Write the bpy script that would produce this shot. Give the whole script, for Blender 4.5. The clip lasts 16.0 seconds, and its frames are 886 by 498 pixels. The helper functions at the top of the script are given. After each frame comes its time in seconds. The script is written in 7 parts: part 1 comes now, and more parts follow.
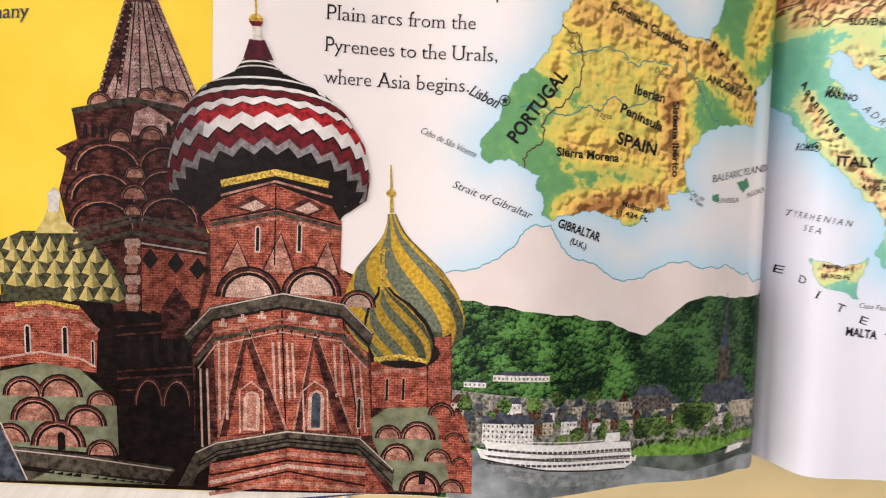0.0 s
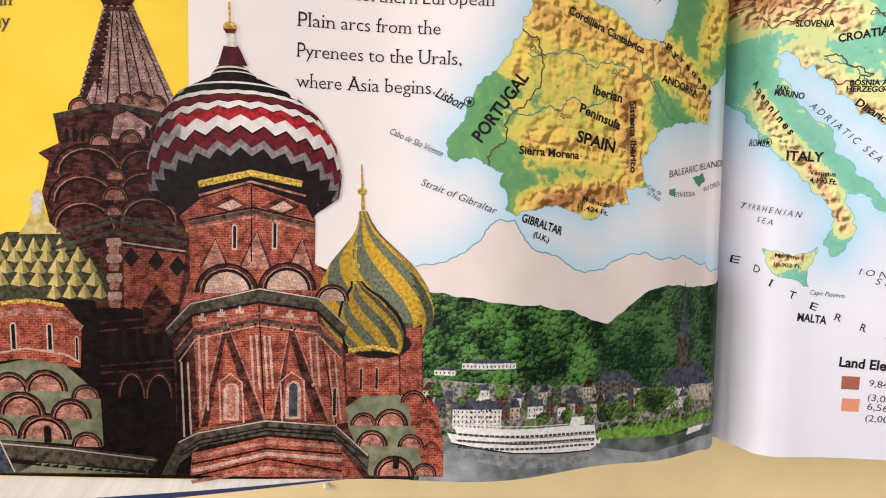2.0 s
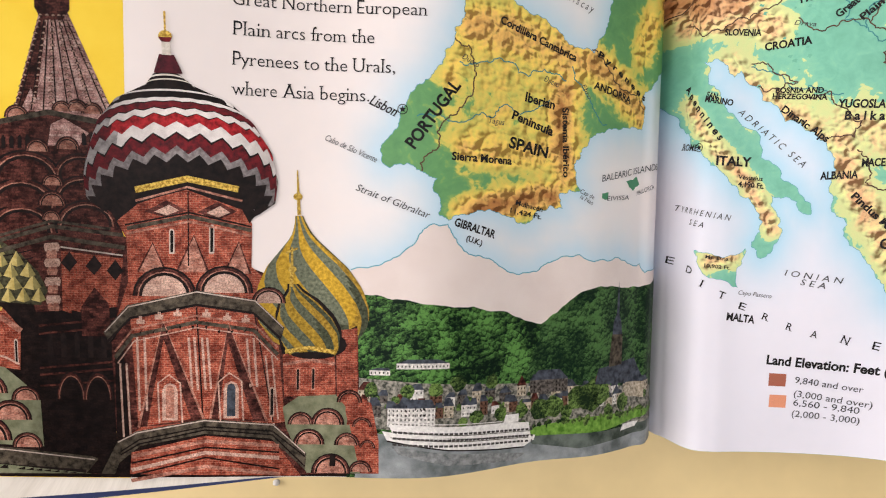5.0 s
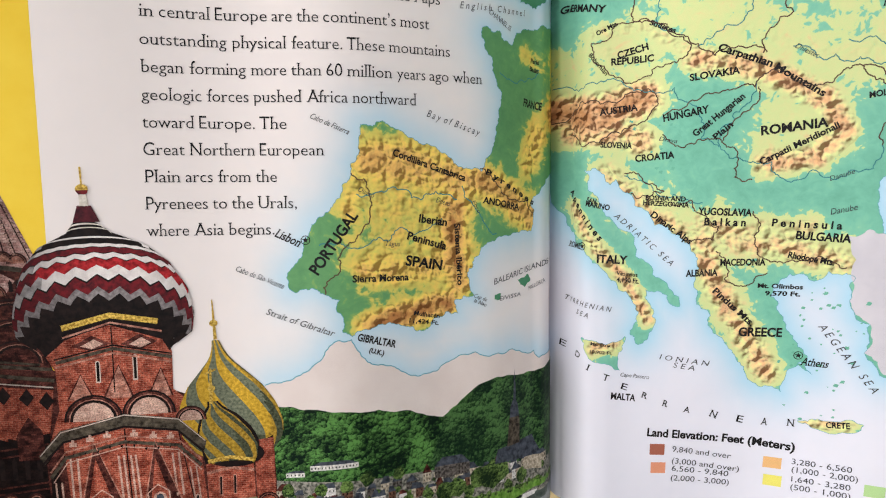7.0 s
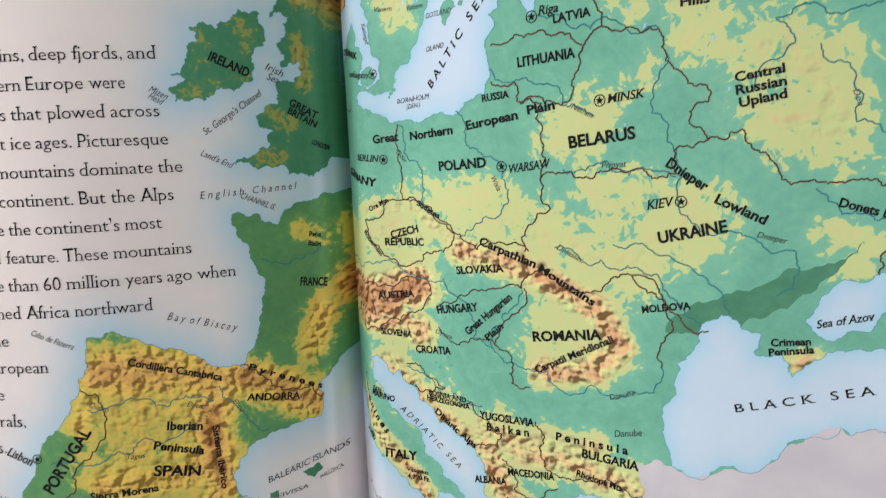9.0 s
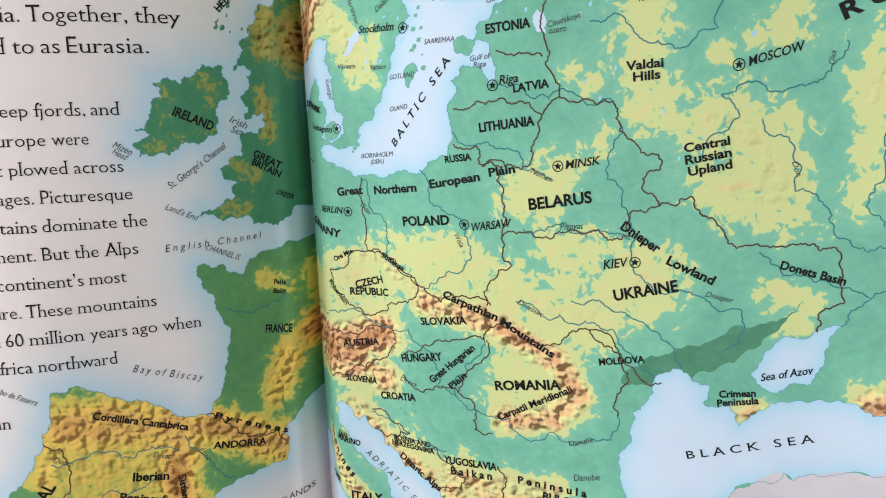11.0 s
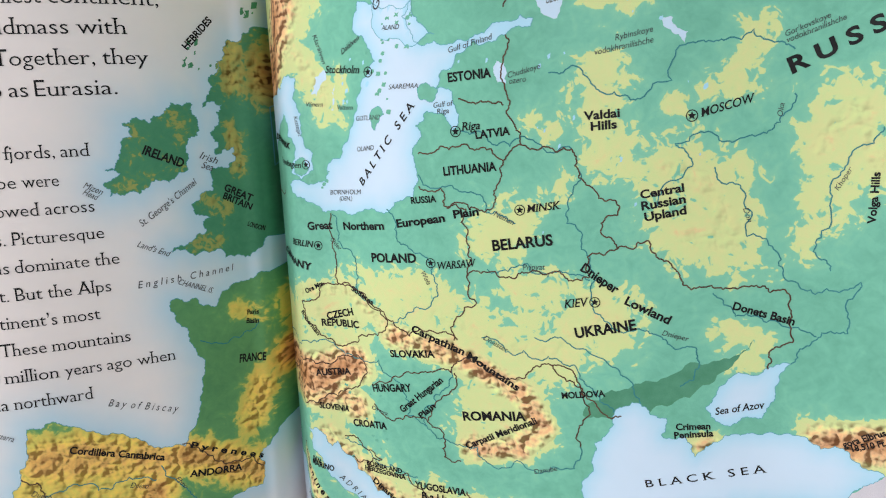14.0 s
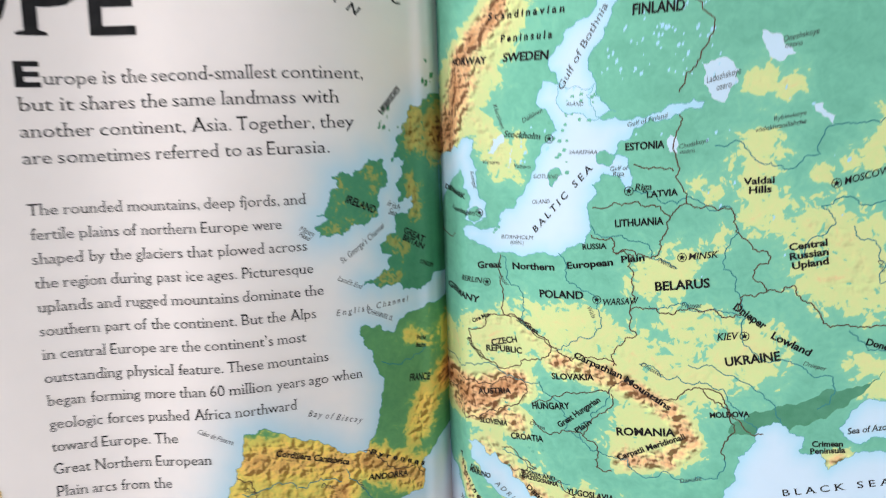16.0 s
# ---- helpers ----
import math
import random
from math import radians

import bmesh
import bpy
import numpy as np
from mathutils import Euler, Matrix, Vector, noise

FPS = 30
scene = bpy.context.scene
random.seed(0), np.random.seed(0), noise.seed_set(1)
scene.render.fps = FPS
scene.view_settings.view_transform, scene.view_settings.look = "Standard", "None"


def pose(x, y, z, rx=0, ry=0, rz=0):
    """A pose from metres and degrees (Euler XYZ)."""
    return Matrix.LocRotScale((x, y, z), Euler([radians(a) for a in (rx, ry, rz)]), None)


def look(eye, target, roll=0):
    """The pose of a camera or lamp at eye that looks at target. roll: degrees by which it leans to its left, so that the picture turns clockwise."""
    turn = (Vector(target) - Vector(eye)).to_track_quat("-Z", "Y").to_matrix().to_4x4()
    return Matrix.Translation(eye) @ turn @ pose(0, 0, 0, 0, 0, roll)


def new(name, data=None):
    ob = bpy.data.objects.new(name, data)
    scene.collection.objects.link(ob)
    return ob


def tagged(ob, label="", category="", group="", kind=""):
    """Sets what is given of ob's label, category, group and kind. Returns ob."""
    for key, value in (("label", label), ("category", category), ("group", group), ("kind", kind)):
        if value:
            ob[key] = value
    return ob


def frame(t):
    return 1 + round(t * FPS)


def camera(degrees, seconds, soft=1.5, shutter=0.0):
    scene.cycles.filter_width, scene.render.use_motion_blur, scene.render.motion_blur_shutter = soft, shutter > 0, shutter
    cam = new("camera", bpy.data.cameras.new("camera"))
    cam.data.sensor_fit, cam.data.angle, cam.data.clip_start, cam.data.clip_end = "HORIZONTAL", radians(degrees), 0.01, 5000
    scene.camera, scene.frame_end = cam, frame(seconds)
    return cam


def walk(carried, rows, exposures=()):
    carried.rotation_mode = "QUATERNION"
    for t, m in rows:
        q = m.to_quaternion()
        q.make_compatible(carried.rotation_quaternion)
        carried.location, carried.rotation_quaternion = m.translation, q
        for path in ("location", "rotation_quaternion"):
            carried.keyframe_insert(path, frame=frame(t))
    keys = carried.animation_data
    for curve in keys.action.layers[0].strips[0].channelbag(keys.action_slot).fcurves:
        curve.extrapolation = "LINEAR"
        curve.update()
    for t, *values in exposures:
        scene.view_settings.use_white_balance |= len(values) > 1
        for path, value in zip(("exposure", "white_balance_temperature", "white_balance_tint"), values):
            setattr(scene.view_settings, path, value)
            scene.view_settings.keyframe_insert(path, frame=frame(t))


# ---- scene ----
# The camera, carried by hand above an open book.
cam = camera(62.0, 16.0, 1.1, 0.4)
PATH = [
    (0, -0.0674, 0.0012, 0.2195, -2.27, 5.83, 2.33),
    (0.5, -0.0687, -0.0040, 0.2332, -0.02, 3.11, 1.35),
    (1, -0.0667, -0.0028, 0.2352, -1.71, 2.81, 0.80),
    (1.5, -0.0652, -0.0031, 0.2281, -1.68, 4.15, 1.14),
    (2, -0.0631, 0.0005, 0.2274, -2.36, 4.58, 1.54),
    (2.5, -0.0619, 0.0003, 0.2284, -1.88, 4.13, 1.47),
    (3, -0.0591, 0.0017, 0.2282, -2.28, 4.31, 1.51),
    (3.5, -0.0589, 0.0012, 0.2299, -1.93, 3.79, 1.41),
    (6, -0.0429, 0.0122, 0.2326, -4.34, 3.04, 1.57),
    (6.5, -0.0387, 0.0259, 0.2467, -4.92, 0.64, 1.11),
    (7, -0.0332, 0.0414, 0.2487, -4.84, 0.53, -0.40),
    (7.5, -0.0594, 0.0418, 0.2573, 0.56, -6.45, 0.30),
    (8, 0.0325, 0.0678, 0.2411, -2.20, 8.01, -2.13),
    (8.5, 0.0687, 0.0833, 0.2370, -2.73, 12.08, -3.05),
    (9, 0.0610, 0.1006, 0.2130, -7.94, 9.13, -2.34),
    (11.5, 0.0596, 0.1171, 0.2181, -7.94, 5.29, -2.34),
    (12, 0.0674, 0.1220, 0.2191, -7.59, 4.81, -2.31),
    (12.5, 0.0658, 0.1247, 0.2204, -8.11, 4.24, -2.23),
    (13, 0.0670, 0.1245, 0.2222, -8.00, 4.70, -2.27),
    (13.5, 0.0662, 0.1255, 0.2212, -8.36, 4.51, -2.38),
    (14, 0.0644, 0.1281, 0.2190, -9.41, 4.17, -2.68),
    (14.5, 0.0475, 0.1282, 0.2251, -9.35, 3.00, -2.28),
    (15, 0.0293, 0.1263, 0.2346, -8.81, 2.79, -0.87),
    (15.5, 0.0171, 0.1458, 0.2288, -12.46, 1.80, -3.07),
    (16, 0.0262, 0.1393, 0.2538, -7.64, 5.80, -1.97),
]
# the clip's camera darkens its picture over the bright map and opens again at the end
EXPOSURES = [(0.0, 0.24, 6950, 17), (3.5, 0.18, 6950, 17), (6.0, 0.14, 6850, 15), (7.0, 0.04, 6650, 12), (8.0, -0.02, 6600, 12), (9.0, -0.24, 6650, 13), (11.5, -0.06, 6550, 13), (14.0, -0.07, 6450, 12), (15.0, 0.06, 6400, 11), (16.0, 0.08, 6400, 11)]
walk(cam, [(t, pose(x, y, z, rx, ry, rz)) for t, x, y, z, rx, ry, rz in PATH], EXPOSURES)

# Daylight: sky outside, let in by the room's unseen windows.
sky = bpy.data.worlds.new("sky")
scene.world = sky
sky.use_nodes = True
sky_nodes = sky.node_tree
sky_tex = sky_nodes.nodes.new("ShaderNodeTexSky")
sky_tex.sky_type, sky_tex.sun_disc = "NISHITA", False
sky_tex.sun_elevation, sky_tex.sun_rotation = radians(48), radians(-80)
sky_nodes.links.new(sky_tex.outputs[0], sky_nodes.nodes["Background"].inputs[0])
sky_nodes.nodes["Background"].inputs[1].default_value = 0.12


def lamp(name, m, power, width, height, colour):
    data = bpy.data.lights.new(name, "AREA")
    data.shape, data.size, data.size_y = "RECTANGLE", width, height
    data.energy, data.color = power, colour
    ob = new(name, data)
    ob.matrix_world = m
    return ob


lamp("window_daylight", look((-1.46, 0.4, 0.9), (0.0, 0.1, 0.05)), 25, 1.4, 1.1, (1.0, 0.985, 0.97))
# added low fill at an unseen second window, so the gutter stays dark
lamp("added_right_fill", look((1.46, 0.4, 0.9), (0.0, 0.1, 0.05)), 2.0, 1.4, 1.1, (1.0, 0.985, 0.97))
# unseen overhead fill, added to brighten both pages alike
lamp("added_ceiling_fill", look((-0.05, 0.05, 1.66), (-0.05, 0.06, 0)), 9.5, 0.55, 0.55, (0.93, 0.96, 1.0))


# ---- materials ----
def nodes_of(name):
    m = bpy.data.materials.new(name)
    m.use_nodes = True
    t = m.node_tree
    return m, t, t.nodes["Principled BSDF"]


def page_uv(t, scale=1.0):
    uv = t.nodes.new("ShaderNodeUVMap")
    uv.uv_map = "page"
    mp = t.nodes.new("ShaderNodeMapping")
    mp.inputs["Scale"].default_value = (scale, scale, scale)
    t.links.new(uv.outputs[0], mp.inputs[0])
    return mp.outputs[0]


def noise_node(t, vec, scale, detail=3.0, rough=0.55, swirl=0.0):
    n = t.nodes.new("ShaderNodeTexNoise")
    n.inputs["Scale"].default_value, n.inputs["Detail"].default_value, n.inputs["Roughness"].default_value = scale, detail, rough
    n.inputs["Distortion"].default_value = swirl
    t.links.new(vec, n.inputs["Vector"])
    return n.outputs[0]


def ramp(t, fac, stops):
    r = t.nodes.new("ShaderNodeValToRGB")
    e = r.color_ramp.elements
    while len(e) < len(stops):
        e.new(0.5)
    for k, (p, c) in zip(e, stops):
        k.position, k.color = p, (*c, 1)
    t.links.new(fac, r.inputs[0])
    return r.outputs[0]


def maths(t, op, a, b, clamp=False):
    n = t.nodes.new("ShaderNodeMath")
    n.operation, n.use_clamp = op, clamp
    for i, v in enumerate((a, b)):
        if isinstance(v, (int, float)):
            n.inputs[i].default_value = v
        else:
            t.links.new(v, n.inputs[i])
    return n.outputs[0]


def blend(t, fac, a, b, mode="MIX"):
    n = t.nodes.new("ShaderNodeMix")
    n.data_type, n.blend_type = "RGBA", mode
    if isinstance(fac, (int, float)):
        n.inputs[0].default_value = fac
    else:
        t.links.new(fac, n.inputs[0])
    for i, v in ((6, a), (7, b)):
        if isinstance(v, tuple):
            n.inputs[i].default_value = (*v, 1)
        else:
            t.links.new(v, n.inputs[i])
    return n.outputs[2]


def coated(t, b, rough=0.42, gloss=0.06):
    b.inputs["Roughness"].default_value = rough
    b.inputs["Specular IOR Level"].default_value = gloss


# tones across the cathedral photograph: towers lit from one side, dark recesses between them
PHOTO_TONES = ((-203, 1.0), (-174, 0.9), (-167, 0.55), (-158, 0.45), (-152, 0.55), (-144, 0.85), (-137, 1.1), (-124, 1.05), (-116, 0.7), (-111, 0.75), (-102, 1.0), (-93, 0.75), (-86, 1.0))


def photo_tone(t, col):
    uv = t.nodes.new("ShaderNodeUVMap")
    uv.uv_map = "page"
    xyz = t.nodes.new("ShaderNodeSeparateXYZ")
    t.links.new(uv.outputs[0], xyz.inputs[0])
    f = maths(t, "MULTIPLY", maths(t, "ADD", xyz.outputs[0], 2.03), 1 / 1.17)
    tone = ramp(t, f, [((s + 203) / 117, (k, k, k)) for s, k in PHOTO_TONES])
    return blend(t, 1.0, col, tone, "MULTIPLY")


def ink(name, dark, light, scale=30.0, spread=(0.35, 0.65), rough=0.42, fine=0.12, detail=4.0, mix=0.6, toned=False):
    """Printed colour, clouded between two tones with a fine grain."""
    m, t, b = nodes_of(name)
    v = page_uv(t)
    big = noise_node(t, v, scale, detail, mix)
    col = ramp(t, big, [(spread[0], dark), (spread[1], light)])
    grain = noise_node(t, v, 900.0, 2.0, 0.6)
    g = ramp(t, grain, [(0.3, (1 - fine,) * 3), (0.7, (1 + fine,) * 3)])
    col = blend(t, 1.0, col, g, "MULTIPLY")
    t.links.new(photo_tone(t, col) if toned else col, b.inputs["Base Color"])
    coated(t, b, rough)
    return m


def canopy_ink(name, dark, light, scale=60.0):
    """Photographed woods: rounded crowns lit from above, with dark gaps and broad hollows."""
    m, t, b = nodes_of(name)
    v = page_uv(t)
    warp = t.nodes.new("ShaderNodeVectorMath")
    warp.operation = "MULTIPLY_ADD"
    w = t.nodes.new("ShaderNodeTexNoise")
    w.inputs["Scale"].default_value, w.inputs["Detail"].default_value = scale * 1.6, 3.0
    t.links.new(v, w.inputs["Vector"])
    t.links.new(w.outputs["Color"], warp.inputs[0])
    warp.inputs[1].default_value = (0.022, 0.022, 0.0)
    t.links.new(v, warp.inputs[2])
    tones = []
    for k in (1.0, 2.3):
        vo = t.nodes.new("ShaderNodeTexVoronoi")
        vo.voronoi_dimensions = "2D"
        vo.inputs["Scale"].default_value = scale * k
        t.links.new(warp.outputs[0], vo.inputs["Vector"])
        d = t.nodes.new("ShaderNodeVectorMath")
        d.operation = "SUBTRACT"
        t.links.new(warp.outputs[0], d.inputs[0])
        t.links.new(vo.outputs["Position"], d.inputs[1])
        xyz = t.nodes.new("ShaderNodeSeparateXYZ")
        t.links.new(d.outputs[0], xyz.inputs[0])
        up = maths(t, "SUBTRACT", maths(t, "MULTIPLY", xyz.outputs[1], scale * k), maths(t, "MULTIPLY", xyz.outputs[0], scale * k * 0.5))
        tones.append(maths(t, "SUBTRACT", maths(t, "MULTIPLY", up, 0.55), maths(t, "MULTIPLY", vo.outputs["Distance"], 0.35)))
    f = maths(t, "ADD", tones[0], maths(t, "MULTIPLY", tones[1], 0.55))
    f = maths(t, "ADD", f, maths(t, "MULTIPLY", maths(t, "SUBTRACT", noise_node(t, v, 10.0, 5.0, 0.66), 0.5), 3.4))
    f = maths(t, "ADD", f, maths(t, "MULTIPLY", maths(t, "SUBTRACT", noise_node(t, v, 420.0, 2.0, 0.6), 0.5), 0.5))
    f = maths(t, "ADD", f, 0.67, True)
    mid = tuple(0.68 * p + 0.32 * q for p, q in zip(dark, light))
    col = ramp(t, f, [(0.18, dark), (0.52, mid), (0.9, light)])
    t.links.new(col, b.inputs["Base Color"])
    coated(t, b)
    return m


def brick_ink(name, dark, mid, light, mortar, size=1.0, shade=0.5):
    """A photographed brick wall: courses, patchy bricks and dirt, as printed."""
    m, t, b = nodes_of(name)
    v = page_uv(t)
    k = t.nodes.new("ShaderNodeTexBrick")
    k.inputs["Color1"].default_value, k.inputs["Color2"].default_value, k.inputs["Mortar"].default_value = (*mid, 1), (*light, 1), (*mortar, 1)
    k.inputs["Scale"].default_value = 100.0 / size
    k.inputs["Mortar Size"].default_value, k.inputs["Brick Width"].default_value, k.inputs["Row Height"].default_value = 0.05, 1.35, 0.55
    t.links.new(v, k.inputs["Vector"])
    patch = ramp(t, noise_node(t, v, 38.0, 5.0, 0.65), [(0.40, dark), (0.58, (1.05, 1.05, 1.05))])
    col = blend(t, shade, k.outputs[0], patch, "MULTIPLY")
    speck = ramp(t, noise_node(t, v, 260.0, 4.0, 0.7), [(0.40, (0.22, 0.18, 0.18)), (0.52, (1, 1, 1)), (0.66, (1.6, 1.5, 1.45))])
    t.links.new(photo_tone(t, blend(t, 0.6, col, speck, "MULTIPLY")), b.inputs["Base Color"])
    coated(t, b)
    return m


def land(name, stops, shade=0.9, patch=15.0, rise=0.44):
    """Relief tints of a physical map: height tints with hill shading from the north-west."""
    m, t, b = nodes_of(name)
    v = page_uv(t)
    at = t.nodes.new("ShaderNodeAttribute")
    at.attribute_name = "height"
    h = at.outputs["Fac"]
    n1, n2 = noise_node(t, v, patch, 3.5, 0.6, 1.1), noise_node(t, v, 34.0, 2.5, 0.5, 1.2)
    # lowland patches break up the tint's edge
    lift = maths(t, "MULTIPLY", maths(t, "SUBTRACT", n1, 0.5), 0.50)
    lift2 = maths(t, "MULTIPLY", maths(t, "SUBTRACT", n2, 0.5), 0.34)
    e = maths(t, "ADD", maths(t, "ADD", h, lift), lift2, True)
    col = ramp(t, e, stops)
    off = t.nodes.new("ShaderNodeMapping")
    off.inputs["Location"].default_value = (0.006, -0.006, 0)
    t.links.new(v, off.inputs[0])
    # ridged relief: sharp crests between valleys
    a = maths(t, "ABSOLUTE", maths(t, "SUBTRACT", noise_node(t, v, 18.0, 2.6, 0.5), 0.5), 0)
    c = maths(t, "ABSOLUTE", maths(t, "SUBTRACT", noise_node(t, off.outputs[0], 18.0, 2.6, 0.5), 0.5), 0)
    slope = maths(t, "MULTIPLY", maths(t, "SUBTRACT", c, a), 11.0)
    rough_h = maths(t, "MULTIPLY", maths(t, "SUBTRACT", h, rise), 4.6, True)
    s = maths(t, "ADD", maths(t, "MULTIPLY", slope, rough_h), 0.5, True)
    tone = ramp(t, s, [(0.05, (0.20, 0.13, 0.09)), (0.5, (1, 1, 1)), (0.95, (1.25, 1.25, 1.15))])
    col = blend(t, shade, col, tone, "MULTIPLY")
    grain = ramp(t, noise_node(t, v, 700.0, 2.0), [(0.3, (0.94,) * 3), (0.7, (1.05,) * 3)])
    t.links.new(blend(t, 1.0, col, grain, "MULTIPLY"), b.inputs["Base Color"])
    coated(t, b)
    return m


def tinted(name, far, near, rough=0.42, mottled=0.03):
    """Paper or printed sea, tinted by the attribute 'tint' towards the coast."""
    m, t, b = nodes_of(name)
    v = page_uv(t)
    at = t.nodes.new("ShaderNodeAttribute")
    at.attribute_name = "tint"
    f = maths(t, "ADD", at.outputs["Fac"], maths(t, "MULTIPLY", maths(t, "SUBTRACT", noise_node(t, v, 25.0), 0.5), 0.12), True)
    col = ramp(t, f, [(0.0, far), (1.0, near)])
    cloud = ramp(t, noise_node(t, v, 6.0, 3.0), [(0.3, (1 - mottled,) * 3), (0.7, (1, 1, 1))])
    col = blend(t, 1.0, col, cloud, "MULTIPLY")
    t.links.new(col, b.inputs["Base Color"])
    coated(t, b, rough)
    bump = t.nodes.new("ShaderNodeBump")
    bump.inputs["Strength"].default_value, bump.inputs["Distance"].default_value = 0.06, 0.0003
    t.links.new(noise_node(t, v, 18.0, 2.0), bump.inputs["Height"])
    t.links.new(bump.outputs[0], b.inputs["Normal"])
    return m


def solid(name, low, high, scale, rough, bump_depth=0.0, metal=0.0, stretch=(1, 1, 1)):
    """A material of the room, in object space, with two scales of variation."""
    m, t, b = nodes_of(name)
    tc = t.nodes.new("ShaderNodeTexCoord")
    mp = t.nodes.new("ShaderNodeMapping")
    mp.inputs["Scale"].default_value = stretch
    t.links.new(tc.outputs["Object"], mp.inputs[0])
    n = noise_node(t, mp.outputs[0], scale, 4.0)
    col = ramp(t, n, [(0.3, low), (0.7, high)])
    fine = ramp(t, noise_node(t, mp.outputs[0], scale * 17, 3.0), [(0.3, (0.94,) * 3), (0.7, (1.04,) * 3)])
    t.links.new(blend(t, 1.0, col, fine, "MULTIPLY"), b.inputs["Base Color"])
    b.inputs["Roughness"].default_value, b.inputs["Metallic"].default_value = rough, metal
    if bump_depth:
        bp = t.nodes.new("ShaderNodeBump")
        bp.inputs["Strength"].default_value, bp.inputs["Distance"].default_value = 0.3, bump_depth
        t.links.new(noise_node(t, mp.outputs[0], scale * 17, 3.0), bp.inputs["Height"])
        t.links.new(bp.outputs[0], b.inputs["Normal"])
    return m


PAPER_LEFT = tinted("coated_paper_left", (0.86, 0.79, 0.765), (0.42, 0.68, 0.83))
SEA = tinted("printed_sea", (0.60, 0.74, 0.88), (0.36, 0.68, 0.84))
OPEN_SEA = tinted("printed_open_sea", (0.77, 0.77, 0.85), (0.36, 0.66, 0.82))
GREENS = [(0.0, (0.15, 0.43, 0.31)), (0.22, (0.19, 0.52, 0.38)), (0.335, (0.23, 0.56, 0.385)), (0.352, (0.60, 0.71, 0.32)), (0.52, (0.67, 0.69, 0.32)), (0.60, (0.74, 0.60, 0.30)), (0.70, (0.72, 0.44, 0.24)), (0.86, (0.50, 0.25, 0.12)), (1.0, (0.40, 0.17, 0.08))]
# left-page greens are darker than the east's: that page's shade put into the ink
GREENS_WEST = [(0.0, (0.10, 0.28, 0.12)), (0.24, (0.14, 0.35, 0.14)), (0.30, (0.23, 0.41, 0.13)), (0.345, (0.66, 0.60, 0.14)), (0.52, (0.86, 0.62, 0.14)), (0.66, (0.80, 0.49, 0.15)), (0.82, (0.46, 0.21, 0.07)), (1.0, (0.33, 0.12, 0.05))]
GREENS_ISLES = [(0.0, (0.065, 0.24, 0.13)), (0.27, (0.08, 0.28, 0.15)), (0.33, (0.12, 0.29, 0.12)), (0.36, (0.30, 0.35, 0.11)), (0.5, (0.42, 0.38, 0.11)), (0.7, (0.42, 0.28, 0.08)), (1.0, (0.30, 0.13, 0.05))]
LAND_EAST, LAND_WEST = land("printed_land_east", GREENS), land("printed_land_west", GREENS_WEST, 0.75, 15.0, 0.36)
LAND_ISLES = land("printed_land_isles", GREENS_ISLES, 0.9, 42.0, 0.36)
BLACK = ink("black_ink", (0.012, 0.012, 0.013), (0.022, 0.021, 0.022))
GREY_TEXT = ink("grey_ink", (0.045, 0.047, 0.055), (0.07, 0.072, 0.08))
BORDER, RIVER, COAST = ink("border_ink", (0.07, 0.04, 0.03), (0.13, 0.075, 0.05)), ink("river_ink", (0.035, 0.19, 0.21), (0.06, 0.25, 0.27)), ink("coast_ink", (0.10, 0.34, 0.42), (0.14, 0.4, 0.48))
ASIA = ink("grey_land_ink", (0.58, 0.56, 0.61), (0.66, 0.63, 0.67), 8)
SAND = ink("beige_land_ink", (0.72, 0.62, 0.58), (0.79, 0.70, 0.66), 6)
YELLOW = ink("yellow_ink", (0.86, 0.58, 0.045), (0.92, 0.66, 0.07), 4, fine=0.04)
STEPPE = ink("dark_green_ink", (0.075, 0.25, 0.15), (0.10, 0.30, 0.19), 20)
BRICK = brick_ink("photo_brick", (0.35, 0.25, 0.25), (0.32, 0.05, 0.027), (0.54, 0.13, 0.075), (0.55, 0.25, 0.17), 1.0, 0.9)
ROSE_BRICK = brick_ink("photo_rose_brick", (0.3, 0.22, 0.22), (0.46, 0.17, 0.115), (0.66, 0.34, 0.25), (0.54, 0.28, 0.21), 1.0, 0.8)
PALE_BRICK = brick_ink("photo_pale_brick", (0.45, 0.35, 0.35), (0.58, 0.36, 0.28), (0.72, 0.5, 0.4), (0.6, 0.4, 0.32), 1.0, 0.5)
SPIRE_BRICK = brick_ink("photo_spire_brick", (0.3, 0.2, 0.2), (0.80, 0.44, 0.39), (0.95, 0.68, 0.60), (0.6, 0.34, 0.3), 1.2, 0.8)
DARK_BRICK = brick_ink("photo_dark_brick", (0.15, 0.1, 0.1), (0.06, 0.016, 0.013), (0.22, 0.065, 0.05), (0.09, 0.034, 0.026), 1.1, 0.9)
NIGHT = brick_ink("photo_shadowed_brick", (0.3, 0.25, 0.25), (0.010, 0.006, 0.006), (0.026, 0.013, 0.011), (0.014, 0.008, 0.007), 1.2, 0.9)
SHADE = ink("photo_shadow", (0.004, 0.003, 0.003), (0.016, 0.009, 0.008), 60)
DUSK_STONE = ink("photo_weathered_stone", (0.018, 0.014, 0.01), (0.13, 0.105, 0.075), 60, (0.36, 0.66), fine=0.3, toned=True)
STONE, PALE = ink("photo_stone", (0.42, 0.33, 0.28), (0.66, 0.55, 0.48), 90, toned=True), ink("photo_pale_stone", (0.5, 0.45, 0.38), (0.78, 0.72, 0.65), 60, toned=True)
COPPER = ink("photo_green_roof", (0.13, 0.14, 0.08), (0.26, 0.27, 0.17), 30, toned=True)
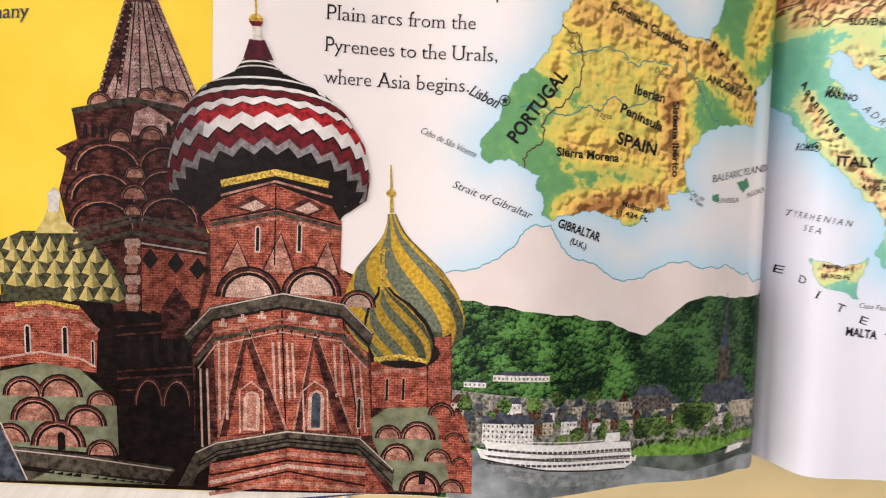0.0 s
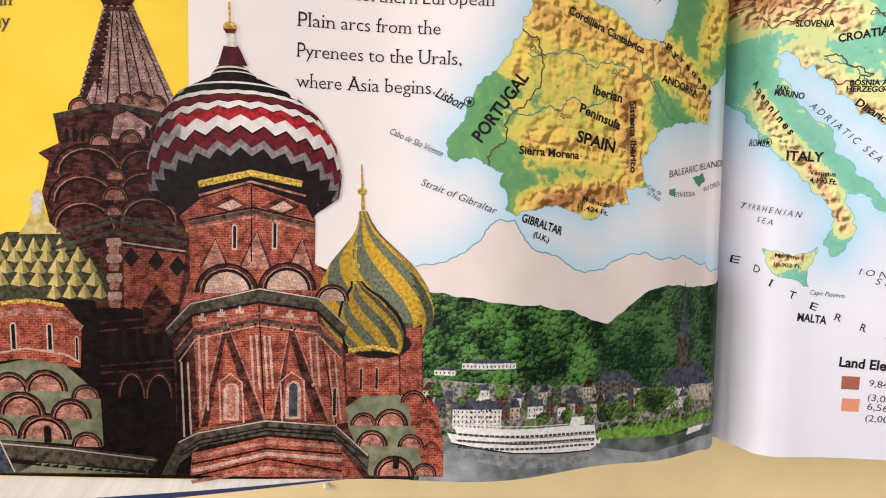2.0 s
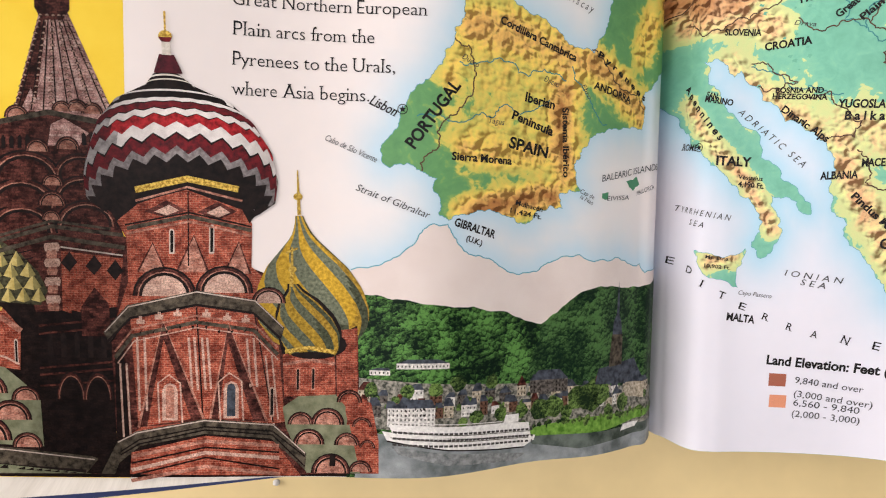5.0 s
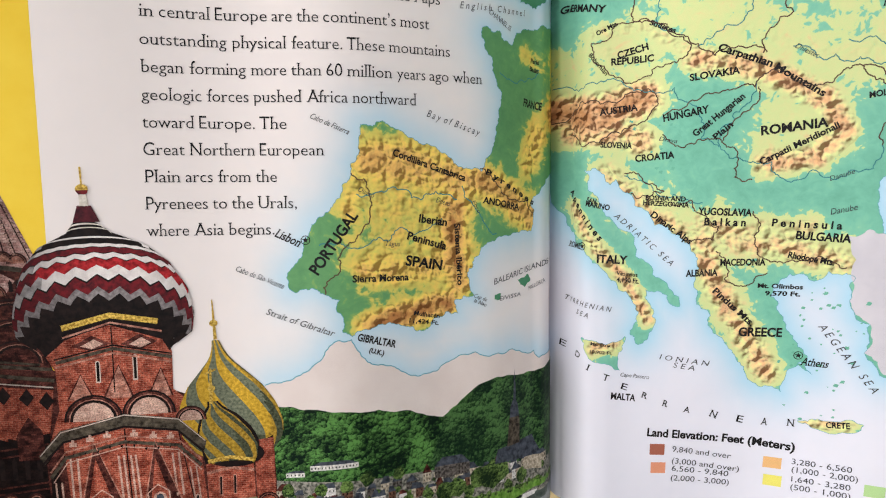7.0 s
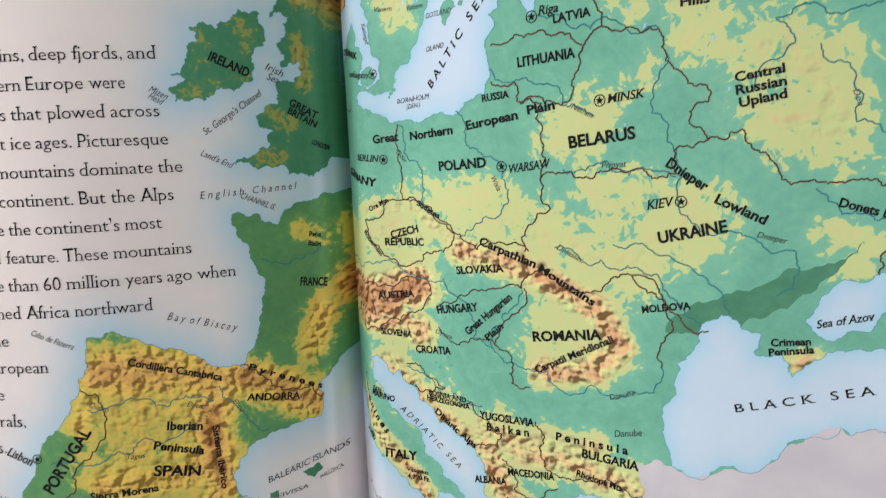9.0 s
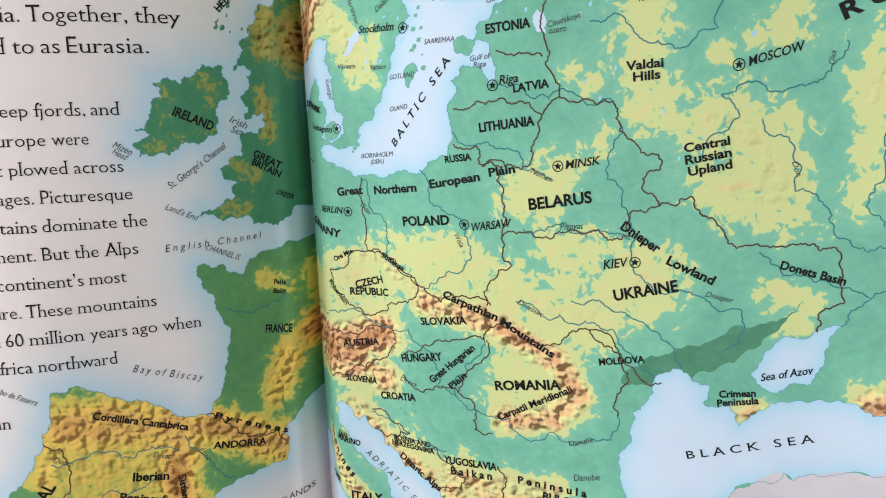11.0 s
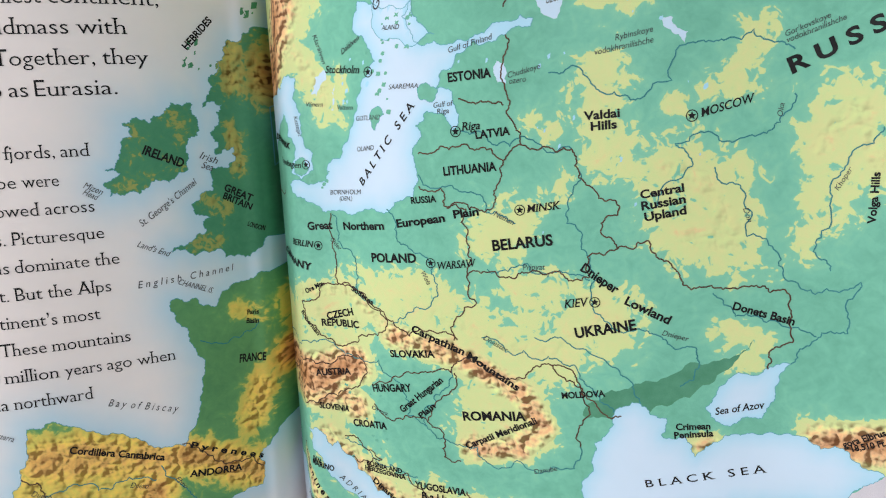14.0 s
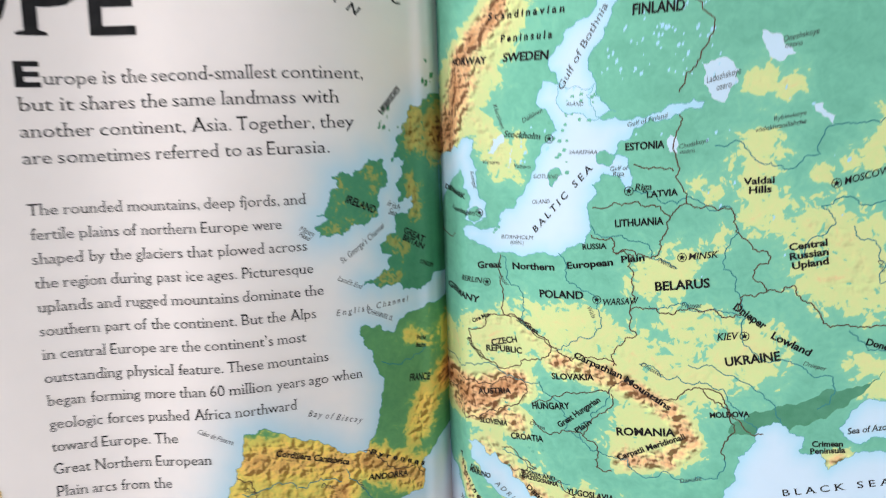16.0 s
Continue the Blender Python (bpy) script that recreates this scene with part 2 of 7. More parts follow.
OCHRE_SHADE, MOSS_SHADE = ink("photo_shaded_ochre", (0.16, 0.09, 0.01), (0.48, 0.30, 0.04), 120), ink("photo_shaded_moss", (0.02, 0.026, 0.014), (0.085, 0.095, 0.055), 140)
OCHRE_LOW = ink("photo_dull_ochre", (0.20, 0.12, 0.012), (0.48, 0.30, 0.035), 120)
MOSS_LOW = ink("photo_dull_moss", (0.05, 0.06, 0.04), (0.14, 0.155, 0.10), 140)
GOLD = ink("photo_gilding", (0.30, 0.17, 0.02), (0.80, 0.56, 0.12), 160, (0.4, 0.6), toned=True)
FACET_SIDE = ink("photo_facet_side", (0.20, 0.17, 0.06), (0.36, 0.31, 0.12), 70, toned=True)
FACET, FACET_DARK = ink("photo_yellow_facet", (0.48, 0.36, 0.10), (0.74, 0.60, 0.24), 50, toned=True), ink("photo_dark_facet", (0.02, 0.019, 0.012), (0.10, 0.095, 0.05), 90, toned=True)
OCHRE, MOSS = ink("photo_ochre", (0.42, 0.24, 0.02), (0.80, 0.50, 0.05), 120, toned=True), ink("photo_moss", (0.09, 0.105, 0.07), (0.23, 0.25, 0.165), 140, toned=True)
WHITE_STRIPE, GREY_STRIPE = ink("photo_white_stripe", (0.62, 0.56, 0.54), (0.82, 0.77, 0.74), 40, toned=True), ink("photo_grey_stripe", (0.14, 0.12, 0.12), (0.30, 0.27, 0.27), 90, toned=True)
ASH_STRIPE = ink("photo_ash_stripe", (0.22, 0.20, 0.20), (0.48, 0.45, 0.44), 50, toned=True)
MAROON = ink("photo_maroon", (0.03, 0.008, 0.012), (0.11, 0.014, 0.022), 60)
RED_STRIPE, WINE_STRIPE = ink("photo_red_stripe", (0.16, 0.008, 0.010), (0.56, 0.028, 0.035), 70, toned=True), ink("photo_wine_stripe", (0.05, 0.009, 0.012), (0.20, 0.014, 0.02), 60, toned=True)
SLATE = ink("photo_slate", (0.02, 0.024, 0.032), (0.085, 0.098, 0.125), 60)
FOLIAGE = canopy_ink("photo_wood", (0.003, 0.012, 0.006), (0.105, 0.27, 0.065), 72.0)
FOLIAGE_FAR = canopy_ink("photo_far_wood", (0.005, 0.018, 0.009), (0.07, 0.165, 0.05), 80.0)
TREE_INK = canopy_ink("photo_tree", (0.008, 0.02, 0.008), (0.17, 0.28, 0.07), 110.0)
TOWN = ink("photo_town", (0.05, 0.055, 0.045), (0.36, 0.34, 0.29), 90, (0.4, 0.62), detail=6.0)
BANK_WATER = ink("photo_bank_water", (0.035, 0.05, 0.04), (0.15, 0.18, 0.16), 20, detail=6.0)
LAWN = ink("photo_lawn", (0.06, 0.16, 0.02), (0.20, 0.40, 0.07), 60, detail=8.0)
WATER = ink("photo_river", (0.10, 0.12, 0.12), (0.34, 0.37, 0.38), 14, (0.34, 0.66), detail=6.0, mix=0.55)
TABLE_TOP = solid("cream_laminate", (0.72, 0.555, 0.27), (0.78, 0.615, 0.315), 3.0, 0.45, 0.0004)
CLOTH = solid("navy_book_cloth", (0.008, 0.022, 0.10), (0.014, 0.034, 0.14), 40.0, 0.5, 0.0002)
SHEETS = solid("page_edges", (0.62, 0.575, 0.50), (0.80, 0.755, 0.68), 60.0, 0.7, 0.0002, stretch=(0.3, 0.3, 40))
# dark only to hold down bounced light; no such wall is seen
LOW_BOUNCE_PAINT = solid("low_bounce_paint", (0.16, 0.15, 0.145), (0.20, 0.19, 0.18), 2.0, 0.8, 0.0008)
WALL_PAINT = solid("wall_paint", (0.74, 0.73, 0.71), (0.79, 0.78, 0.76), 2.0, 0.8, 0.0008)
FLOOR_WOOD = solid("floor_boards", (0.22, 0.13, 0.07), (0.34, 0.21, 0.12), 6.0, 0.5, 0.0005, stretch=(1, 9, 1))
FRAME_PAINT = solid("window_paint", (0.76, 0.76, 0.75), (0.8, 0.8, 0.79), 5.0, 0.4)
CRUMB = solid("white_crumb", (0.7, 0.68, 0.64), (0.84, 0.82, 0.78), 300.0, 0.8)


def fill_bm(ob_name, bm, material, parent=None, label=""):
    me = bpy.data.meshes.new(ob_name)
    bm.to_mesh(me)
    bm.free()
    me.materials.append(material)
    ob = new(ob_name, me)
    if parent:
        ob.parent = parent
    if label:
        tagged(ob, label)
    return ob


def part(name, bm, material, parent, label=""):
    return fill_bm(name, bm, material, parent, label)


def box(bm, x0, x1, y0, y1, z0, z1, bevel=0.0):
    r = bmesh.ops.create_cube(bm, size=1)
    for v in r["verts"]:
        v.co = Vector(((x0 + x1) / 2 + v.co.x * (x1 - x0), (y0 + y1) / 2 + v.co.y * (y1 - y0), (z0 + z1) / 2 + v.co.z * (z1 - z0)))
    if bevel:
        es = {e for v in r["verts"] for e in v.link_edges}
        bmesh.ops.bevel(bm, geom=list(es), offset=bevel, segments=2, affect="EDGES")


def slab(name, material, x0, x1, y0, y1, z0, z1, bevel=0.0, parent=None, label=""):
    bm = bmesh.new()
    box(bm, x0, x1, y0, y1, z0, z1, bevel)
    return fill_bm(name, bm, material, parent, label)


# ---- the room, with the table's top at z = 0 ----
X0, X1, Y0, Y1, ZF, ZC = -1.5, 1.5, -1.7, 1.9, -0.75, 1.75
tagged(slab("floor", FLOOR_WOOD, X0 - 0.2, X1 + 0.2, Y0 - 0.2, Y1 + 0.2, ZF - 0.1, ZF), "brown wooden boards under the table", "floor", kind="structure")
tagged(slab("ceiling", WALL_PAINT, X0 - 0.2, X1 + 0.2, Y0 - 0.2, Y1 + 0.2, ZC, ZC + 0.1), "plain white painted ceiling", "ceiling", kind="structure")
tagged(slab("wall_north", WALL_PAINT, X0 - 0.2, X1 + 0.2, Y1, Y1 + 0.2, ZF, ZC), "plain off-white painted wall", "wall", kind="structure")
# unseen wall, kept dark so less light bounces into the gutter
tagged(slab("wall_south", LOW_BOUNCE_PAINT, X0 - 0.2, X1 + 0.2, Y0 - 0.2, Y0, ZF, ZC), "plain dark grey painted wall", "wall", kind="structure")
WY0, WY1, WZ0, WZ1 = -0.4, 1.2, 0.3, 1.55
# both windows are out of view; the east one is added for its light
for side, x0, x1, name, window_name in ((-1, X0 - 0.2, X0, "wall_west", "window_1"), (1, X1, X1 + 0.2, "wall_east", "window_2")):
    bm = bmesh.new()
    for y0, y1, z0, z1 in ((Y0, WY0, ZF, ZC), (WY1, Y1, ZF, ZC), (WY0, WY1, ZF, WZ0), (WY0, WY1, WZ1, ZC)):
        box(bm, x0, x1, y0, y1, z0, z1)
    tagged(fill_bm(name, bm, WALL_PAINT), "off-white painted wall with a window opening", "wall", kind="structure")
    window = tagged(new(window_name), "white painted window beside the table", "window", kind="structure")
    a = (x0 + x1) / 2 + side * 0.03
    for y0, y1, z0, z1 in ((WY0, WY1, WZ0, WZ0 + 0.05), (WY0, WY1, WZ1 - 0.05, WZ1), (WY0, WY0 + 0.05, WZ0 + 0.052, WZ1 - 0.052), (WY1 - 0.05, WY1, WZ0 + 0.052, WZ1 - 0.052)):
        slab("window_frame", FRAME_PAINT, a - 0.03, a + 0.03, y0, y1, z0, z1, 0.004, window)
table = tagged(new("table"), "cream laminate table carrying the open book", "table")
slab("tabletop", TABLE_TOP, -0.75, 0.75, -0.55, 0.6, -0.03, 0, 0.004, table)
for x in (-0.68, 0.68):
    for y in (-0.48, 0.53):
        slab("leg", FRAME_PAINT, x - 0.025, x + 0.025, y - 0.025, y + 0.025, ZF, -0.031, 0.004, table)
# housing invented to go with the overhead fill
ceiling_lamp = tagged(new("ceiling_lamp"), "white square ceiling lamp above the table", "ceiling lamp")
ceiling_lamp.location = (-0.05, 0.05, ZC)
slab("housing", FRAME_PAINT, -0.3, 0.3, -0.3, 0.3, -0.06, 0, 0.004, ceiling_lamp)

# ---- the shape of the open pages: height above the gutter by distance across, for mid page and its change up the page ----
BASE = 0.014
KNOTS = np.array([0, 1.2, 3, 8, 18, 35, 60, 90, 130, 180.0])
LEFT = np.array([-11.0, -3.3, 1.5, 5.8, 16.1, 25.4, 38.0, 41.3, 52.8, 63.2])
LEFT_TWIST = np.array([0.0, -0.6, -1.4, -1.8, -0.5, 2.1, -1.0, -1.4, 3.8, 8.9])
RIGHT = np.array([-11.0, -5.6, -2.1, 9.6, 11.5, 19.2, 27.0, 38.0, 46.4, 68.1])
RIGHT_TWIST = np.array([0.0, 0.6, 1.0, 0.7, 2.8, 11.5, 16.5, 10.3, 4.4, -0.2])


def glide(k, v, x):
    d, h = np.diff(v) / np.diff(k), np.diff(k)
    m = np.concatenate([[d[0]], (d[:-1] * h[1:] + d[1:] * h[:-1]) / (h[:-1] + h[1:]), [d[-1]]])
    i = np.clip(np.searchsorted(k, x) - 1, 0, len(k) - 2)
    t = (x - k[i]) / h[i]
    a = np.clip(t, 0, 1)
    z = (2 * a**3 - 3 * a**2 + 1) * v[i] + (a**3 - 2 * a**2 + a) * h[i] * m[i] + (3 * a**2 - 2 * a**3) * v[i + 1] + (a**3 - a**2) * h[i] * m[i + 1]
    return np.where(t > 1, v[-1] + m[-1] * (x - k[-1]), z)


XS = np.linspace(-240, 240, 9601)
ZM = np.where(XS < 0, glide(KNOTS, LEFT, -XS), glide(KNOTS, RIGHT, XS))
ZT = np.where(XS < 0, glide(KNOTS, LEFT_TWIST, -XS), glide(KNOTS, RIGHT_TWIST, XS))
# paper bends evenly: no kinks away from the crease
SOFT = np.exp(-(np.arange(-400, 401) / 110.0) ** 2)
EVEN = np.clip((np.abs(XS) - 5) / 8, 0, 1)
for bend in (ZM, ZT):
    calm = np.convolve(np.pad(bend, 400, "edge"), SOFT / SOFT.sum(), "valid")
    bend += (calm - bend) * EVEN * np.clip((235 - np.abs(XS)) / 20, 0, 1)
# distance along the paper, taken over the crease at the gutter
OVER = np.maximum(ZM, np.where(XS < 0, np.minimum(-XS, 3.0) * 1.0, np.minimum(XS, 3.0) * 0.567))
ARC = np.concatenate([[0], np.cumsum(np.hypot(np.diff(XS), np.diff(OVER)))])
ARC -= np.interp(0, XS, ARC)
DX, DZ = np.gradient(XS, ARC), np.gradient(ZM, ARC)


def on_page(s, y, lift=0.0):
    """World places of points s, y (mm along the paper and up it), lifted off it by so many mm."""
    s, y = np.asarray(s, float), np.asarray(y, float)
    x, zm, zt = np.interp(s, ARC, XS), np.interp(s, ARC, ZM), np.interp(s, ARC, ZT)
    nx, nz = -np.interp(s, ARC, DZ), np.interp(s, ARC, DX)
    return np.stack([x + nx * lift, y, zm + zt * (y - 40) / 100 + nz * lift], -1) * 0.001 + np.array([0, 0, BASE])


LINES = sorted({*(round(i * 0.5, 1) for i in range(-24, 25)), *range(-40, 41), *range(-204, 205, 2)})
TIER = 0.022
PAGE_L, PAGE_R, FOOT, HEAD = -203.0, 199.0, -62.0, 212.0


def conform(bm, lift, rows=0.0, fields=()):
    """Cut a flat drawing along the page's fold lines, lay it on the paper and give it page coordinates."""
    lo, hi = min(v.co.x for v in bm.verts), max(v.co.x for v in bm.verts)
    for s in LINES:
        if lo < s < hi:
            bmesh.ops.bisect_plane(bm, geom=bm.verts[:] + bm.edges[:] + bm.faces[:], dist=1e-5, plane_co=(s, 0, 0), plane_no=(1, 0, 0))
    if rows:
        a, b = min(v.co.y for v in bm.verts), max(v.co.y for v in bm.verts)
        y = math.ceil(a / rows) * rows
        while y < b:
            bmesh.ops.bisect_plane(bm, geom=bm.verts[:] + bm.edges[:] + bm.faces[:], dist=1e-5, plane_co=(0, y, 0), plane_no=(0, 1, 0))
            y += rows
    bmesh.ops.triangulate(bm, faces=bm.faces[:], ngon_method="EAR_CLIP")
    uv = bm.loops.layers.uv.new("page")
    for f in bm.faces:
        for l in f.loops:
            l[uv].uv = (l.vert.co.x * 0.01, l.vert.co.y * 0.01)
    co = np.array([(v.co.x, v.co.y) for v in bm.verts])
    for key, fn in fields:
        layer = bm.verts.layers.float.new(key)
        for v, q in zip(bm.verts, fn(co[:, 0], co[:, 1])):
            v[layer] = float(q)
    for v, q in zip(bm.verts, on_page(co[:, 0], co[:, 1], lift)):
        v.co = Vector(q)
    for f in bm.faces:
        f.smooth = True
    bm.normal_update()
    flip = [f for f in bm.faces if f.normal.z < 0]
    if flip:
        bmesh.ops.reverse_faces(bm, faces=flip)


def flat(bm, pts):
    clean = [p for i, p in enumerate(pts) if math.dist(p, pts[i - 1]) > 1e-3]
    area = sum(a[0] * b[1] - b[0] * a[1] for a, b in zip(clean, clean[1:] + clean[:1]))
    if area < 0:
        clean.reverse()
    return bm.faces.new([bm.verts.new((x, y, 0)) for x, y in clean])


def sheet(name, pts, tier, material, parent, rows=0.0, fields=(), label=""):
    bm = bmesh.new()
    flat(bm, pts)
    tall = max(p[1] for p in pts) - min(p[1] for p in pts)
    conform(bm, tier * TIER, rows or (3.0 if tall > 8 else 0.0), fields)
    return part(name, bm, material, parent, label)


def ragged(pts, seed, amount=0.16, times=3, closed=True):
    """A coast: each stretch is broken again and again, as a printed coastline is."""
    rng = random.Random(seed)
    pts = list(pts)
    for _ in range(times):
        out = []
        ends = pts[1:] + pts[:1] if closed else pts[1:]
        for a, b in zip(pts, ends):
            k = rng.uniform(-amount, amount)
            if math.dist(a, b) > 26 or max(abs(a[0]), abs(b[0])) < 4 or min(a[0], b[0]) > 190:
                k = 0
            out += [a, ((a[0] + b[0]) / 2 - (b[1] - a[1]) * k, (a[1] + b[1]) / 2 + (b[0] - a[0]) * k)]
        pts = out if closed else out + [pts[-1]]
    return pts


def ribbon_bm(bm, pts, width):
    pts = [p for i, p in enumerate(pts) if i == 0 or math.dist(p, pts[i - 1]) > 1e-3]
    if len(pts) < 2:
        return
    sides = []
    for i, p in enumerate(pts):
        a, b = pts[max(i - 1, 0)], pts[min(i + 1, len(pts) - 1)]
        d = max(math.dist(a, b), 1e-6)
        n = (-(b[1] - a[1]) / d * width / 2, (b[0] - a[0]) / d * width / 2)
        sides.append((bm.verts.new((p[0] + n[0], p[1] + n[1], 0)), bm.verts.new((p[0] - n[0], p[1] - n[1], 0))))
    for (a, b), (c, d) in zip(sides, sides[1:]):
        bm.faces.new((b, d, c, a))


def ribbon(name, pts, width, tier, material, parent):
    bm = bmesh.new()
    ribbon_bm(bm, pts, width)
    tall = max(p[1] for p in pts) - min(p[1] for p in pts)
    conform(bm, tier * TIER, 3.0 if tall > 8 else 0.0)
    return part(name, bm, material, parent)


def nearness(coasts, reach):
    c = np.array([p for k in coasts for p in k])

    def field(s, y):
        d = np.empty(len(s))
        for i in range(0, len(s), 4000):
            d[i:i + 4000] = np.sqrt(((s[i:i + 4000, None] - c[:, 0]) ** 2 + (y[i:i + 4000, None] - c[:, 1]) ** 2).min(1))
        return np.exp(-(d / reach) ** 1.3)
    return field


def relief(s, y):
    h = np.full(len(s), 0.12)
    for width, top, pts in RIDGES:
        d = np.full(len(s), 1e9)
        for (ax, ay), (bx, by) in zip(pts, pts[1:]):
            k = np.clip(((s - ax) * (bx - ax) + (y - ay) * (by - ay)) / max((bx - ax) ** 2 + (by - ay) ** 2, 1e-6), 0, 1)
            d = np.minimum(d, np.hypot(s - ax - k * (bx - ax), y - ay - k * (by - ay)))
        h = np.maximum(h, 0.12 + (top - 0.12) * np.exp(-(d / (width * 1.25)) ** 2))
    return h


# ---- lettering ----
def glyph_mesh(body, bold, spacing=1.0):
    cu = bpy.data.curves.new("lettering", "FONT")
    cu.body, cu.size, cu.resolution_u, cu.offset, cu.space_character = body, 1.0, 3, bold, spacing
    ob = bpy.data.objects.new("lettering", cu)
    me = ob.to_mesh()
    bm = bmesh.new()
    bm.from_mesh(me)
    ob.to_mesh_clear()
    bpy.data.objects.remove(ob)
    bpy.data.curves.remove(cu)
    return bm


def level(ch):
    bm = glyph_mesh(ch, 0.0)
    top = max(v.co.y for v in bm.verts)
    bm.free()
    return top


CAP, XH, ASC = level("H"), level("x"), level("l")


def add_serifs(bm, bold):
    """Feet and flags on the upright strokes, as a book face has."""
    feet = []
    for e in bm.edges:
        if len(e.link_faces) != 1:
            continue
        a, b = e.verts[0].co, e.verts[1].co
        w = abs(a.x - b.x)
        if abs(a.y - b.y) > 0.004 or not 0.04 < w < 0.2:
            continue
        for lv, up in ((-bold, 1), (XH + bold, -1), (CAP + bold, -1), (ASC + bold, -1)):
            if abs(a.y - lv) < 0.012:
                feet.append((min(a.x, b.x), max(a.x, b.x), a.y, up, lv))
                break
    for x0, x1, y, up, lv in feet:
        right = 0.02 if up < 0 and abs(lv - CAP - bold) > 0.004 else 0.065
        q = [(x0 - 0.065, y), (x1 + right, y), (x1 + right, y + up * 0.03), (x1, y + up * 0.055), (x0, y + up * 0.055), (x0 - 0.065, y + up * 0.03)]
        if up < 0:
            q.reverse()
        bm.faces.new([bm.verts.new((px, py, 0.5)) for px, py in q])


def lettering(name, body, s0, y0, s1, y1, cap, style, tier, material, parent):
    """A line of print from one point of its baseline to the other."""
    bold = (0.032 if cap > 1.25 else 0.02) if "b" in style and "2" not in style else 0.014 if "is" in style else 0.006 if "s" in style else 0.0
    bm = glyph_mesh(body, bold)
    if "s" in style:
        add_serifs(bm, bold)
    length, k = math.dist((s0, y0), (s1, y1)), cap / CAP
    xs = [v.co.x for v in bm.verts]
    lo, hi = min(xs), max(xs)
    c, n = (s1 - s0) / length, (y1 - y0) / length
    lean = 0.22 if "i" in style else 0.0
    kx = length / max(hi - lo, 1e-6)
    up = []
    for v in bm.verts:
        x, y = (v.co.x - lo) * kx + v.co.y * k * lean, v.co.y * k
        up.append(0.012 if v.co.z > 0.1 else 0.0)
        v.co = Vector((s0 + x * c - y * n, y0 + x * n + y * c, 0))
    near = min(abs(v.co.x) for v in bm.verts) < 30
    if near:
        for s in LINES:
            if min(v.co.x for v in bm.verts) < s < max(v.co.x for v in bm.verts):
                bmesh.ops.bisect_plane(bm, geom=bm.verts[:] + bm.edges[:] + bm.faces[:], dist=1e-5, plane_co=(s, 0, 0), plane_no=(1, 0, 0))
        up = [0.0] * len(bm.verts)
    uv = bm.loops.layers.uv.new("page")
    for f in bm.faces:
        for l in f.loops:
            l[uv].uv = (l.vert.co.x * 0.01, l.vert.co.y * 0.01)
    co = np.array([(v.co.x, v.co.y) for v in bm.verts])
    for v, q in zip(bm.verts, on_page(co[:, 0], co[:, 1], tier * TIER + np.array(up) + 0.02)):
        v.co = Vector(q)
    bm.normal_update()
    flip = [f for f in bm.faces if f.normal.z < 0]
    if flip:
        bmesh.ops.reverse_faces(bm, faces=flip)
    return part(name, bm, material, parent)


# widths of the letters of a book face, in thousandths of its body
BOOK_WIDTHS = dict(zip("abcdefghijklmnopqrstuvwxyz", (410, 500, 420, 500, 420, 320, 420, 510, 260, 260, 500, 250, 770, 520, 510, 510, 500, 340, 360, 330, 520, 460, 690, 450, 430, 420)))
BOOK_WIDTHS.update(zip("ABCDEGNPRSTU .,-\u201960", (680, 600, 660, 770, 590, 760, 770, 560, 620, 480, 650, 730, 250, 230, 240, 320, 220, 470, 470)))


def book_line(name, body, s0, y0, s1, y1, cap, material, parent):
    """A line of a serif book face: word by word, with a low x-height and open spacing."""
    width = lambda k: sum(BOOK_WIDTHS.get(c, 450) for c in k)
    total, at = width(body), 0
    bm = bmesh.new()
    for word in body.split(" "):
        g = glyph_mesh(word, -0.006)
        add_serifs(g, -0.006)
        xs = [v.co.x for v in g.verts]
        lo, hi = min(xs), max(xs)
        w = width(word)
        a, b = s0 + (s1 - s0) * (at + 12) / total, s0 + (s1 - s0) * (at + w - 12) / total
        k = (b - a) / (hi - lo)
        low = XH * 0.86
        for v in g.verts:
            y = v.co.y
            y = y * 0.86 if y < XH else low + (y - XH) * (ASC - low) / (ASC - XH)
            x = a + (v.co.x - lo) * k
            v.co = Vector((x, y0 + (y1 - y0) * (x - s0) / (s1 - s0) + y * cap / CAP, v.co.z))
        made = bpy.data.meshes.new("word")
        g.to_mesh(made)
        g.free()
        bm.from_mesh(made)
        bpy.data.meshes.remove(made)
        at += w + BOOK_WIDTHS[" "]
    uv = bm.loops.layers.uv.new("page")
    for f in bm.faces:
        for l in f.loops:
            l[uv].uv = (l.vert.co.x * 0.01, l.vert.co.y * 0.01)
    co = np.array([tuple(v.co) for v in bm.verts])
    for v, q in zip(bm.verts, on_page(co[:, 0], co[:, 1], 5 * TIER + 0.02 + np.where(co[:, 2] > 0.1, 0.012, 0.0))):
        v.co = Vector(q)
    bm.normal_update()
    flip = [f for f in bm.faces if f.normal.z < 0]
    if flip:
        bmesh.ops.reverse_faces(bm, faces=flip)
    return part(name, bm, material, parent)


# ---- the book ----
book = tagged(new("book"), "large open illustrated children's atlas lying on the table", "book")


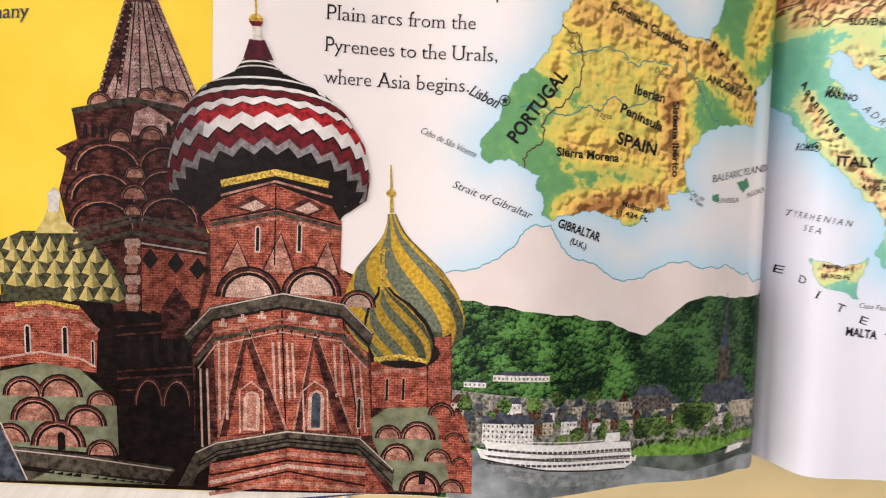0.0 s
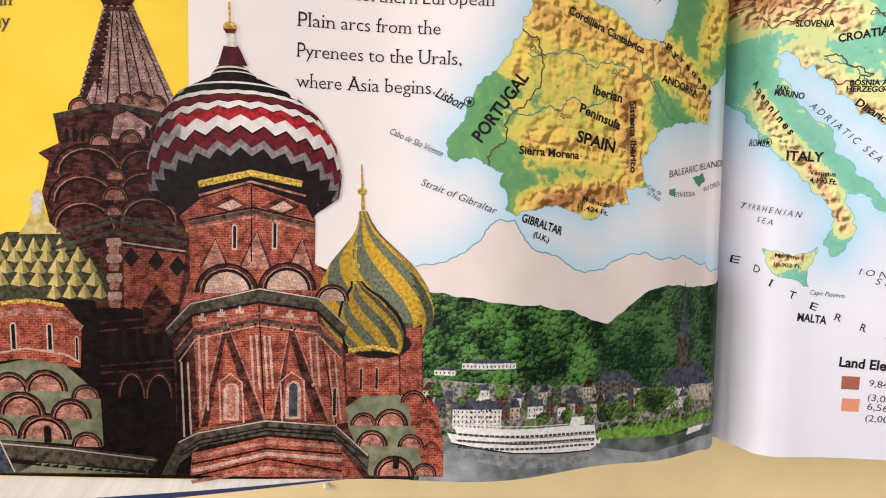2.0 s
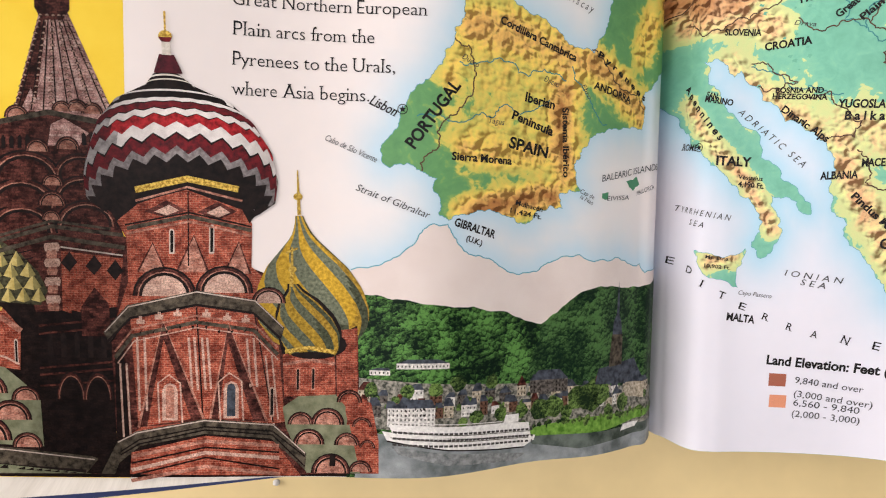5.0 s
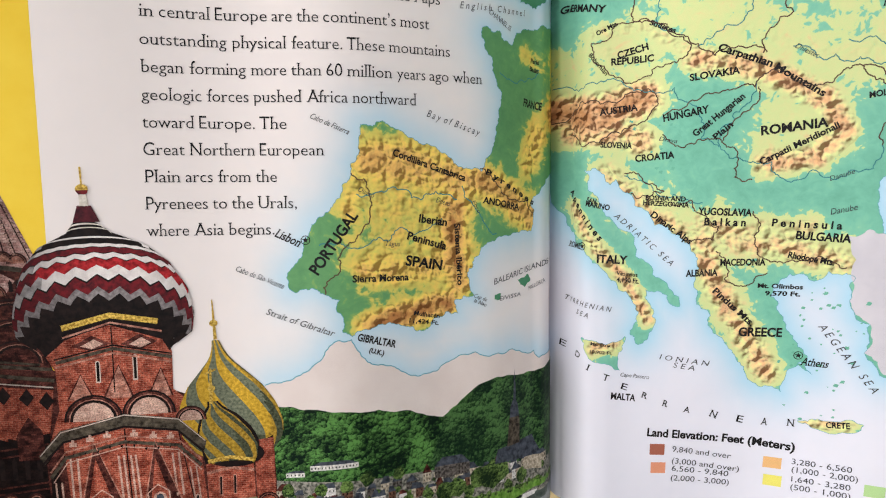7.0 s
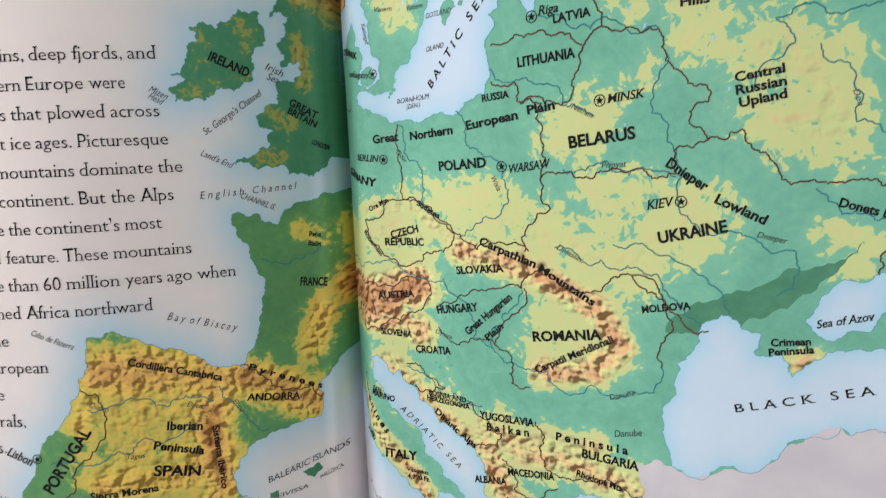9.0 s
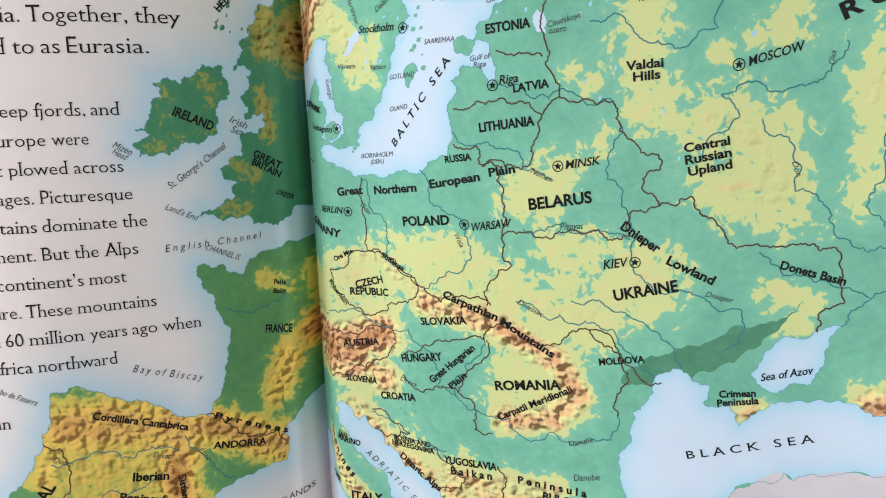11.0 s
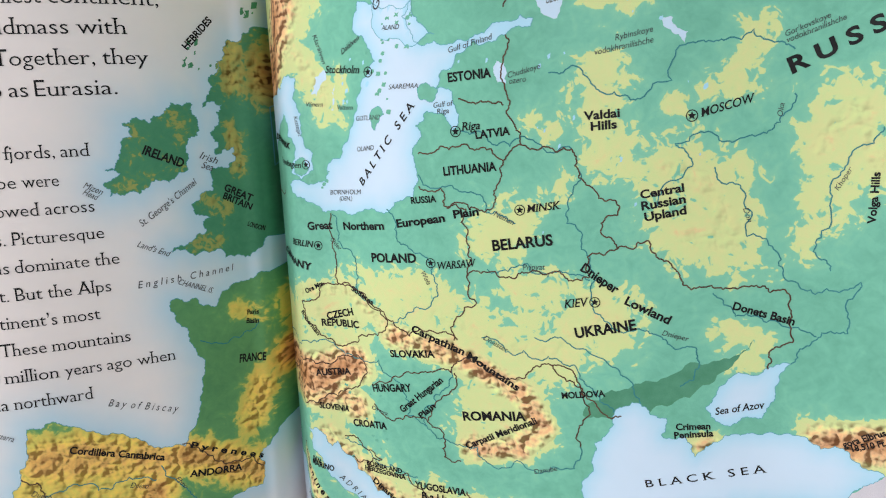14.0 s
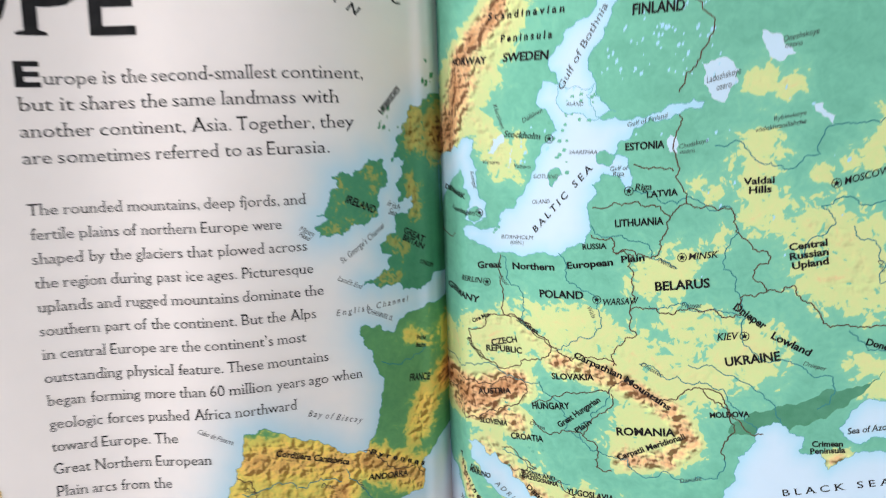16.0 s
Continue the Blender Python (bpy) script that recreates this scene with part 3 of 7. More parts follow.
def leaf(name, s0, s1, y_of, lift, thick, material, label=""):
    """A bound layer of the book: follows the pages' curve, with real thickness. y_of gives its foot and head at each s."""
    bm = bmesh.new()
    cuts = [s0] + [s for s in LINES if s0 < s < s1] + [s1]
    rings = []
    for s in cuts:
        a, b = y_of(s)
        ys = [a, a, b, b]
        rings.append([bm.verts.new(q) for q in on_page([s] * 4, ys, np.array([lift - thick, lift, lift, lift - thick]))])
    for p, q in zip(rings, rings[1:]):
        for i in range(4):
            bm.faces.new((p[i], p[(i + 1) % 4], q[(i + 1) % 4], q[i]))
    bm.faces.new(rings[0][::-1])
    bm.faces.new(rings[-1])
    bmesh.ops.recalc_face_normals(bm, faces=bm.faces[:])
    return part(name, bm, material, book, label)


def foot_at(s, start, drop, end=-203.0):
    return FOOT - drop * max(0.0, (start - s) / (start - end))


# leaves and boards splay out a little at the left foot
leaf("page_block", PAGE_L, -6, lambda s: (foot_at(s, -112, 8.0), HEAD), -0.5, 2.2, SHEETS, "cream edges of the pages underneath")
leaf("page_block", -190, -6, lambda s: (foot_at(s, -100, 6.6), HEAD), -2.7, 3.0, SHEETS)
leaf("page_block", 6, PAGE_R, lambda s: (FOOT + 0.4, HEAD), -0.5, 5.5, SHEETS)
leaf("cover", -206, -12, lambda s: (foot_at(s, -91, 12.5), HEAD + 3), -5.8, 2.6, CLOTH, "navy blue cloth cover board")
leaf("cover", 10, 203, lambda s: (FOOT + 1.2, HEAD + 3), -6.2, 2.6, CLOTH, "navy blue cloth cover board")
bm = bmesh.new()
box(bm, -0.016, 0.016, FOOT * 0.001 + 0.001, HEAD * 0.001 + 0.003, 0, 0.0032, 0.001)
box(bm, -0.007, 0.007, FOOT * 0.001 + 0.002, HEAD * 0.001 + 0.001, 0.001, 0.0025, 0.0004)
part("spine", bm, CLOTH, book, "navy blue cloth spine")

# ---- the printed map ----
# Outlines of the printed map, in millimetres from the gutter and up the page.
IBERIA = [(-71.4, 45.4), (-74.3, 38.6), (-78.4, 34.7), (-81.9, 31.6), (-83.4, 27.8), (-85.7, 22), (-88.4, 15.3), (-82.9, 14.2), (-78.7, 12.8), (-74.9, 11.2), (-75.8, 8.6), (-74.3, 3), (-71.7, 1.1), (-69, 2.6), (-62.7, 3.6), (-56, 2.4), (-49.2, 1.1), (-47, 4.1), (-39.6, 4.8), (-40.7, 8.5), (-34.2, 9.9), (-36.5, 16.4), (-34.1, 20.7), (-26.1, 26.1), (-10.3, 27.5), (-9.5, 31.7), (-10.6, 36.3), (-7.2, 39.1), (-4.2, 43.6), (-0.1, 45.5), (-0.1, 91.2), (-6.7, 90.3)]
FRANCE_COAST = [(-9.7, 88.6), (-13.8, 88.4), (-17.5, 86.8), (-19.7, 82.9), (-25, 86.4), (-30.7, 86.8), (-31.4, 83.8), (-27.7, 78.4), (-26, 71.5), (-24.5, 64.7), (-26.1, 57.2), (-30.5, 47.2), (-31.6, 45.7), (-38.9, 47), (-45.3, 51.6), (-51.8, 53.8), (-58.3, 57), (-62.3, 59.2), (-68.6, 58.1), (-69.1, 54.7), (-71.5, 47.5)]
BRITAIN = [(-3, 158.5), (-5.9, 155.5), (-10.4, 154.3), (-13.4, 148.9), (-16.1, 144.3), (-18.3, 136.8), (-13, 137.6), (-14.1, 133.2), (-16.9, 130.2), (-15.8, 124.2), (-10.6, 126.1), (-12.6, 120.4), (-17.7, 119.2), (-17.4, 114.7), (-23.5, 111.6), (-22.6, 108.6), (-18.9, 107.4), (-20.9, 103.2), (-24.9, 101.6), (-29.4, 99.3), (-23.8, 97.7), (-12.2, 96.3), (-4.3, 99.4), (-0.1, 99.5), (-0.1, 158.9)]
IRELAND = [(-26.2, 138.2), (-20.8, 137.5), (-19.8, 133.1), (-20.3, 129.4), (-23.6, 125.2), (-23.5, 120.9), (-28.4, 117.7), (-35.5, 115.4), (-42.2, 115.3), (-43.4, 118.5), (-39.3, 121), (-42.6, 121.8), (-39.2, 124.4), (-38.5, 128.6), (-35.7, 129.9), (-37.6, 133.4), (-34.2, 134.7), (-31.4, 133.2), (-28.4, 135.3)]
AFRICA_LINE = [(-95.1, -11.3), (-88.3, -10.1), (-82.9, -7), (-79, -2.7), (-75.7, 0.2), (-71.9, 0.3), (-70.5, -2.4), (-69.2, -4.5), (-65.2, -7.3), (-59.5, -8.7), (-57.7, -10.1), (-50.9, -11.9), (-46.8, -11.6), (-43.5, -9.4), (-41.1, -8.7), (-33.7, -7.2), (-20.7, -8), (-9.1, -10), (-7.2, -12.6), (-1, -11.4)]
HILL_LINE = [(-94.9, -17.1), (-88.6, -17.3), (-85, -18.3), (-75, -19.4), (-64.6, -20), (-55, -21.8), (-48.2, -24.6), (-44.6, -25.4), (-39.9, -22.4), (-33.4, -17.5), (-25.8, -15.7), (-16.8, -16.5), (-8.8, -16.6), (-0.9, -14.8)]
HILL_RIGHT = [(-44.6, -25.4), (-39.9, -22.4), (-33.4, -17.5), (-25.8, -15.7), (-16.8, -16.5), (-8.8, -16.6), (-0.9, -14.8), (0.3, -45.5), (-48.9, -39.6), (-45.9, -31)]
BALTIC = [(13.2, 115.4), (15.9, 112), (23.3, 108.2), (31.2, 107.9), (38.7, 109.3), (45.4, 109.8), (51.6, 112.5), (53.3, 116.7), (52.2, 122.7), (54.8, 127.3), (53.5, 129.2), (56.5, 132.3), (60.6, 131.5), (62.4, 127.7), (64.2, 131.3), (62.9, 136.2), (59, 137), (60.5, 140.4), (64.7, 144), (72.4, 145.6), (75.5, 146.9), (81, 148.1), (81.6, 149.6), (76.1, 149.5), (68.7, 147.5), (62.3, 146), (56.2, 146.3), (53.8, 149.8), (51.9, 153), (54.3, 155.9), (40.3, 158), (39, 151), (42.1, 148.2), (44.1, 144.3), (39.3, 139.6), (36.8, 133.1), (33.4, 126.2), (30.2, 122), (26.1, 120.5), (24.8, 116.2), (20.9, 115.5), (17.2, 116.7)]
BOTHNIA = [(55, 177.6), (50.3, 172.2), (44.3, 166.6), (42.3, 160.4), (43.9, 152.6), (46.8, 148.6), (59.5, 148.4), (55.4, 152.4), (52.8, 159.1), (53.7, 164.9), (57.5, 170.9), (61.3, 176.4)]
KATTEGAT = [(-1.1, 136.7), (5.4, 139.4), (11.9, 140.6), (16.1, 143.8), (18.2, 142.9), (16.9, 138.1), (19.1, 133.7), (18.6, 128.1), (21.8, 123.6), (21.6, 119.2), (17.8, 116.7), (14.4, 118.7), (16.2, 123.8), (14, 128.3), (12.9, 134.1), (6, 130.9), (2, 125.7), (-1, 120), (-1, 127.6)]
MEDITERRANEAN = [(0.4, 36), (2, 33.5), (6, 27.5), (10, 23), (14, 20), (18, 16.5), (20.6, 13.5), (23.5, 10), (27.5, 7.2), (30, 3), (29.6, 0), (27.5, -4), (29.5, -7), (33.5, -3.5), (35.5, 0), (34.6, 4), (32, 7.5), (32, 10), (36, 9.6), (40, 5.6), (42.5, 5), (42.2, 8), (38, 12.5), (31.5, 18.5), (28.6, 20.2), (21, 31.5), (17.5, 35), (14, 40), (12.5, 46), (16.2, 46.6), (18.9, 43.7), (20.6, 41.5), (22.3, 43.2), (25.8, 39.1), (31.9, 33.6), (38.5, 28), (44.9, 21.9), (47.5, 16.9), (47.3, 7.8), (51.8, 2.6), (52.9, -2.8), (58.7, -7.9), (62.5, -12.9), (66.3, -18), (73.3, -20.1), (74.2, -13.9), (77.6, -10.1), (80.7, -13.7), (77.9, -6.5), (73.7, -1.3), (70.9, 3.9), (68, 9), (70.5, 14.4), (74.9, 16), (78.7, 14), (86.4, 16.7), (88.6, 15.4), (87.8, 9), (93.3, 2.4), (92.6, -5.9), (97.8, -12.6), (205, -30), (205, -66), (0.5, -66)]
SICILY = [(11.9, -5.7), (17.8, -6.9), (26, -4.7), (24.3, -9.8), (24.6, -15.5), (19.8, -13.4), (13.2, -9.3)]
CRETE = [(78.4, -28.5), (83.4, -27.2), (94.4, -27.2), (93.8, -29), (82.2, -30.2)]
TURKEY = [(85.5, 27), (90.5, 29), (94, 28), (98, 26), (110, 29), (113.5, 31.5), (117, 36), (120.5, 38), (127, 41), (129, 39.5), (133, 41.5), (140, 42.5), (150, 46), (156, 51), (205, 20), (205, -30)]
TURKEY += [(97.7, -11.8), (92.6, -5.9), (93.3, 2.4), (87.8, 9), (88.4, 13.6)]
BLACK_SEA = [(92.5, 33.5), (92, 38.5), (93, 43.5), (94.5, 49.5), (97.5, 55.5), (99.5, 61.8), (105, 64.2), (111, 60.8), (110, 56.5), (115.3, 56.5), (117.5, 51.5), (123, 56), (128.5, 58), (135, 58), (143.5, 55.5), (149, 55.5), (156, 51), (150, 46), (140, 42.5), (133, 41.5), (129, 39.5), (127, 41), (120.5, 38), (117, 36), (113.5, 31.5), (110, 29), (98, 26), (94, 28)]
AZOV = [(119.4, 63.7), (122.2, 68.9), (131.3, 72.7), (136.7, 74.6), (133.8, 68.9), (132.9, 65), (131.4, 61.7), (126.2, 60.2), (120.6, 61.5)]
LADOGA = [(80.8, 158.7), (84.1, 159.8), (89.9, 157), (89.7, 153.8), (86.7, 149.3), (82.4, 152.7)]
ONEGA = [(94.3, 166.2), (99.7, 164.7), (103.4, 160.2), (100.1, 158.4), (96.6, 161.1)]
RYBINSK = [(108.2, 147.9), (110.5, 148), (113.6, 145.1), (113.1, 142.8), (110.8, 144.8)]
VANERN = [(22.6, 138.6), (24.2, 142.6), (27.4, 144.2), (27.6, 141.6), (25.6, 140.2), (24.4, 138.0)]
VATTERN = [(28.6, 134.2), (29.4, 138.4), (30.6, 140.2), (30.2, 136.8), (29.4, 134.0)]
CHUDSKOYE = [(73.3, 141.9), (75, 141.3), (75.3, 137), (73.4, 137.4), (72.5, 139.7)]
ZEALAND = [(16.1, 121.6), (19.3, 122.2), (20.1, 119.3), (17.8, 117.6), (15.6, 118.6)]
GOTLAND = [(42.2, 133.6), (44.3, 134.1), (45, 132.2), (42.6, 128.6), (41.6, 129.6)]
SAAREMAA = [(54.5, 137.3), (57, 138.4), (59.6, 137.2), (58, 134.1), (55.7, 134.8)]
MALLORCA = [(-17, 13), (-12.1, 14.4), (-10.7, 12.3), (-13.7, 10.3)]
EIVISSA = [(-26.9, 9.2), (-24.4, 9.6), (-24.7, 7.6), (-27, 8)]
BORDERS = {
    "portugal": [(-71.4, 45.1), (-67.9, 43.7), (-66.4, 39.1), (-66.3, 33.9), (-68.6, 29.5), (-73, 25.5), (-75.2, 22.3), (-74.5, 19.6), (-78, 16.4), (-78.7, 12.8)],
    "pyrenees": [(-32.2, 46.5), (-26.4, 42.6), (-18.3, 37.5), (-9.7, 33.2)],
    "poland_west": [(25.8, 107.8), (25.9, 100.4), (26.2, 93.3), (26.5, 88.9), (35.4, 85.3), (43.5, 80.7), (48, 77)],
    "poland_east": [(60, 110.1), (64.8, 109.9), (63.3, 106.8), (65.2, 100.8), (64.2, 93.9), (66.3, 87), (59.9, 76.9)],
    "slovakia": [(48, 77), (54.6, 78.9), (60.8, 77)],
    "ukraine_north": [(64, 93.3), (69.3, 94.8), (76.4, 93.8), (83.2, 94.6), (89.8, 93.2), (93.7, 94.2), (93.1, 98.8), (99.9, 100.7), (106, 102.4), (108.4, 98.6), (113.2, 94.6), (115.6, 91.3), (121.3, 91.7), (129.1, 92.2), (135.1, 90.9), (136.5, 85.2), (136.9, 79.6), (132.2, 77.1), (132.2, 73.3)],
    "belarus_east": [(99.9, 100.7), (96.1, 106.5), (99.8, 108.2), (99.1, 111.4), (93.5, 114.7), (90.3, 119.1), (89.7, 122.7), (83.3, 123.5), (77.5, 124)],
    "lithuania": [(53.7, 122.8), (59.4, 124.4), (67.5, 123.2), (74.1, 120.6), (77.5, 124)],
    "lithuania_south": [(53.3, 115.3), (58.8, 114.7), (59.3, 110.7), (65.5, 110), (70.4, 109.7), (72.6, 115.5), (73.4, 119.3), (74.1, 120.6)],
    "latvia_north": [(64.2, 134.5), (69.5, 133.8), (74.5, 132.6)],
    "latvia_east": [(75.3, 135.4), (75.2, 131.4), (77, 128.4), (78.2, 124)],
    "estonia": [(75.5, 146.9), (74.8, 142.1), (75.3, 135.4)],
    "hungary": [(35.2, 60.9), (42.3, 65.1), (50.7, 67.5), (58.7, 68), (60.5, 71.4), (65.3, 71.8)],
    "hungary_south": [(35.2, 56.1), (44, 53), (51.2, 53.4), (56.9, 61.5), (59.5, 68.1)],
    "romania_north": [(65.3, 71.8), (71.3, 68.4), (78.8, 70.1), (84.5, 72.3), (89.9, 68.4), (93.3, 59.9), (91.3, 51.6)],
    "romania_west": [(51.2, 53.4), (56, 48.3), (55.3, 43.5), (60, 42.7)],
    "moldova": [(84.5, 72.3), (90, 70.5), (91.9, 65.6), (96.6, 61.1), (101, 60.6)],
    "yugoslavia": [(38.3, 36), (44.3, 36.9), (46, 33.3), (52.3, 29.4), (51, 25.2), (44.9, 25.1)],
    "bulgaria": [(61.1, 33.8), (63, 29), (62.6, 23.7), (66.9, 19.2), (74.4, 19.8), (86.3, 18.2)],
    "macedonia": [(51.9, 22.1), (54.8, 13.7), (61.4, 12.2), (66.5, 15.9)],
    "austria": [(-0.1, 61.3), (14.5, 66.8), (26, 68.7), (33.6, 66.5), (29.5, 60), (17.3, 54.2), (6.5, 56.9)],
    "bohemia": [(14.5, 83.5), (22.6, 88.6), (32.1, 88), (41.8, 80.5), (36.1, 75.9), (26.2, 71.2), (19, 75.4), (14.5, 83.5)],
    "finland_east": [(78.1, 173.8), (83.1, 168.3), (80.1, 160.7), (75.1, 152.3)],
    "denmark": [(0, 114.5), (7.5, 113.7)],
    "croatia": [(24.7, 44.9), (29.7, 43.7), (36.4, 39.6), (31.7, 38.1), (26.7, 39)],
}
RIVERS = {
    "duero": [(-70.1, 39.5), (-66.4, 39.3), (-61, 41), (-51.2, 37.8), (-44.6, 39.4), (-39.7, 37.8)],
    "tagus": [(-80.1, 26), (-74.5, 26.7), (-67, 25.8), (-60.7, 26.8), (-51, 29), (-44.5, 32.5)],
    "ebro": [(-38.1, 41.6), (-34.6, 36.2), (-30.8, 30.8), (-26.1, 27.5)],
    "dnieper": [(90.3, 119.1), (89.8, 112.9), (88.4, 106.5), (93.7, 98.8), (94.4, 88.3), (97.6, 83.7), (103.9, 81.9), (109.9, 79.9), (117.1, 77.9), (117.8, 73.4), (113.8, 68.7)],
    "dniester": [(67.1, 78.2), (73.1, 74.8), (81.7, 73.4), (90, 72.8), (93.9, 67.3), (99.1, 61.4)],
    "vistula": [(44.1, 109.6), (46.2, 102.8), (53.4, 98.3), (55.8, 92.2), (53.6, 85), (43.3, 79.9)],
    "oder": [(26.2, 107.5), (27.4, 100.5), (33.1, 93.7), (35.4, 85.3)],
    "danube": [(0.6, 72.3), (18.7, 72.1), (29.9, 68.4), (43.9, 63.6), (45.6, 54.4), (56.9, 48.4), (64.6, 47.7), (69.2, 42.2), (81.3, 42.6), (89.9, 45.4), (91.3, 51.6)],
    "don": [(119.7, 117.8), (125.5, 112.7), (126.7, 102.9), (133.4, 96.5), (140.8, 90.3), (149.2, 93.2), (147.4, 82), (141.6, 80.4), (136.7, 74.6)],
    "volga": [(84.7, 138.7), (90.8, 139.6), (96.9, 133.8), (104.2, 132.4), (113.1, 142.6), (121.2, 143.2), (131.3, 142.2), (134.5, 140.5)],
    "khoper": [(151.6, 124.6), (146.7, 120.4), (143, 111.1), (140.3, 101.4), (143.5, 95.4)],
    "oka": [(108.2, 109.9), (115.1, 118.1), (111.5, 122.9), (121.9, 123), (130.8, 124.9), (134.9, 132)],
    "donets": [(120.2, 90.5), (125, 85.3), (133.9, 84), (141.5, 81)],
    "neman": [(53.4, 118), (61.7, 115.4), (69.7, 109), (76.5, 106.5)],
    "pripyat": [(69.3, 95.6), (79.1, 97.2), (89.8, 94.8), (93.7, 93.5)],
    "dvina": [(64.4, 127.6), (71.6, 124.4), (79.6, 125.3), (89.7, 122.7)],
    "bug": [(80.4, 79.1), (89.9, 77.1), (100.2, 72.3), (105.3, 64.1)],
    "loire": [(-24.8, 74.4), (-14.7, 73.1), (-7.6, 76.9)],
    "sava": [(24.7, 44.2), (33.2, 39.8), (41.2, 38.1), (47.3, 36.2)],
    "tisza": [(58.8, 69.7), (53.7, 61.2), (50.5, 52)],
}
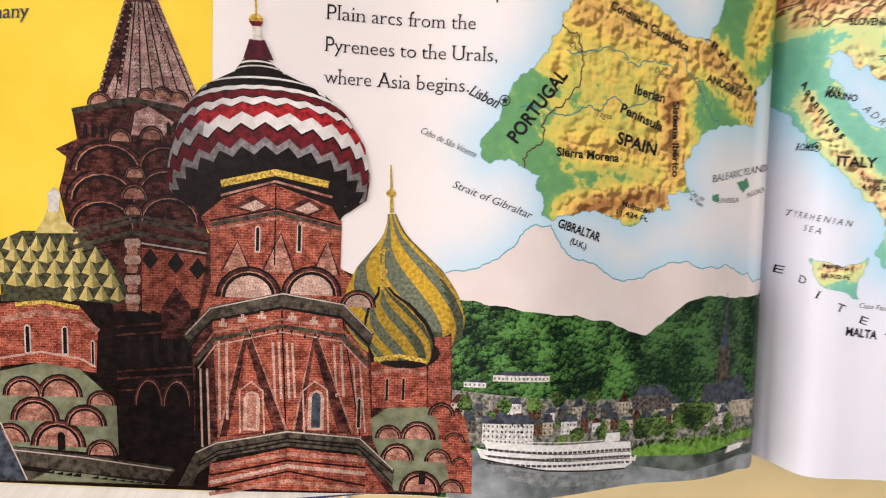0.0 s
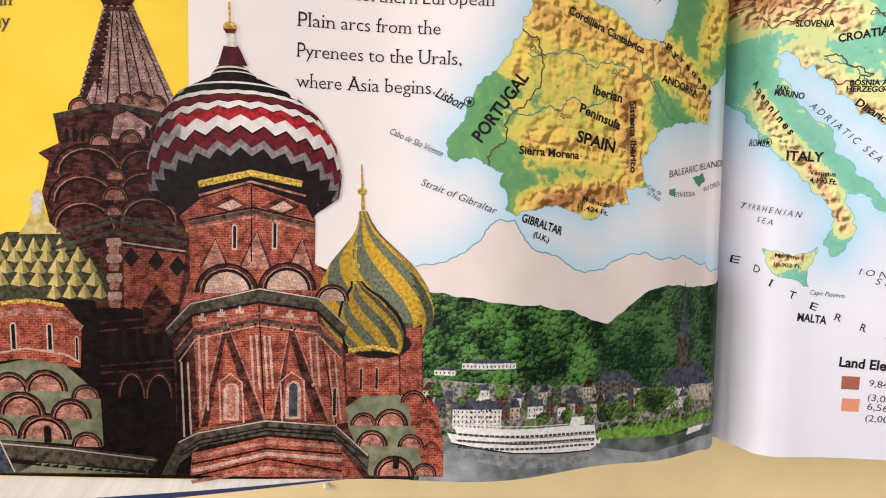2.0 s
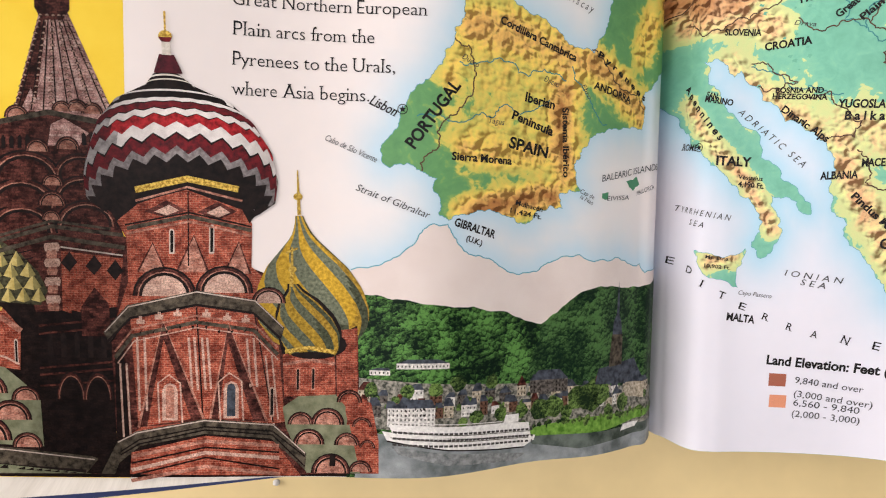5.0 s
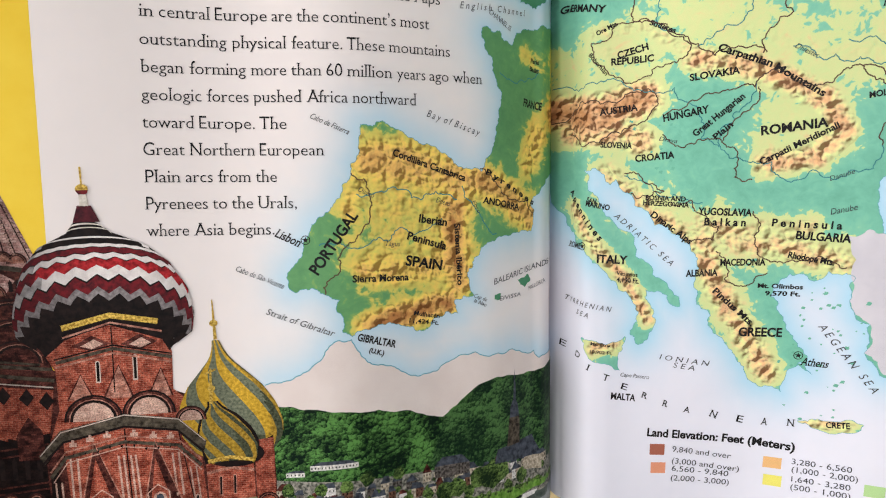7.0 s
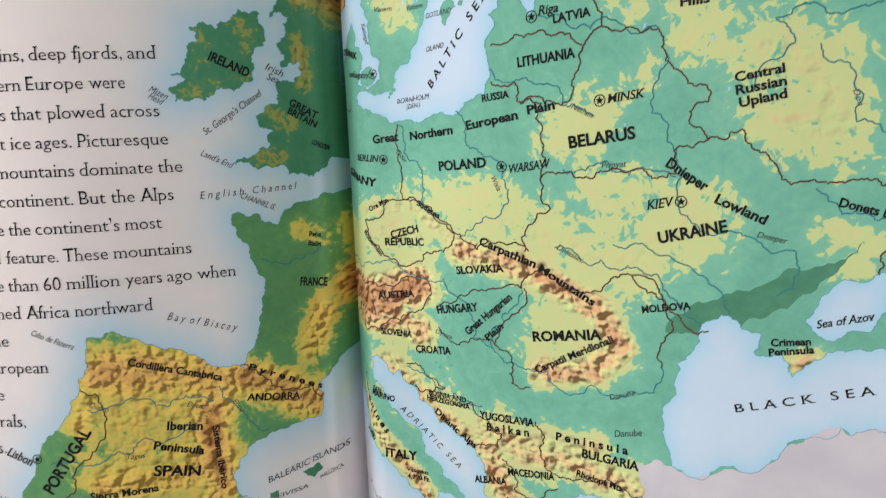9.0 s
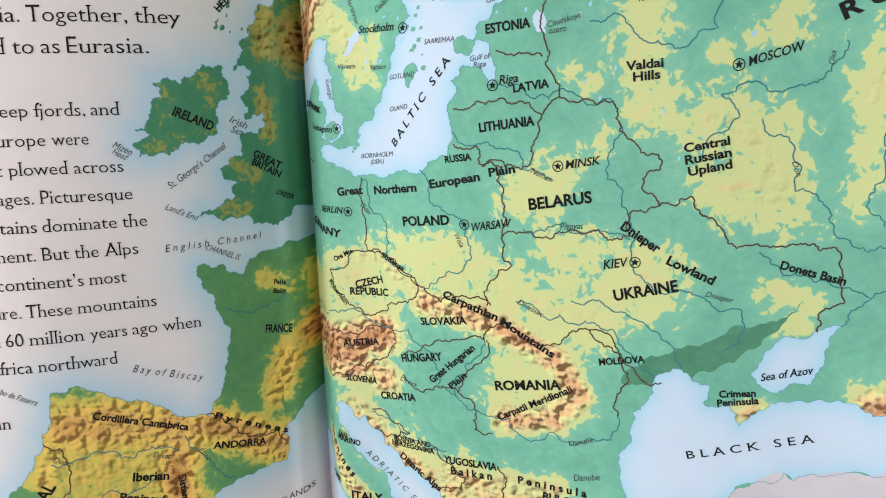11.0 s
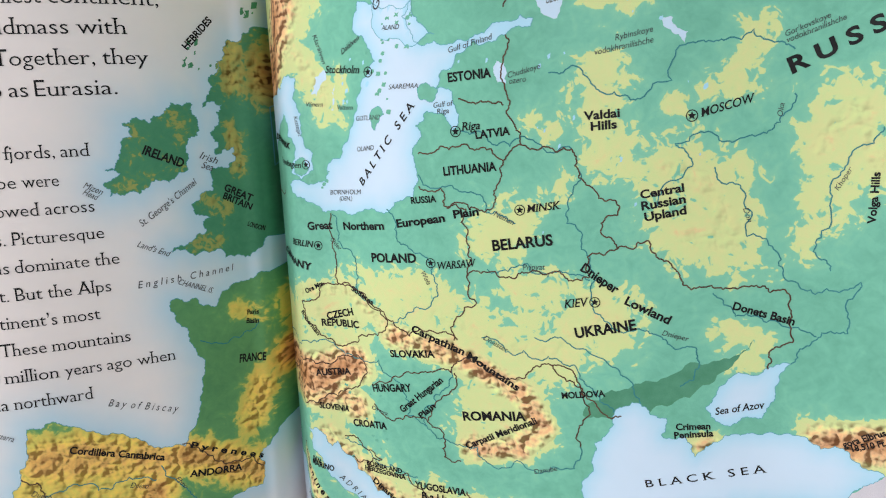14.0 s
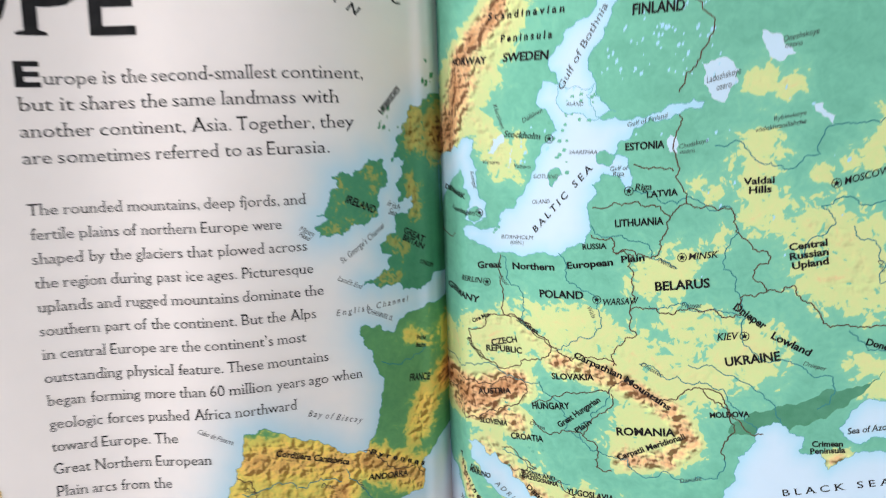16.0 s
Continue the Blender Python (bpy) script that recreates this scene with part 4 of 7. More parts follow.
RIDGES = [
    (8, 0.82, [(4, 145), (9, 152), (13, 163)]),
    (5, 0.48, [(18, 150), (23, 143), (27, 139)]),
    (5, 0.44, [(95, 121), (104, 117)]),
    (6, 0.47, [(140, 121), (147, 130), (151, 117)]),
    (3, 0.45, [(111, 131), (119, 134)]),
    (4, 0.45, [(124, 82), (130, 80)]),
    (12, 0.45, [(-63, 39), (-48, 36), (-46, 23), (-62, 24)]),
    (6, 0.44, [(3, 80), (9, 75), (16, 70)]),
    (5, 0.80, [(5, 62), (10, 60), (20, 61)]),
    (5.5, 0.85, [(2.2, 64.3), (16, 62.7), (29.8, 66.7)]),
    (5, 0.70, [(6, 57.5), (24.6, 57), (29.7, 54.1)]),
    (4, 0.70, [(43.1, 76.6), (57.5, 73.6), (68.2, 68.8), (77.2, 63.7), (82.2, 55.4), (75.4, 48.9), (63.1, 47)]),
    (3.5, 0.50, [(15, 86.6), (28.2, 87.6), (40, 79.6)]),
    (3, 0.45, [(14.5, 83.5), (18.8, 73.8), (30, 70.2)]),
    (6, 0.62, [(19.6, 43.5), (28.5, 35.1), (38.5, 28), (44.9, 23.4)]),
    (5, 0.65, [(47.9, 25.1), (51.7, 13.5), (59.4, 1.1), (69, -14.3)]),
    (6, 0.60, [(49.2, 29.4), (60.2, 25.1), (71, 23.5), (84.7, 19.7)]),
    (3.5, 0.55, [(62.9, 29.6), (76.5, 29.2)]),
    (3, 0.65, [(7.4, 34.5), (15, 24.3), (25.6, 13.4), (32.9, 1.1)]),
    (4, 0.80, [(10.1, 163.9), (21.6, 174.4), (27.8, 181.7)]),
    (7, 0.50, [(13.7, 151.5), (23.2, 167.4), (31.8, 179.3)]),
    (9, 0.42, [(46, 87.5), (60.9, 79.3), (76.1, 78.8), (95.1, 84.3)]),
    (6, 0.42, [(74.9, 91.6), (89.9, 90.8), (100.1, 80.5)]),
    (9, 0.46, [(110.4, 118.3), (118.7, 114.2), (124.5, 101.7), (114.2, 103.3)]),
    (7, 0.42, [(96.8, 138.1), (94.7, 128.3), (100.8, 123.5)]),
    (4, 0.40, [(69.5, 101), (80.5, 110.5), (88.4, 115.4)]),
    (7, 0.40, [(140, 128.5), (144, 114.7), (140.2, 105.1)]),
    (4, 0.40, [(122.9, 80.4), (130.8, 80.2), (126.7, 72.7)]),
    (4, 0.41, [(80.9, 128.9), (84.7, 126.4)]),
    (5, 0.40, [(120.5, 132.7), (125, 135.7)]),
    (5, 0.80, [(144.5, 56.8), (155.3, 57.3)]),
    (4, 0.46, [(94.4, 154.9), (102.7, 153.3)]),
    (3, 0.41, [(24.5, 134.1), (32.5, 130.8)]),
    (2.5, 0.60, [(117.3, 53.7), (121.4, 55.3)]),
    (7, 0.66, [(-67.1, 48.6), (-54.6, 48), (-38.1, 43.1)]),
    (9, 0.42, [(-61, 38.4), (-49.4, 33.2), (-57.4, 25.9)]),
    (5, 0.75, [(-39.7, 37.2), (-41.1, 27.3), (-38.7, 15)]),
    (5, 0.72, [(-32.9, 43.6), (-20, 37.4), (-10.5, 31.8)]),
    (5, 0.60, [(-66.8, 18.9), (-53.8, 18.4), (-42.2, 19.1)]),
    (4, 0.80, [(-66, 3.4), (-54.6, 6.1), (-43.1, 7.8)]),
    (8, 0.38, [(-67.2, 36.4), (-50.7, 22.5)]),
    (5, 0.50, [(-68.7, 42.9), (-71.5, 36.1)]),
    (5, 0.55, [(-7.8, 57.5), (-11.8, 48.6)]),
    (3, 0.40, [(-13.8, 81), (-7.4, 78.5)]),
    (4, 0.50, [(-9.7, 152.1), (-9.4, 142.9)]),
    (3, 0.45, [(-10.8, 130.9), (-9.7, 120.2)]),
    (3, 0.40, [(-20.2, 113.5), (-14.6, 109.2)]),
    (4, 0.33, [(-27.7, 135.3), (-22.7, 129.5)]),
    (4, 0.34, [(-38.8, 117.6), (-32.6, 117.3)]),
    (4, 0.30, [(-36.3, 132.7), (-35.1, 125.7)]),
    (3, 0.32, [(-26.7, 122.5), (-25.3, 119.6)]),
    (3, 0.40, [(-23.4, 100.7), (-16.9, 101)]),
    (3, 0.62, [(16, -8.8), (23.3, -7.4)]),
    (3, 0.60, [(80.6, -28.8), (90.4, -28.3)]),
    (8, 0.46, [(19.6, 80.5), (30.8, 78.5)]),
    (8, 0.44, [(66.5, 62.3), (74, 54.2), (64.7, 53.1)]),
    (6, 0.44, [(28.5, 89), (44.5, 88.8), (52.6, 90.7)]),
    (10, 0.45, [(55, 83.5), (68.6, 78.3), (84.5, 75.1), (97.6, 84.4)]),
    (9, 0.46, [(28.5, 36.4), (44.7, 26.5), (54, 25.2)]),
    (8, 0.46, [(52.5, 25.2), (71, 23.5), (83.1, 21.2)]),
    (6, 0.44, [(3.3, 74.1), (12.6, 83.3)]),
    (6, 0.60, [(4.6, 145.1), (12.7, 153.9), (16.9, 161)]),
    (4, 0.45, [(25, 133.5), (31.7, 140)]),
    (7, 0.44, [(69.1, 102.4), (76.6, 106)]),
    (5, 0.42, [(127.9, 143.9), (123.9, 134.7)]),
]
LABELS = {
    "left": [
        ("IRELAND", -34, 125.6, -24.9, 121.4, 2.22, "b"),
        ("Irish", -20.4, 123.6, -16, 121.7, 1.87, "i"),
        ("Sea", -20.2, 121, -17.3, 119.9, 1.88, "i"),
        ("Mizen", -48.1, 118, -44.2, 115.9, 1.59, "i"),
        ("Head", -48.4, 116.4, -45.5, 114.7, 1.53, "i"),
        ("St. George's Channel", -35.8, 106.9, -21.7, 116.8, 1.76, "i"),
        ("Land's End", -37.6, 102, -30.6, 98.5, 1.59, "i"),
        ("E n g l i s h   C h a n n e l", -38.4, 91, -14, 92.1, 1.87, "iw"),
        ("CHANNEL IS.", -29.1, 90.8, -20.4, 86.8, 1.52, "i"),
        ("FRANCE", -14.4, 65.6, -6.5, 64.6, 2.25, "b"),
        ("GREAT", -14.6, 114.5, -7, 110.6, 1.94, "b"),
        ("BRITAIN", -15.1, 112.3, -7.3, 108.3, 1.82, "b"),
        ("HEBRIDES", -20.9, 151.5, -13.6, 159.4, 1.76, "b"),
        ("Paris", -10.8, 78.8, -7.4, 78.5, 1.33, "b"),
        ("Basin", -11.3, 76.4, -7.7, 75.8, 1.37, "b"),
        ("LONDON", -8.6, 104, -4.3, 102.1, 1.33, "b"),
        ("B a y  o f  B i s c a y", -49.1, 60.8, -32.7, 55.9, 1.99, "iw"),
        ("PORTUGAL", -80.5, 18, -69.5, 33.8, 2.95, "b"),
        ("SPAIN", -56.2, 19.8, -44.8, 17.7, 2.71, "b"),
        ("Iberian", -51.9, 31.6, -43.1, 30.2, 2.22, "b"),
        ("Peninsula", -55.6, 27, -43.4, 23.4, 2.15, "b"),
        ("Cordillera Cantabrica", -59.7, 50, -37.2, 42.9, 1.87, "b"),
        ("Cabo de Fisterra", -82, 59.6, -72, 55.3, 1.5, "i"),
        ("Sistema Ibérico", -40.6, 30.8, -39.6, 12.9, 1.76, "b"),
        ("Sierra Morena", -71.4, 15.9, -55.2, 15.5, 1.86, "b"),
        ("ANDORRA", -31.3, 36.6, -16.5, 34.1, 1.87, "b"),
        ("P y r e n e e s", -30.3, 45, -9.7, 35.5, 1.69, "b"),
        ("Lisbon", -91.9, 28.7, -85.4, 25.7, 2.29, "is"),
        ("Cabo de São Vicente", -102.2, 19.7, -89.8, 14.6, 1.47, "i"),
        ("Strait of Gibraltar", -94.5, 7.9, -76.8, 1.5, 1.68, "i"),
        ("GIBRALTAR", -70.4, -0, -59.5, -3.1, 1.92, "b"),
        ("(U.K.)", -67.2, -3.6, -63, -5, 1.31, "b"),
        ("BALEARIC ISLANDS", -27.1, 12.3, -3, 16.9, 1.75, "i"),
        ("EIVISSA", -25, 7.3, -15.6, 7.9, 1.21, "i"),
        ("MALLORCA", -11.6, 9.1, -4.7, 11.3, 1.25, "i"),
        ("Mulhacén", -53.7, 5.5, -45.6, 3.8, 1.24, "b"),
        ("11,424 Ft.", -55.2, 3.5, -45.9, 1.9, 1.24, "b"),
        ("Duero", -69.6, 40.4, -65.4, 38.5, 1.42, "i"),
        ("Duero", -46.5, 37.1, -42.2, 35.8, 1.52, "i"),
        ("Tagus", -62.3, 25.4, -57.8, 25.1, 1.42, "i"),
        ("Ebro", -35, 36.9, -32.8, 33.5, 1.29, "i"),
        ("Cap de", -34.5, 9.2, -30, 7.5, 1.17, "i"),
        ("la Nao", -34.4, 7.7, -30.3, 6, 1.17, "i"),
        ("A", -36.7, 185, -33.5, 183.6, 2.65, "is"),
        ("N", -31.1, 182.1, -27.8, 180.4, 2.65, "is"),
        ("C", -16.3, 185.7, -12.5, 185.3, 2.81, "is"),
    ],
    "right": [
        ("ESTONIA", 62.1, 138.2, 72, 138.6, 1.87, "b"),
        ("LATVIA", 67.9, 125.7, 75.9, 126.3, 1.71, "b"),
        ("LITHUANIA", 59.8, 117.7, 72.5, 118.6, 1.95, "b"),
        ("RUSSIA", 51.1, 111.1, 57.6, 111.6, 1.52, "b"),
        ("BELARUS", 70.9, 100.1, 85.3, 101.6, 2.44, "b"),
        ("POLAND", 38.4, 95.9, 51.4, 96.6, 2.21, "b"),
        ("Great", 18.4, 103.2, 26, 103.7, 2.05, "b"),
        ("Northern", 29.7, 103.6, 43, 104.5, 1.97, "b"),
        ("European", 46.8, 105.2, 59.5, 106.9, 1.93, "b"),
        ("Plain", 61.7, 107.7, 67.9, 108.5, 1.85, "b"),
        ("GERMANY", 2.2, 95.2, 18.5, 92.1, 2.00, "b"),
        ("MINSK", 79.2, 109, 87.1, 109.8, 1.69, "is"),
        ("WARSAW", 56.5, 95, 66.4, 96.2, 1.83, "is"),
        ("BERLIN", 12, 99.1, 19.5, 98.5, 1.64, "is"),
        ("KIEV", 87.7, 86.7, 93.2, 87.4, 1.95, "is"),
        ("MOSCOW", 116.6, 128.1, 127.2, 130.7, 1.72, "is"),
        ("Riga", 64.6, 127.6, 69, 127.8, 1.78, "is"),
        ("UKRAINE", 90.4, 79.5, 104.2, 82.1, 2.43, "b"),
        ("Dnieper", 91.4, 95.8, 99.4, 90.3, 2.06, "b"),
        ("Lowland", 101.3, 88.1, 111, 83.4, 1.97, "b"),
        ("Donets Basin", 124.3, 86.9, 136.9, 83.4, 1.71, "b"),
        ("Central", 104.6, 111.6, 113.7, 112.9, 1.72, "b"),
        ("Russian", 104.9, 109.1, 114.1, 110.5, 1.80, "b"),
        ("Upland", 105.6, 106.7, 114.3, 108.1, 1.79, "b"),
        ("Valdai", 92.4, 128.6, 100.1, 129, 1.72, "b"),
        ("Hills", 93.9, 126.4, 99.5, 126.7, 1.72, "b"),
        ("R U S S I A", 134.2, 135.8, 160.2, 147.2, 3.12, "b"),
        ("CZECH", 22.3, 78.6, 30.7, 80.6, 1.88, "b"),
        ("REPUBLIC", 20.4, 76.8, 32.2, 77.1, 1.88, "b"),
        ("SLOVAKIA", 41.9, 70.6, 54.6, 71.9, 1.86, "b"),
        ("Carpathian", 48.4, 78.4, 62.2, 73.1, 1.97, "b"),
        ("Mountains", 62.9, 72.6, 75.8, 64.7, 1.83, "b"),
        ("AUSTRIA", 17.3, 62.2, 28.2, 63.4, 1.82, "b"),
        ("HUNGARY", 35.4, 59.7, 47.5, 61.7, 2.04, "b"),
        ("Great Hungarian", 44.3, 55, 56.5, 65.4, 1.81, "b"),
        ("Plain", 49.7, 54, 54, 57.9, 1.64, "b"),
        ("ROMANIA", 61.3, 55, 77.9, 56.9, 2.40, "b"),
        ("MOLDOVA", 87, 63.9, 97.3, 65.4, 1.56, "b"),
        ("Carpatii Meridionali", 62, 46.8, 80.8, 56.6, 1.75, "b"),
        ("CROATIA", 27.8, 48.3, 38.9, 49.2, 1.94, "b"),
        ("SLOVENIA", 17.6, 52.8, 26.7, 52.3, 1.63, "b"),
        ("B L A C K   S E A", 106.9, 42.8, 133, 48.8, 1.85, "sw"),
        ("Sea of Azov", 121.6, 62.1, 131.8, 64.2, 1.66, "is"),
        ("Crimean", 113.2, 58, 120.7, 58.6, 1.56, "b"),
        ("Peninsula", 112.9, 55.9, 121.4, 56.9, 1.56, "b"),
        ("B A L T I C   S E A", 37.4, 115.2, 53.8, 133.7, 1.73, "isw"),
        ("Gulf of Finland", 62.5, 144.2, 72.4, 146.2, 1.17, "i"),
        ("Stockholm", 27.7, 143.4, 39.2, 142.1, 1.73, "is"),
        ("Chudskoye", 75.7, 138.1, 82.9, 139.6, 1.20, "i"),
        ("ozero", 75.9, 136.9, 79.7, 137.2, 1.20, "i"),
        ("Rybinskoye", 99, 144.2, 106.6, 145.5, 1.17, "i"),
        ("vodokhranilishche", 94.6, 141.6, 106.7, 143.4, 1.23, "i"),
        ("Gor'kovskoye", 132.6, 143, 140.9, 146.1, 1.11, "i"),
        ("vodokhranilishche", 132.9, 141.8, 143.8, 145.5, 1.11, "i"),
        ("Gulf of", 58.2, 132.9, 62.8, 133.2, 1.12, "i"),
        ("Riga", 59, 131.5, 61.9, 131.6, 1.17, "i"),
        ("GOTLAND", 36.9, 131.1, 44.2, 131.1, 1.12, "i"),
        ("ALAND", 46.6, 150.7, 51, 150.4, 1.03, "i"),
        ("OLAND", 36.4, 123.7, 41.7, 124, 1.16, "i"),
        ("SAAREMAA", 47.3, 137.7, 54.8, 137.5, 1.08, "i"),
        ("DENMARK", 2.3, 127.8, 14.7, 124.8, 1.53, "b"),
        ("Copenhagen", 5.8, 121.5, 17.9, 119.7, 1.48, "is"),
        ("BORNHOLM", 26.2, 112.7, 36.4, 113.1, 1.20, "i"),
        ("(DEN.)", 29.1, 111.2, 33.4, 111.4, 1.10, "i"),
        ("Pripyat", 78, 95.6, 83.2, 95.8, 1.36, "i"),
        ("Dnieper", 109.6, 80.9, 115.2, 79.5, 1.22, "i"),
        ("Dniester", 67.5, 77.8, 73.3, 74.8, 1.32, "i"),
        ("Don", 125.7, 108.8, 126.8, 105.9, 1.12, "i"),
        ("Oka", 132.7, 127.4, 133, 130.1, 1.09, "i"),
        ("Khoper", 144.1, 112.1, 146.5, 116.4, 1.09, "i"),
        ("Neman", 71.3, 108.4, 75.8, 106.2, 1.27, "i"),
        ("Wisla", 52.2, 94.3, 53.8, 91, 1.27, "i"),
        ("Oder", 24.8, 100.7, 27.6, 97.9, 1.36, "i"),
        ("Ore Mts.", 16.3, 85.6, 22.2, 88.3, 1.29, "b"),
        ("Sudetes", 30.5, 87.5, 37.4, 84.2, 1.36, "b"),
        ("Volga Hills", 151.2, 105.3, 151.5, 115.7, 1.48, "b"),
        ("Danube", 79.8, 42.2, 85.6, 44.2, 1.31, "i"),
        ("Drava", 34.3, 54.4, 39.3, 53.4, 1.17, "i"),
        ("Bohemian", 13.7, 80.1, 18.8, 73.8, 1.21, "b"),
        ("Kattegat", 16.8, 133.2, 17.8, 128.1, 1.14, "i"),
        ("gora Elbrus", 148, 56.4, 155.8, 60.3, 1.41, "b"),
        ("18,510 Ft.", 149.7, 55.7, 156, 58, 1.35, "b"),
        ("BOSNIA AND", 31.1, 37.1, 42.6, 36.6, 1.36, "b"),
        ("HERZEGOVINA", 30.4, 35.6, 43.6, 34.8, 1.36, "b"),
        ("SAN", 13.5, 36.5, 16.3, 35.7, 1.52, "b"),
        ("MARINO", 13.2, 35.3, 20.5, 33.9, 1.57, "b"),
        ("ROME", 5, 22.5, 11, 21.9, 1.75, "is"),
        ("ITALY", 17, 18, 26.2, 17.6, 2.42, "b"),
        ("Vesuvius", 22.9, 14.3, 29.4, 13.8, 1.17, "b"),
        ("4,190 Ft.", 23, 12.2, 29.8, 11.7, 1.40, "b"),
        ("A D R I A T I C   S E A", 21.8, 32, 39.2, 17.3, 1.76, "iw"),
        ("Dinaric Alps", 32.6, 32.3, 44.4, 23.9, 1.81, "b"),
        ("T Y R R H E N I A N", 3.9, 5.3, 21.2, 2.8, 1.62, "iw"),
        ("S E A", 9.5, 1.5, 14.4, 0.6, 1.57, "iw"),
        ("MALTA", 21.9, -24.6, 29.8, -25.3, 2.06, "b"),
        ("I O N I A N", 37.2, -11.6, 52.1, -13.2, 1.58, "iw"),
        ("S E A", 41.5, -14, 48.2, -14.9, 1.64, "iw"),
        ("Mt. Etna", 15.4, -7.7, 21.6, -8.2, 0.97, "b"),
        ("10,902 Ft.", 15.2, -10.2, 22.2, -10.6, 1.00, "b"),
        ("Capo Passero", 24.7, -17.4, 34, -18.1, 1.21, "i"),
        ("E", 2.7, -10.1, 4.5, -10.4, 2.06, "s"),
        ("D", 9.1, -12, 11.2, -12.6, 2.00, "s"),
        ("I", 13.9, -15.5, 14.8, -15.9, 2.00, "s"),
        ("T", 19.1, -18.4, 20.9, -19, 2.00, "s"),
        ("E", 25, -21.3, 26.9, -21.9, 1.94, "s"),
        ("R", 31.6, -23.9, 33.7, -24.6, 1.87, "s"),
        ("R", 38.6, -26.4, 40.5, -27, 1.94, "s"),
        ("A", 45.5, -28.2, 47.6, -28.6, 1.88, "s"),
        ("MACEDONIA", 53.4, 17.8, 65.7, 18.2, 1.93, "b"),
        ("ALBANIA", 43.9, 14.3, 52.9, 14.8, 1.93, "b"),
        ("BULGARIA", 72.8, 26, 86.5, 25.2, 2.25, "b"),
        ("P e n i n s u l a", 66.3, 29.6, 84, 28.9, 2.06, "b"),
        ("B a l k a n", 48.1, 29.7, 59.4, 29.5, 2.12, "b"),
        ("YUGOSLAVIA", 46.2, 32.8, 60.8, 32.4, 2.00, "b"),
        ("GREECE", 60.2, -3.4, 72.1, -3, 2.58, "b"),
        ("Athens", 77.4, -11.1, 84.3, -11.3, 2.26, "is"),
        ("A E G E A N   S E A", 80.8, 0.8, 95.6, -17.7, 2.06, "iw"),
        ("CRETE", 85.6, -29.5, 91.3, -28.9, 1.73, "b"),
        ("Danube", 80.9, 32.9, 87.2, 34.3, 1.70, "i"),
        ("Pindus Mts.", 51.7, 9.9, 63.5, -0.4, 1.80, "b"),
        ("Mt. Olimbos", 64.2, 11.5, 76.1, 11.5, 1.29, "b"),
        ("9,570 Ft.", 66.4, 9.3, 75.6, 9.4, 1.29, "b"),
        ("Rhodope Mts.", 71.3, 20.6, 83, 18.7, 1.75, "b"),
        ("N", 53.5, -29.3, 55.8, -30.1, 2.25, "s"),
        ("E", 61.8, -30.7, 63.7, -31, 2.19, "s"),
        ("A", 68.8, -31, 70.7, -31.1, 2.19, "s"),
        ("N", 75.8, -30.5, 77.8, -30.5, 2.19, "s"),
        ("Land Elevation: Feet (Meters)", 34.2, -36.5, 78.6, -38.4, 2.53, "b"),
        ("9,840 and over", 42.8, -41.5, 61.2, -43.2, 1.83, "b2"),
        ("(3,000 and over)", 42.9, -45.4, 64, -47.4, 1.83, "b2"),
        ("6,560 - 9,840", 43, -48, 61, -49.3, 1.83, "b2"),
        ("(2,000 - 3,000)", 42.9, -51.2, 61.4, -52.2, 1.83, "b2"),
        ("3,280 - 6,560", 78.2, -42.6, 92.9, -42.3, 1.78, "b2"),
        ("(1,000 - 2,000)", 78.4, -45.2, 94.5, -44.9, 1.78, "b2"),
        ("1,640 - 3,280", 78.6, -48.3, 93, -47.9, 1.78, "b2"),
        ("(500 - 1,000)", 78.6, -51, 93.2, -50.6, 1.83, "b2"),
        ("V\u00e4nern", 20.6, 135.6, 26, 135.2, 1.2, "i"),
        ("V\u00e4ttern", 30.6, 134.2, 36, 133.8, 1.2, "i"),
        ("Dal\u00e4lven", 34, 147.0, 40, 149.6, 1.3, "i"),
        ("Klar\u00e4lven", 24.5, 152.8, 27, 145.6, 1.3, "i"),
        ("A p e n n i n e s", 5.5, 39.5, 17.5, 24.5, 1.9, "b"),
        ("FINLAND", 63.1, 171.6, 75.7, 171.5, 2.53, "b"),
        ("SWEDEN", 28, 164.9, 41.8, 163.5, 2.30, "b"),
        ("NORWAY", 10.3, 165.7, 23, 165, 2.06, "b"),
        ("S c a n d i n a v i a n", 23.7, 177.4, 46.2, 174.8, 1.93, "b"),
        ("P e n i n s u l a", 27.5, 170.5, 42.9, 168.8, 2.00, "b"),
        ("Gulf of Bothnia", 45.6, 154.8, 57.3, 174.6, 1.76, "i"),
        ("Ladozhskoye", 81.9, 154, 90.3, 156, 1.58, "i"),
        ("ozero", 84.4, 152.2, 88.1, 152.9, 1.48, "i"),
        ("Onezhskoye", 100.1, 162.8, 108.4, 164.4, 1.37, "i"),
        ("ozero", 100.6, 161.4, 104.6, 161.8, 1.42, "i"),
    ],
}
CITIES = [(-83.6, 27.5), (114.8, 128.5), (94.8, 88.3), (55.1, 96.6), (77.6, 109.6), (41.8, 142.1), (63.2, 127.5), (19.4, 120.6), (21.2, 99), (12, 22.8), (76.8, -8.3)]
SWATCHES = [(37.8, -40.9), (38.4, -47), (73.1, -43.1), (73.6, -49)]

# ---- the left page ----
west = ragged(IBERIA + FRANCE_COAST, 3, 0.2, 4)
britain, ireland = ragged(BRITAIN, 5, 0.28, 4), ragged(IRELAND, 7, 0.28, 4)
africa = ragged(AFRICA_LINE, 9, 0.12, 3, False)
coast_left = nearness([west, britain, ireland, africa], 6.5)
bm = bmesh.new()
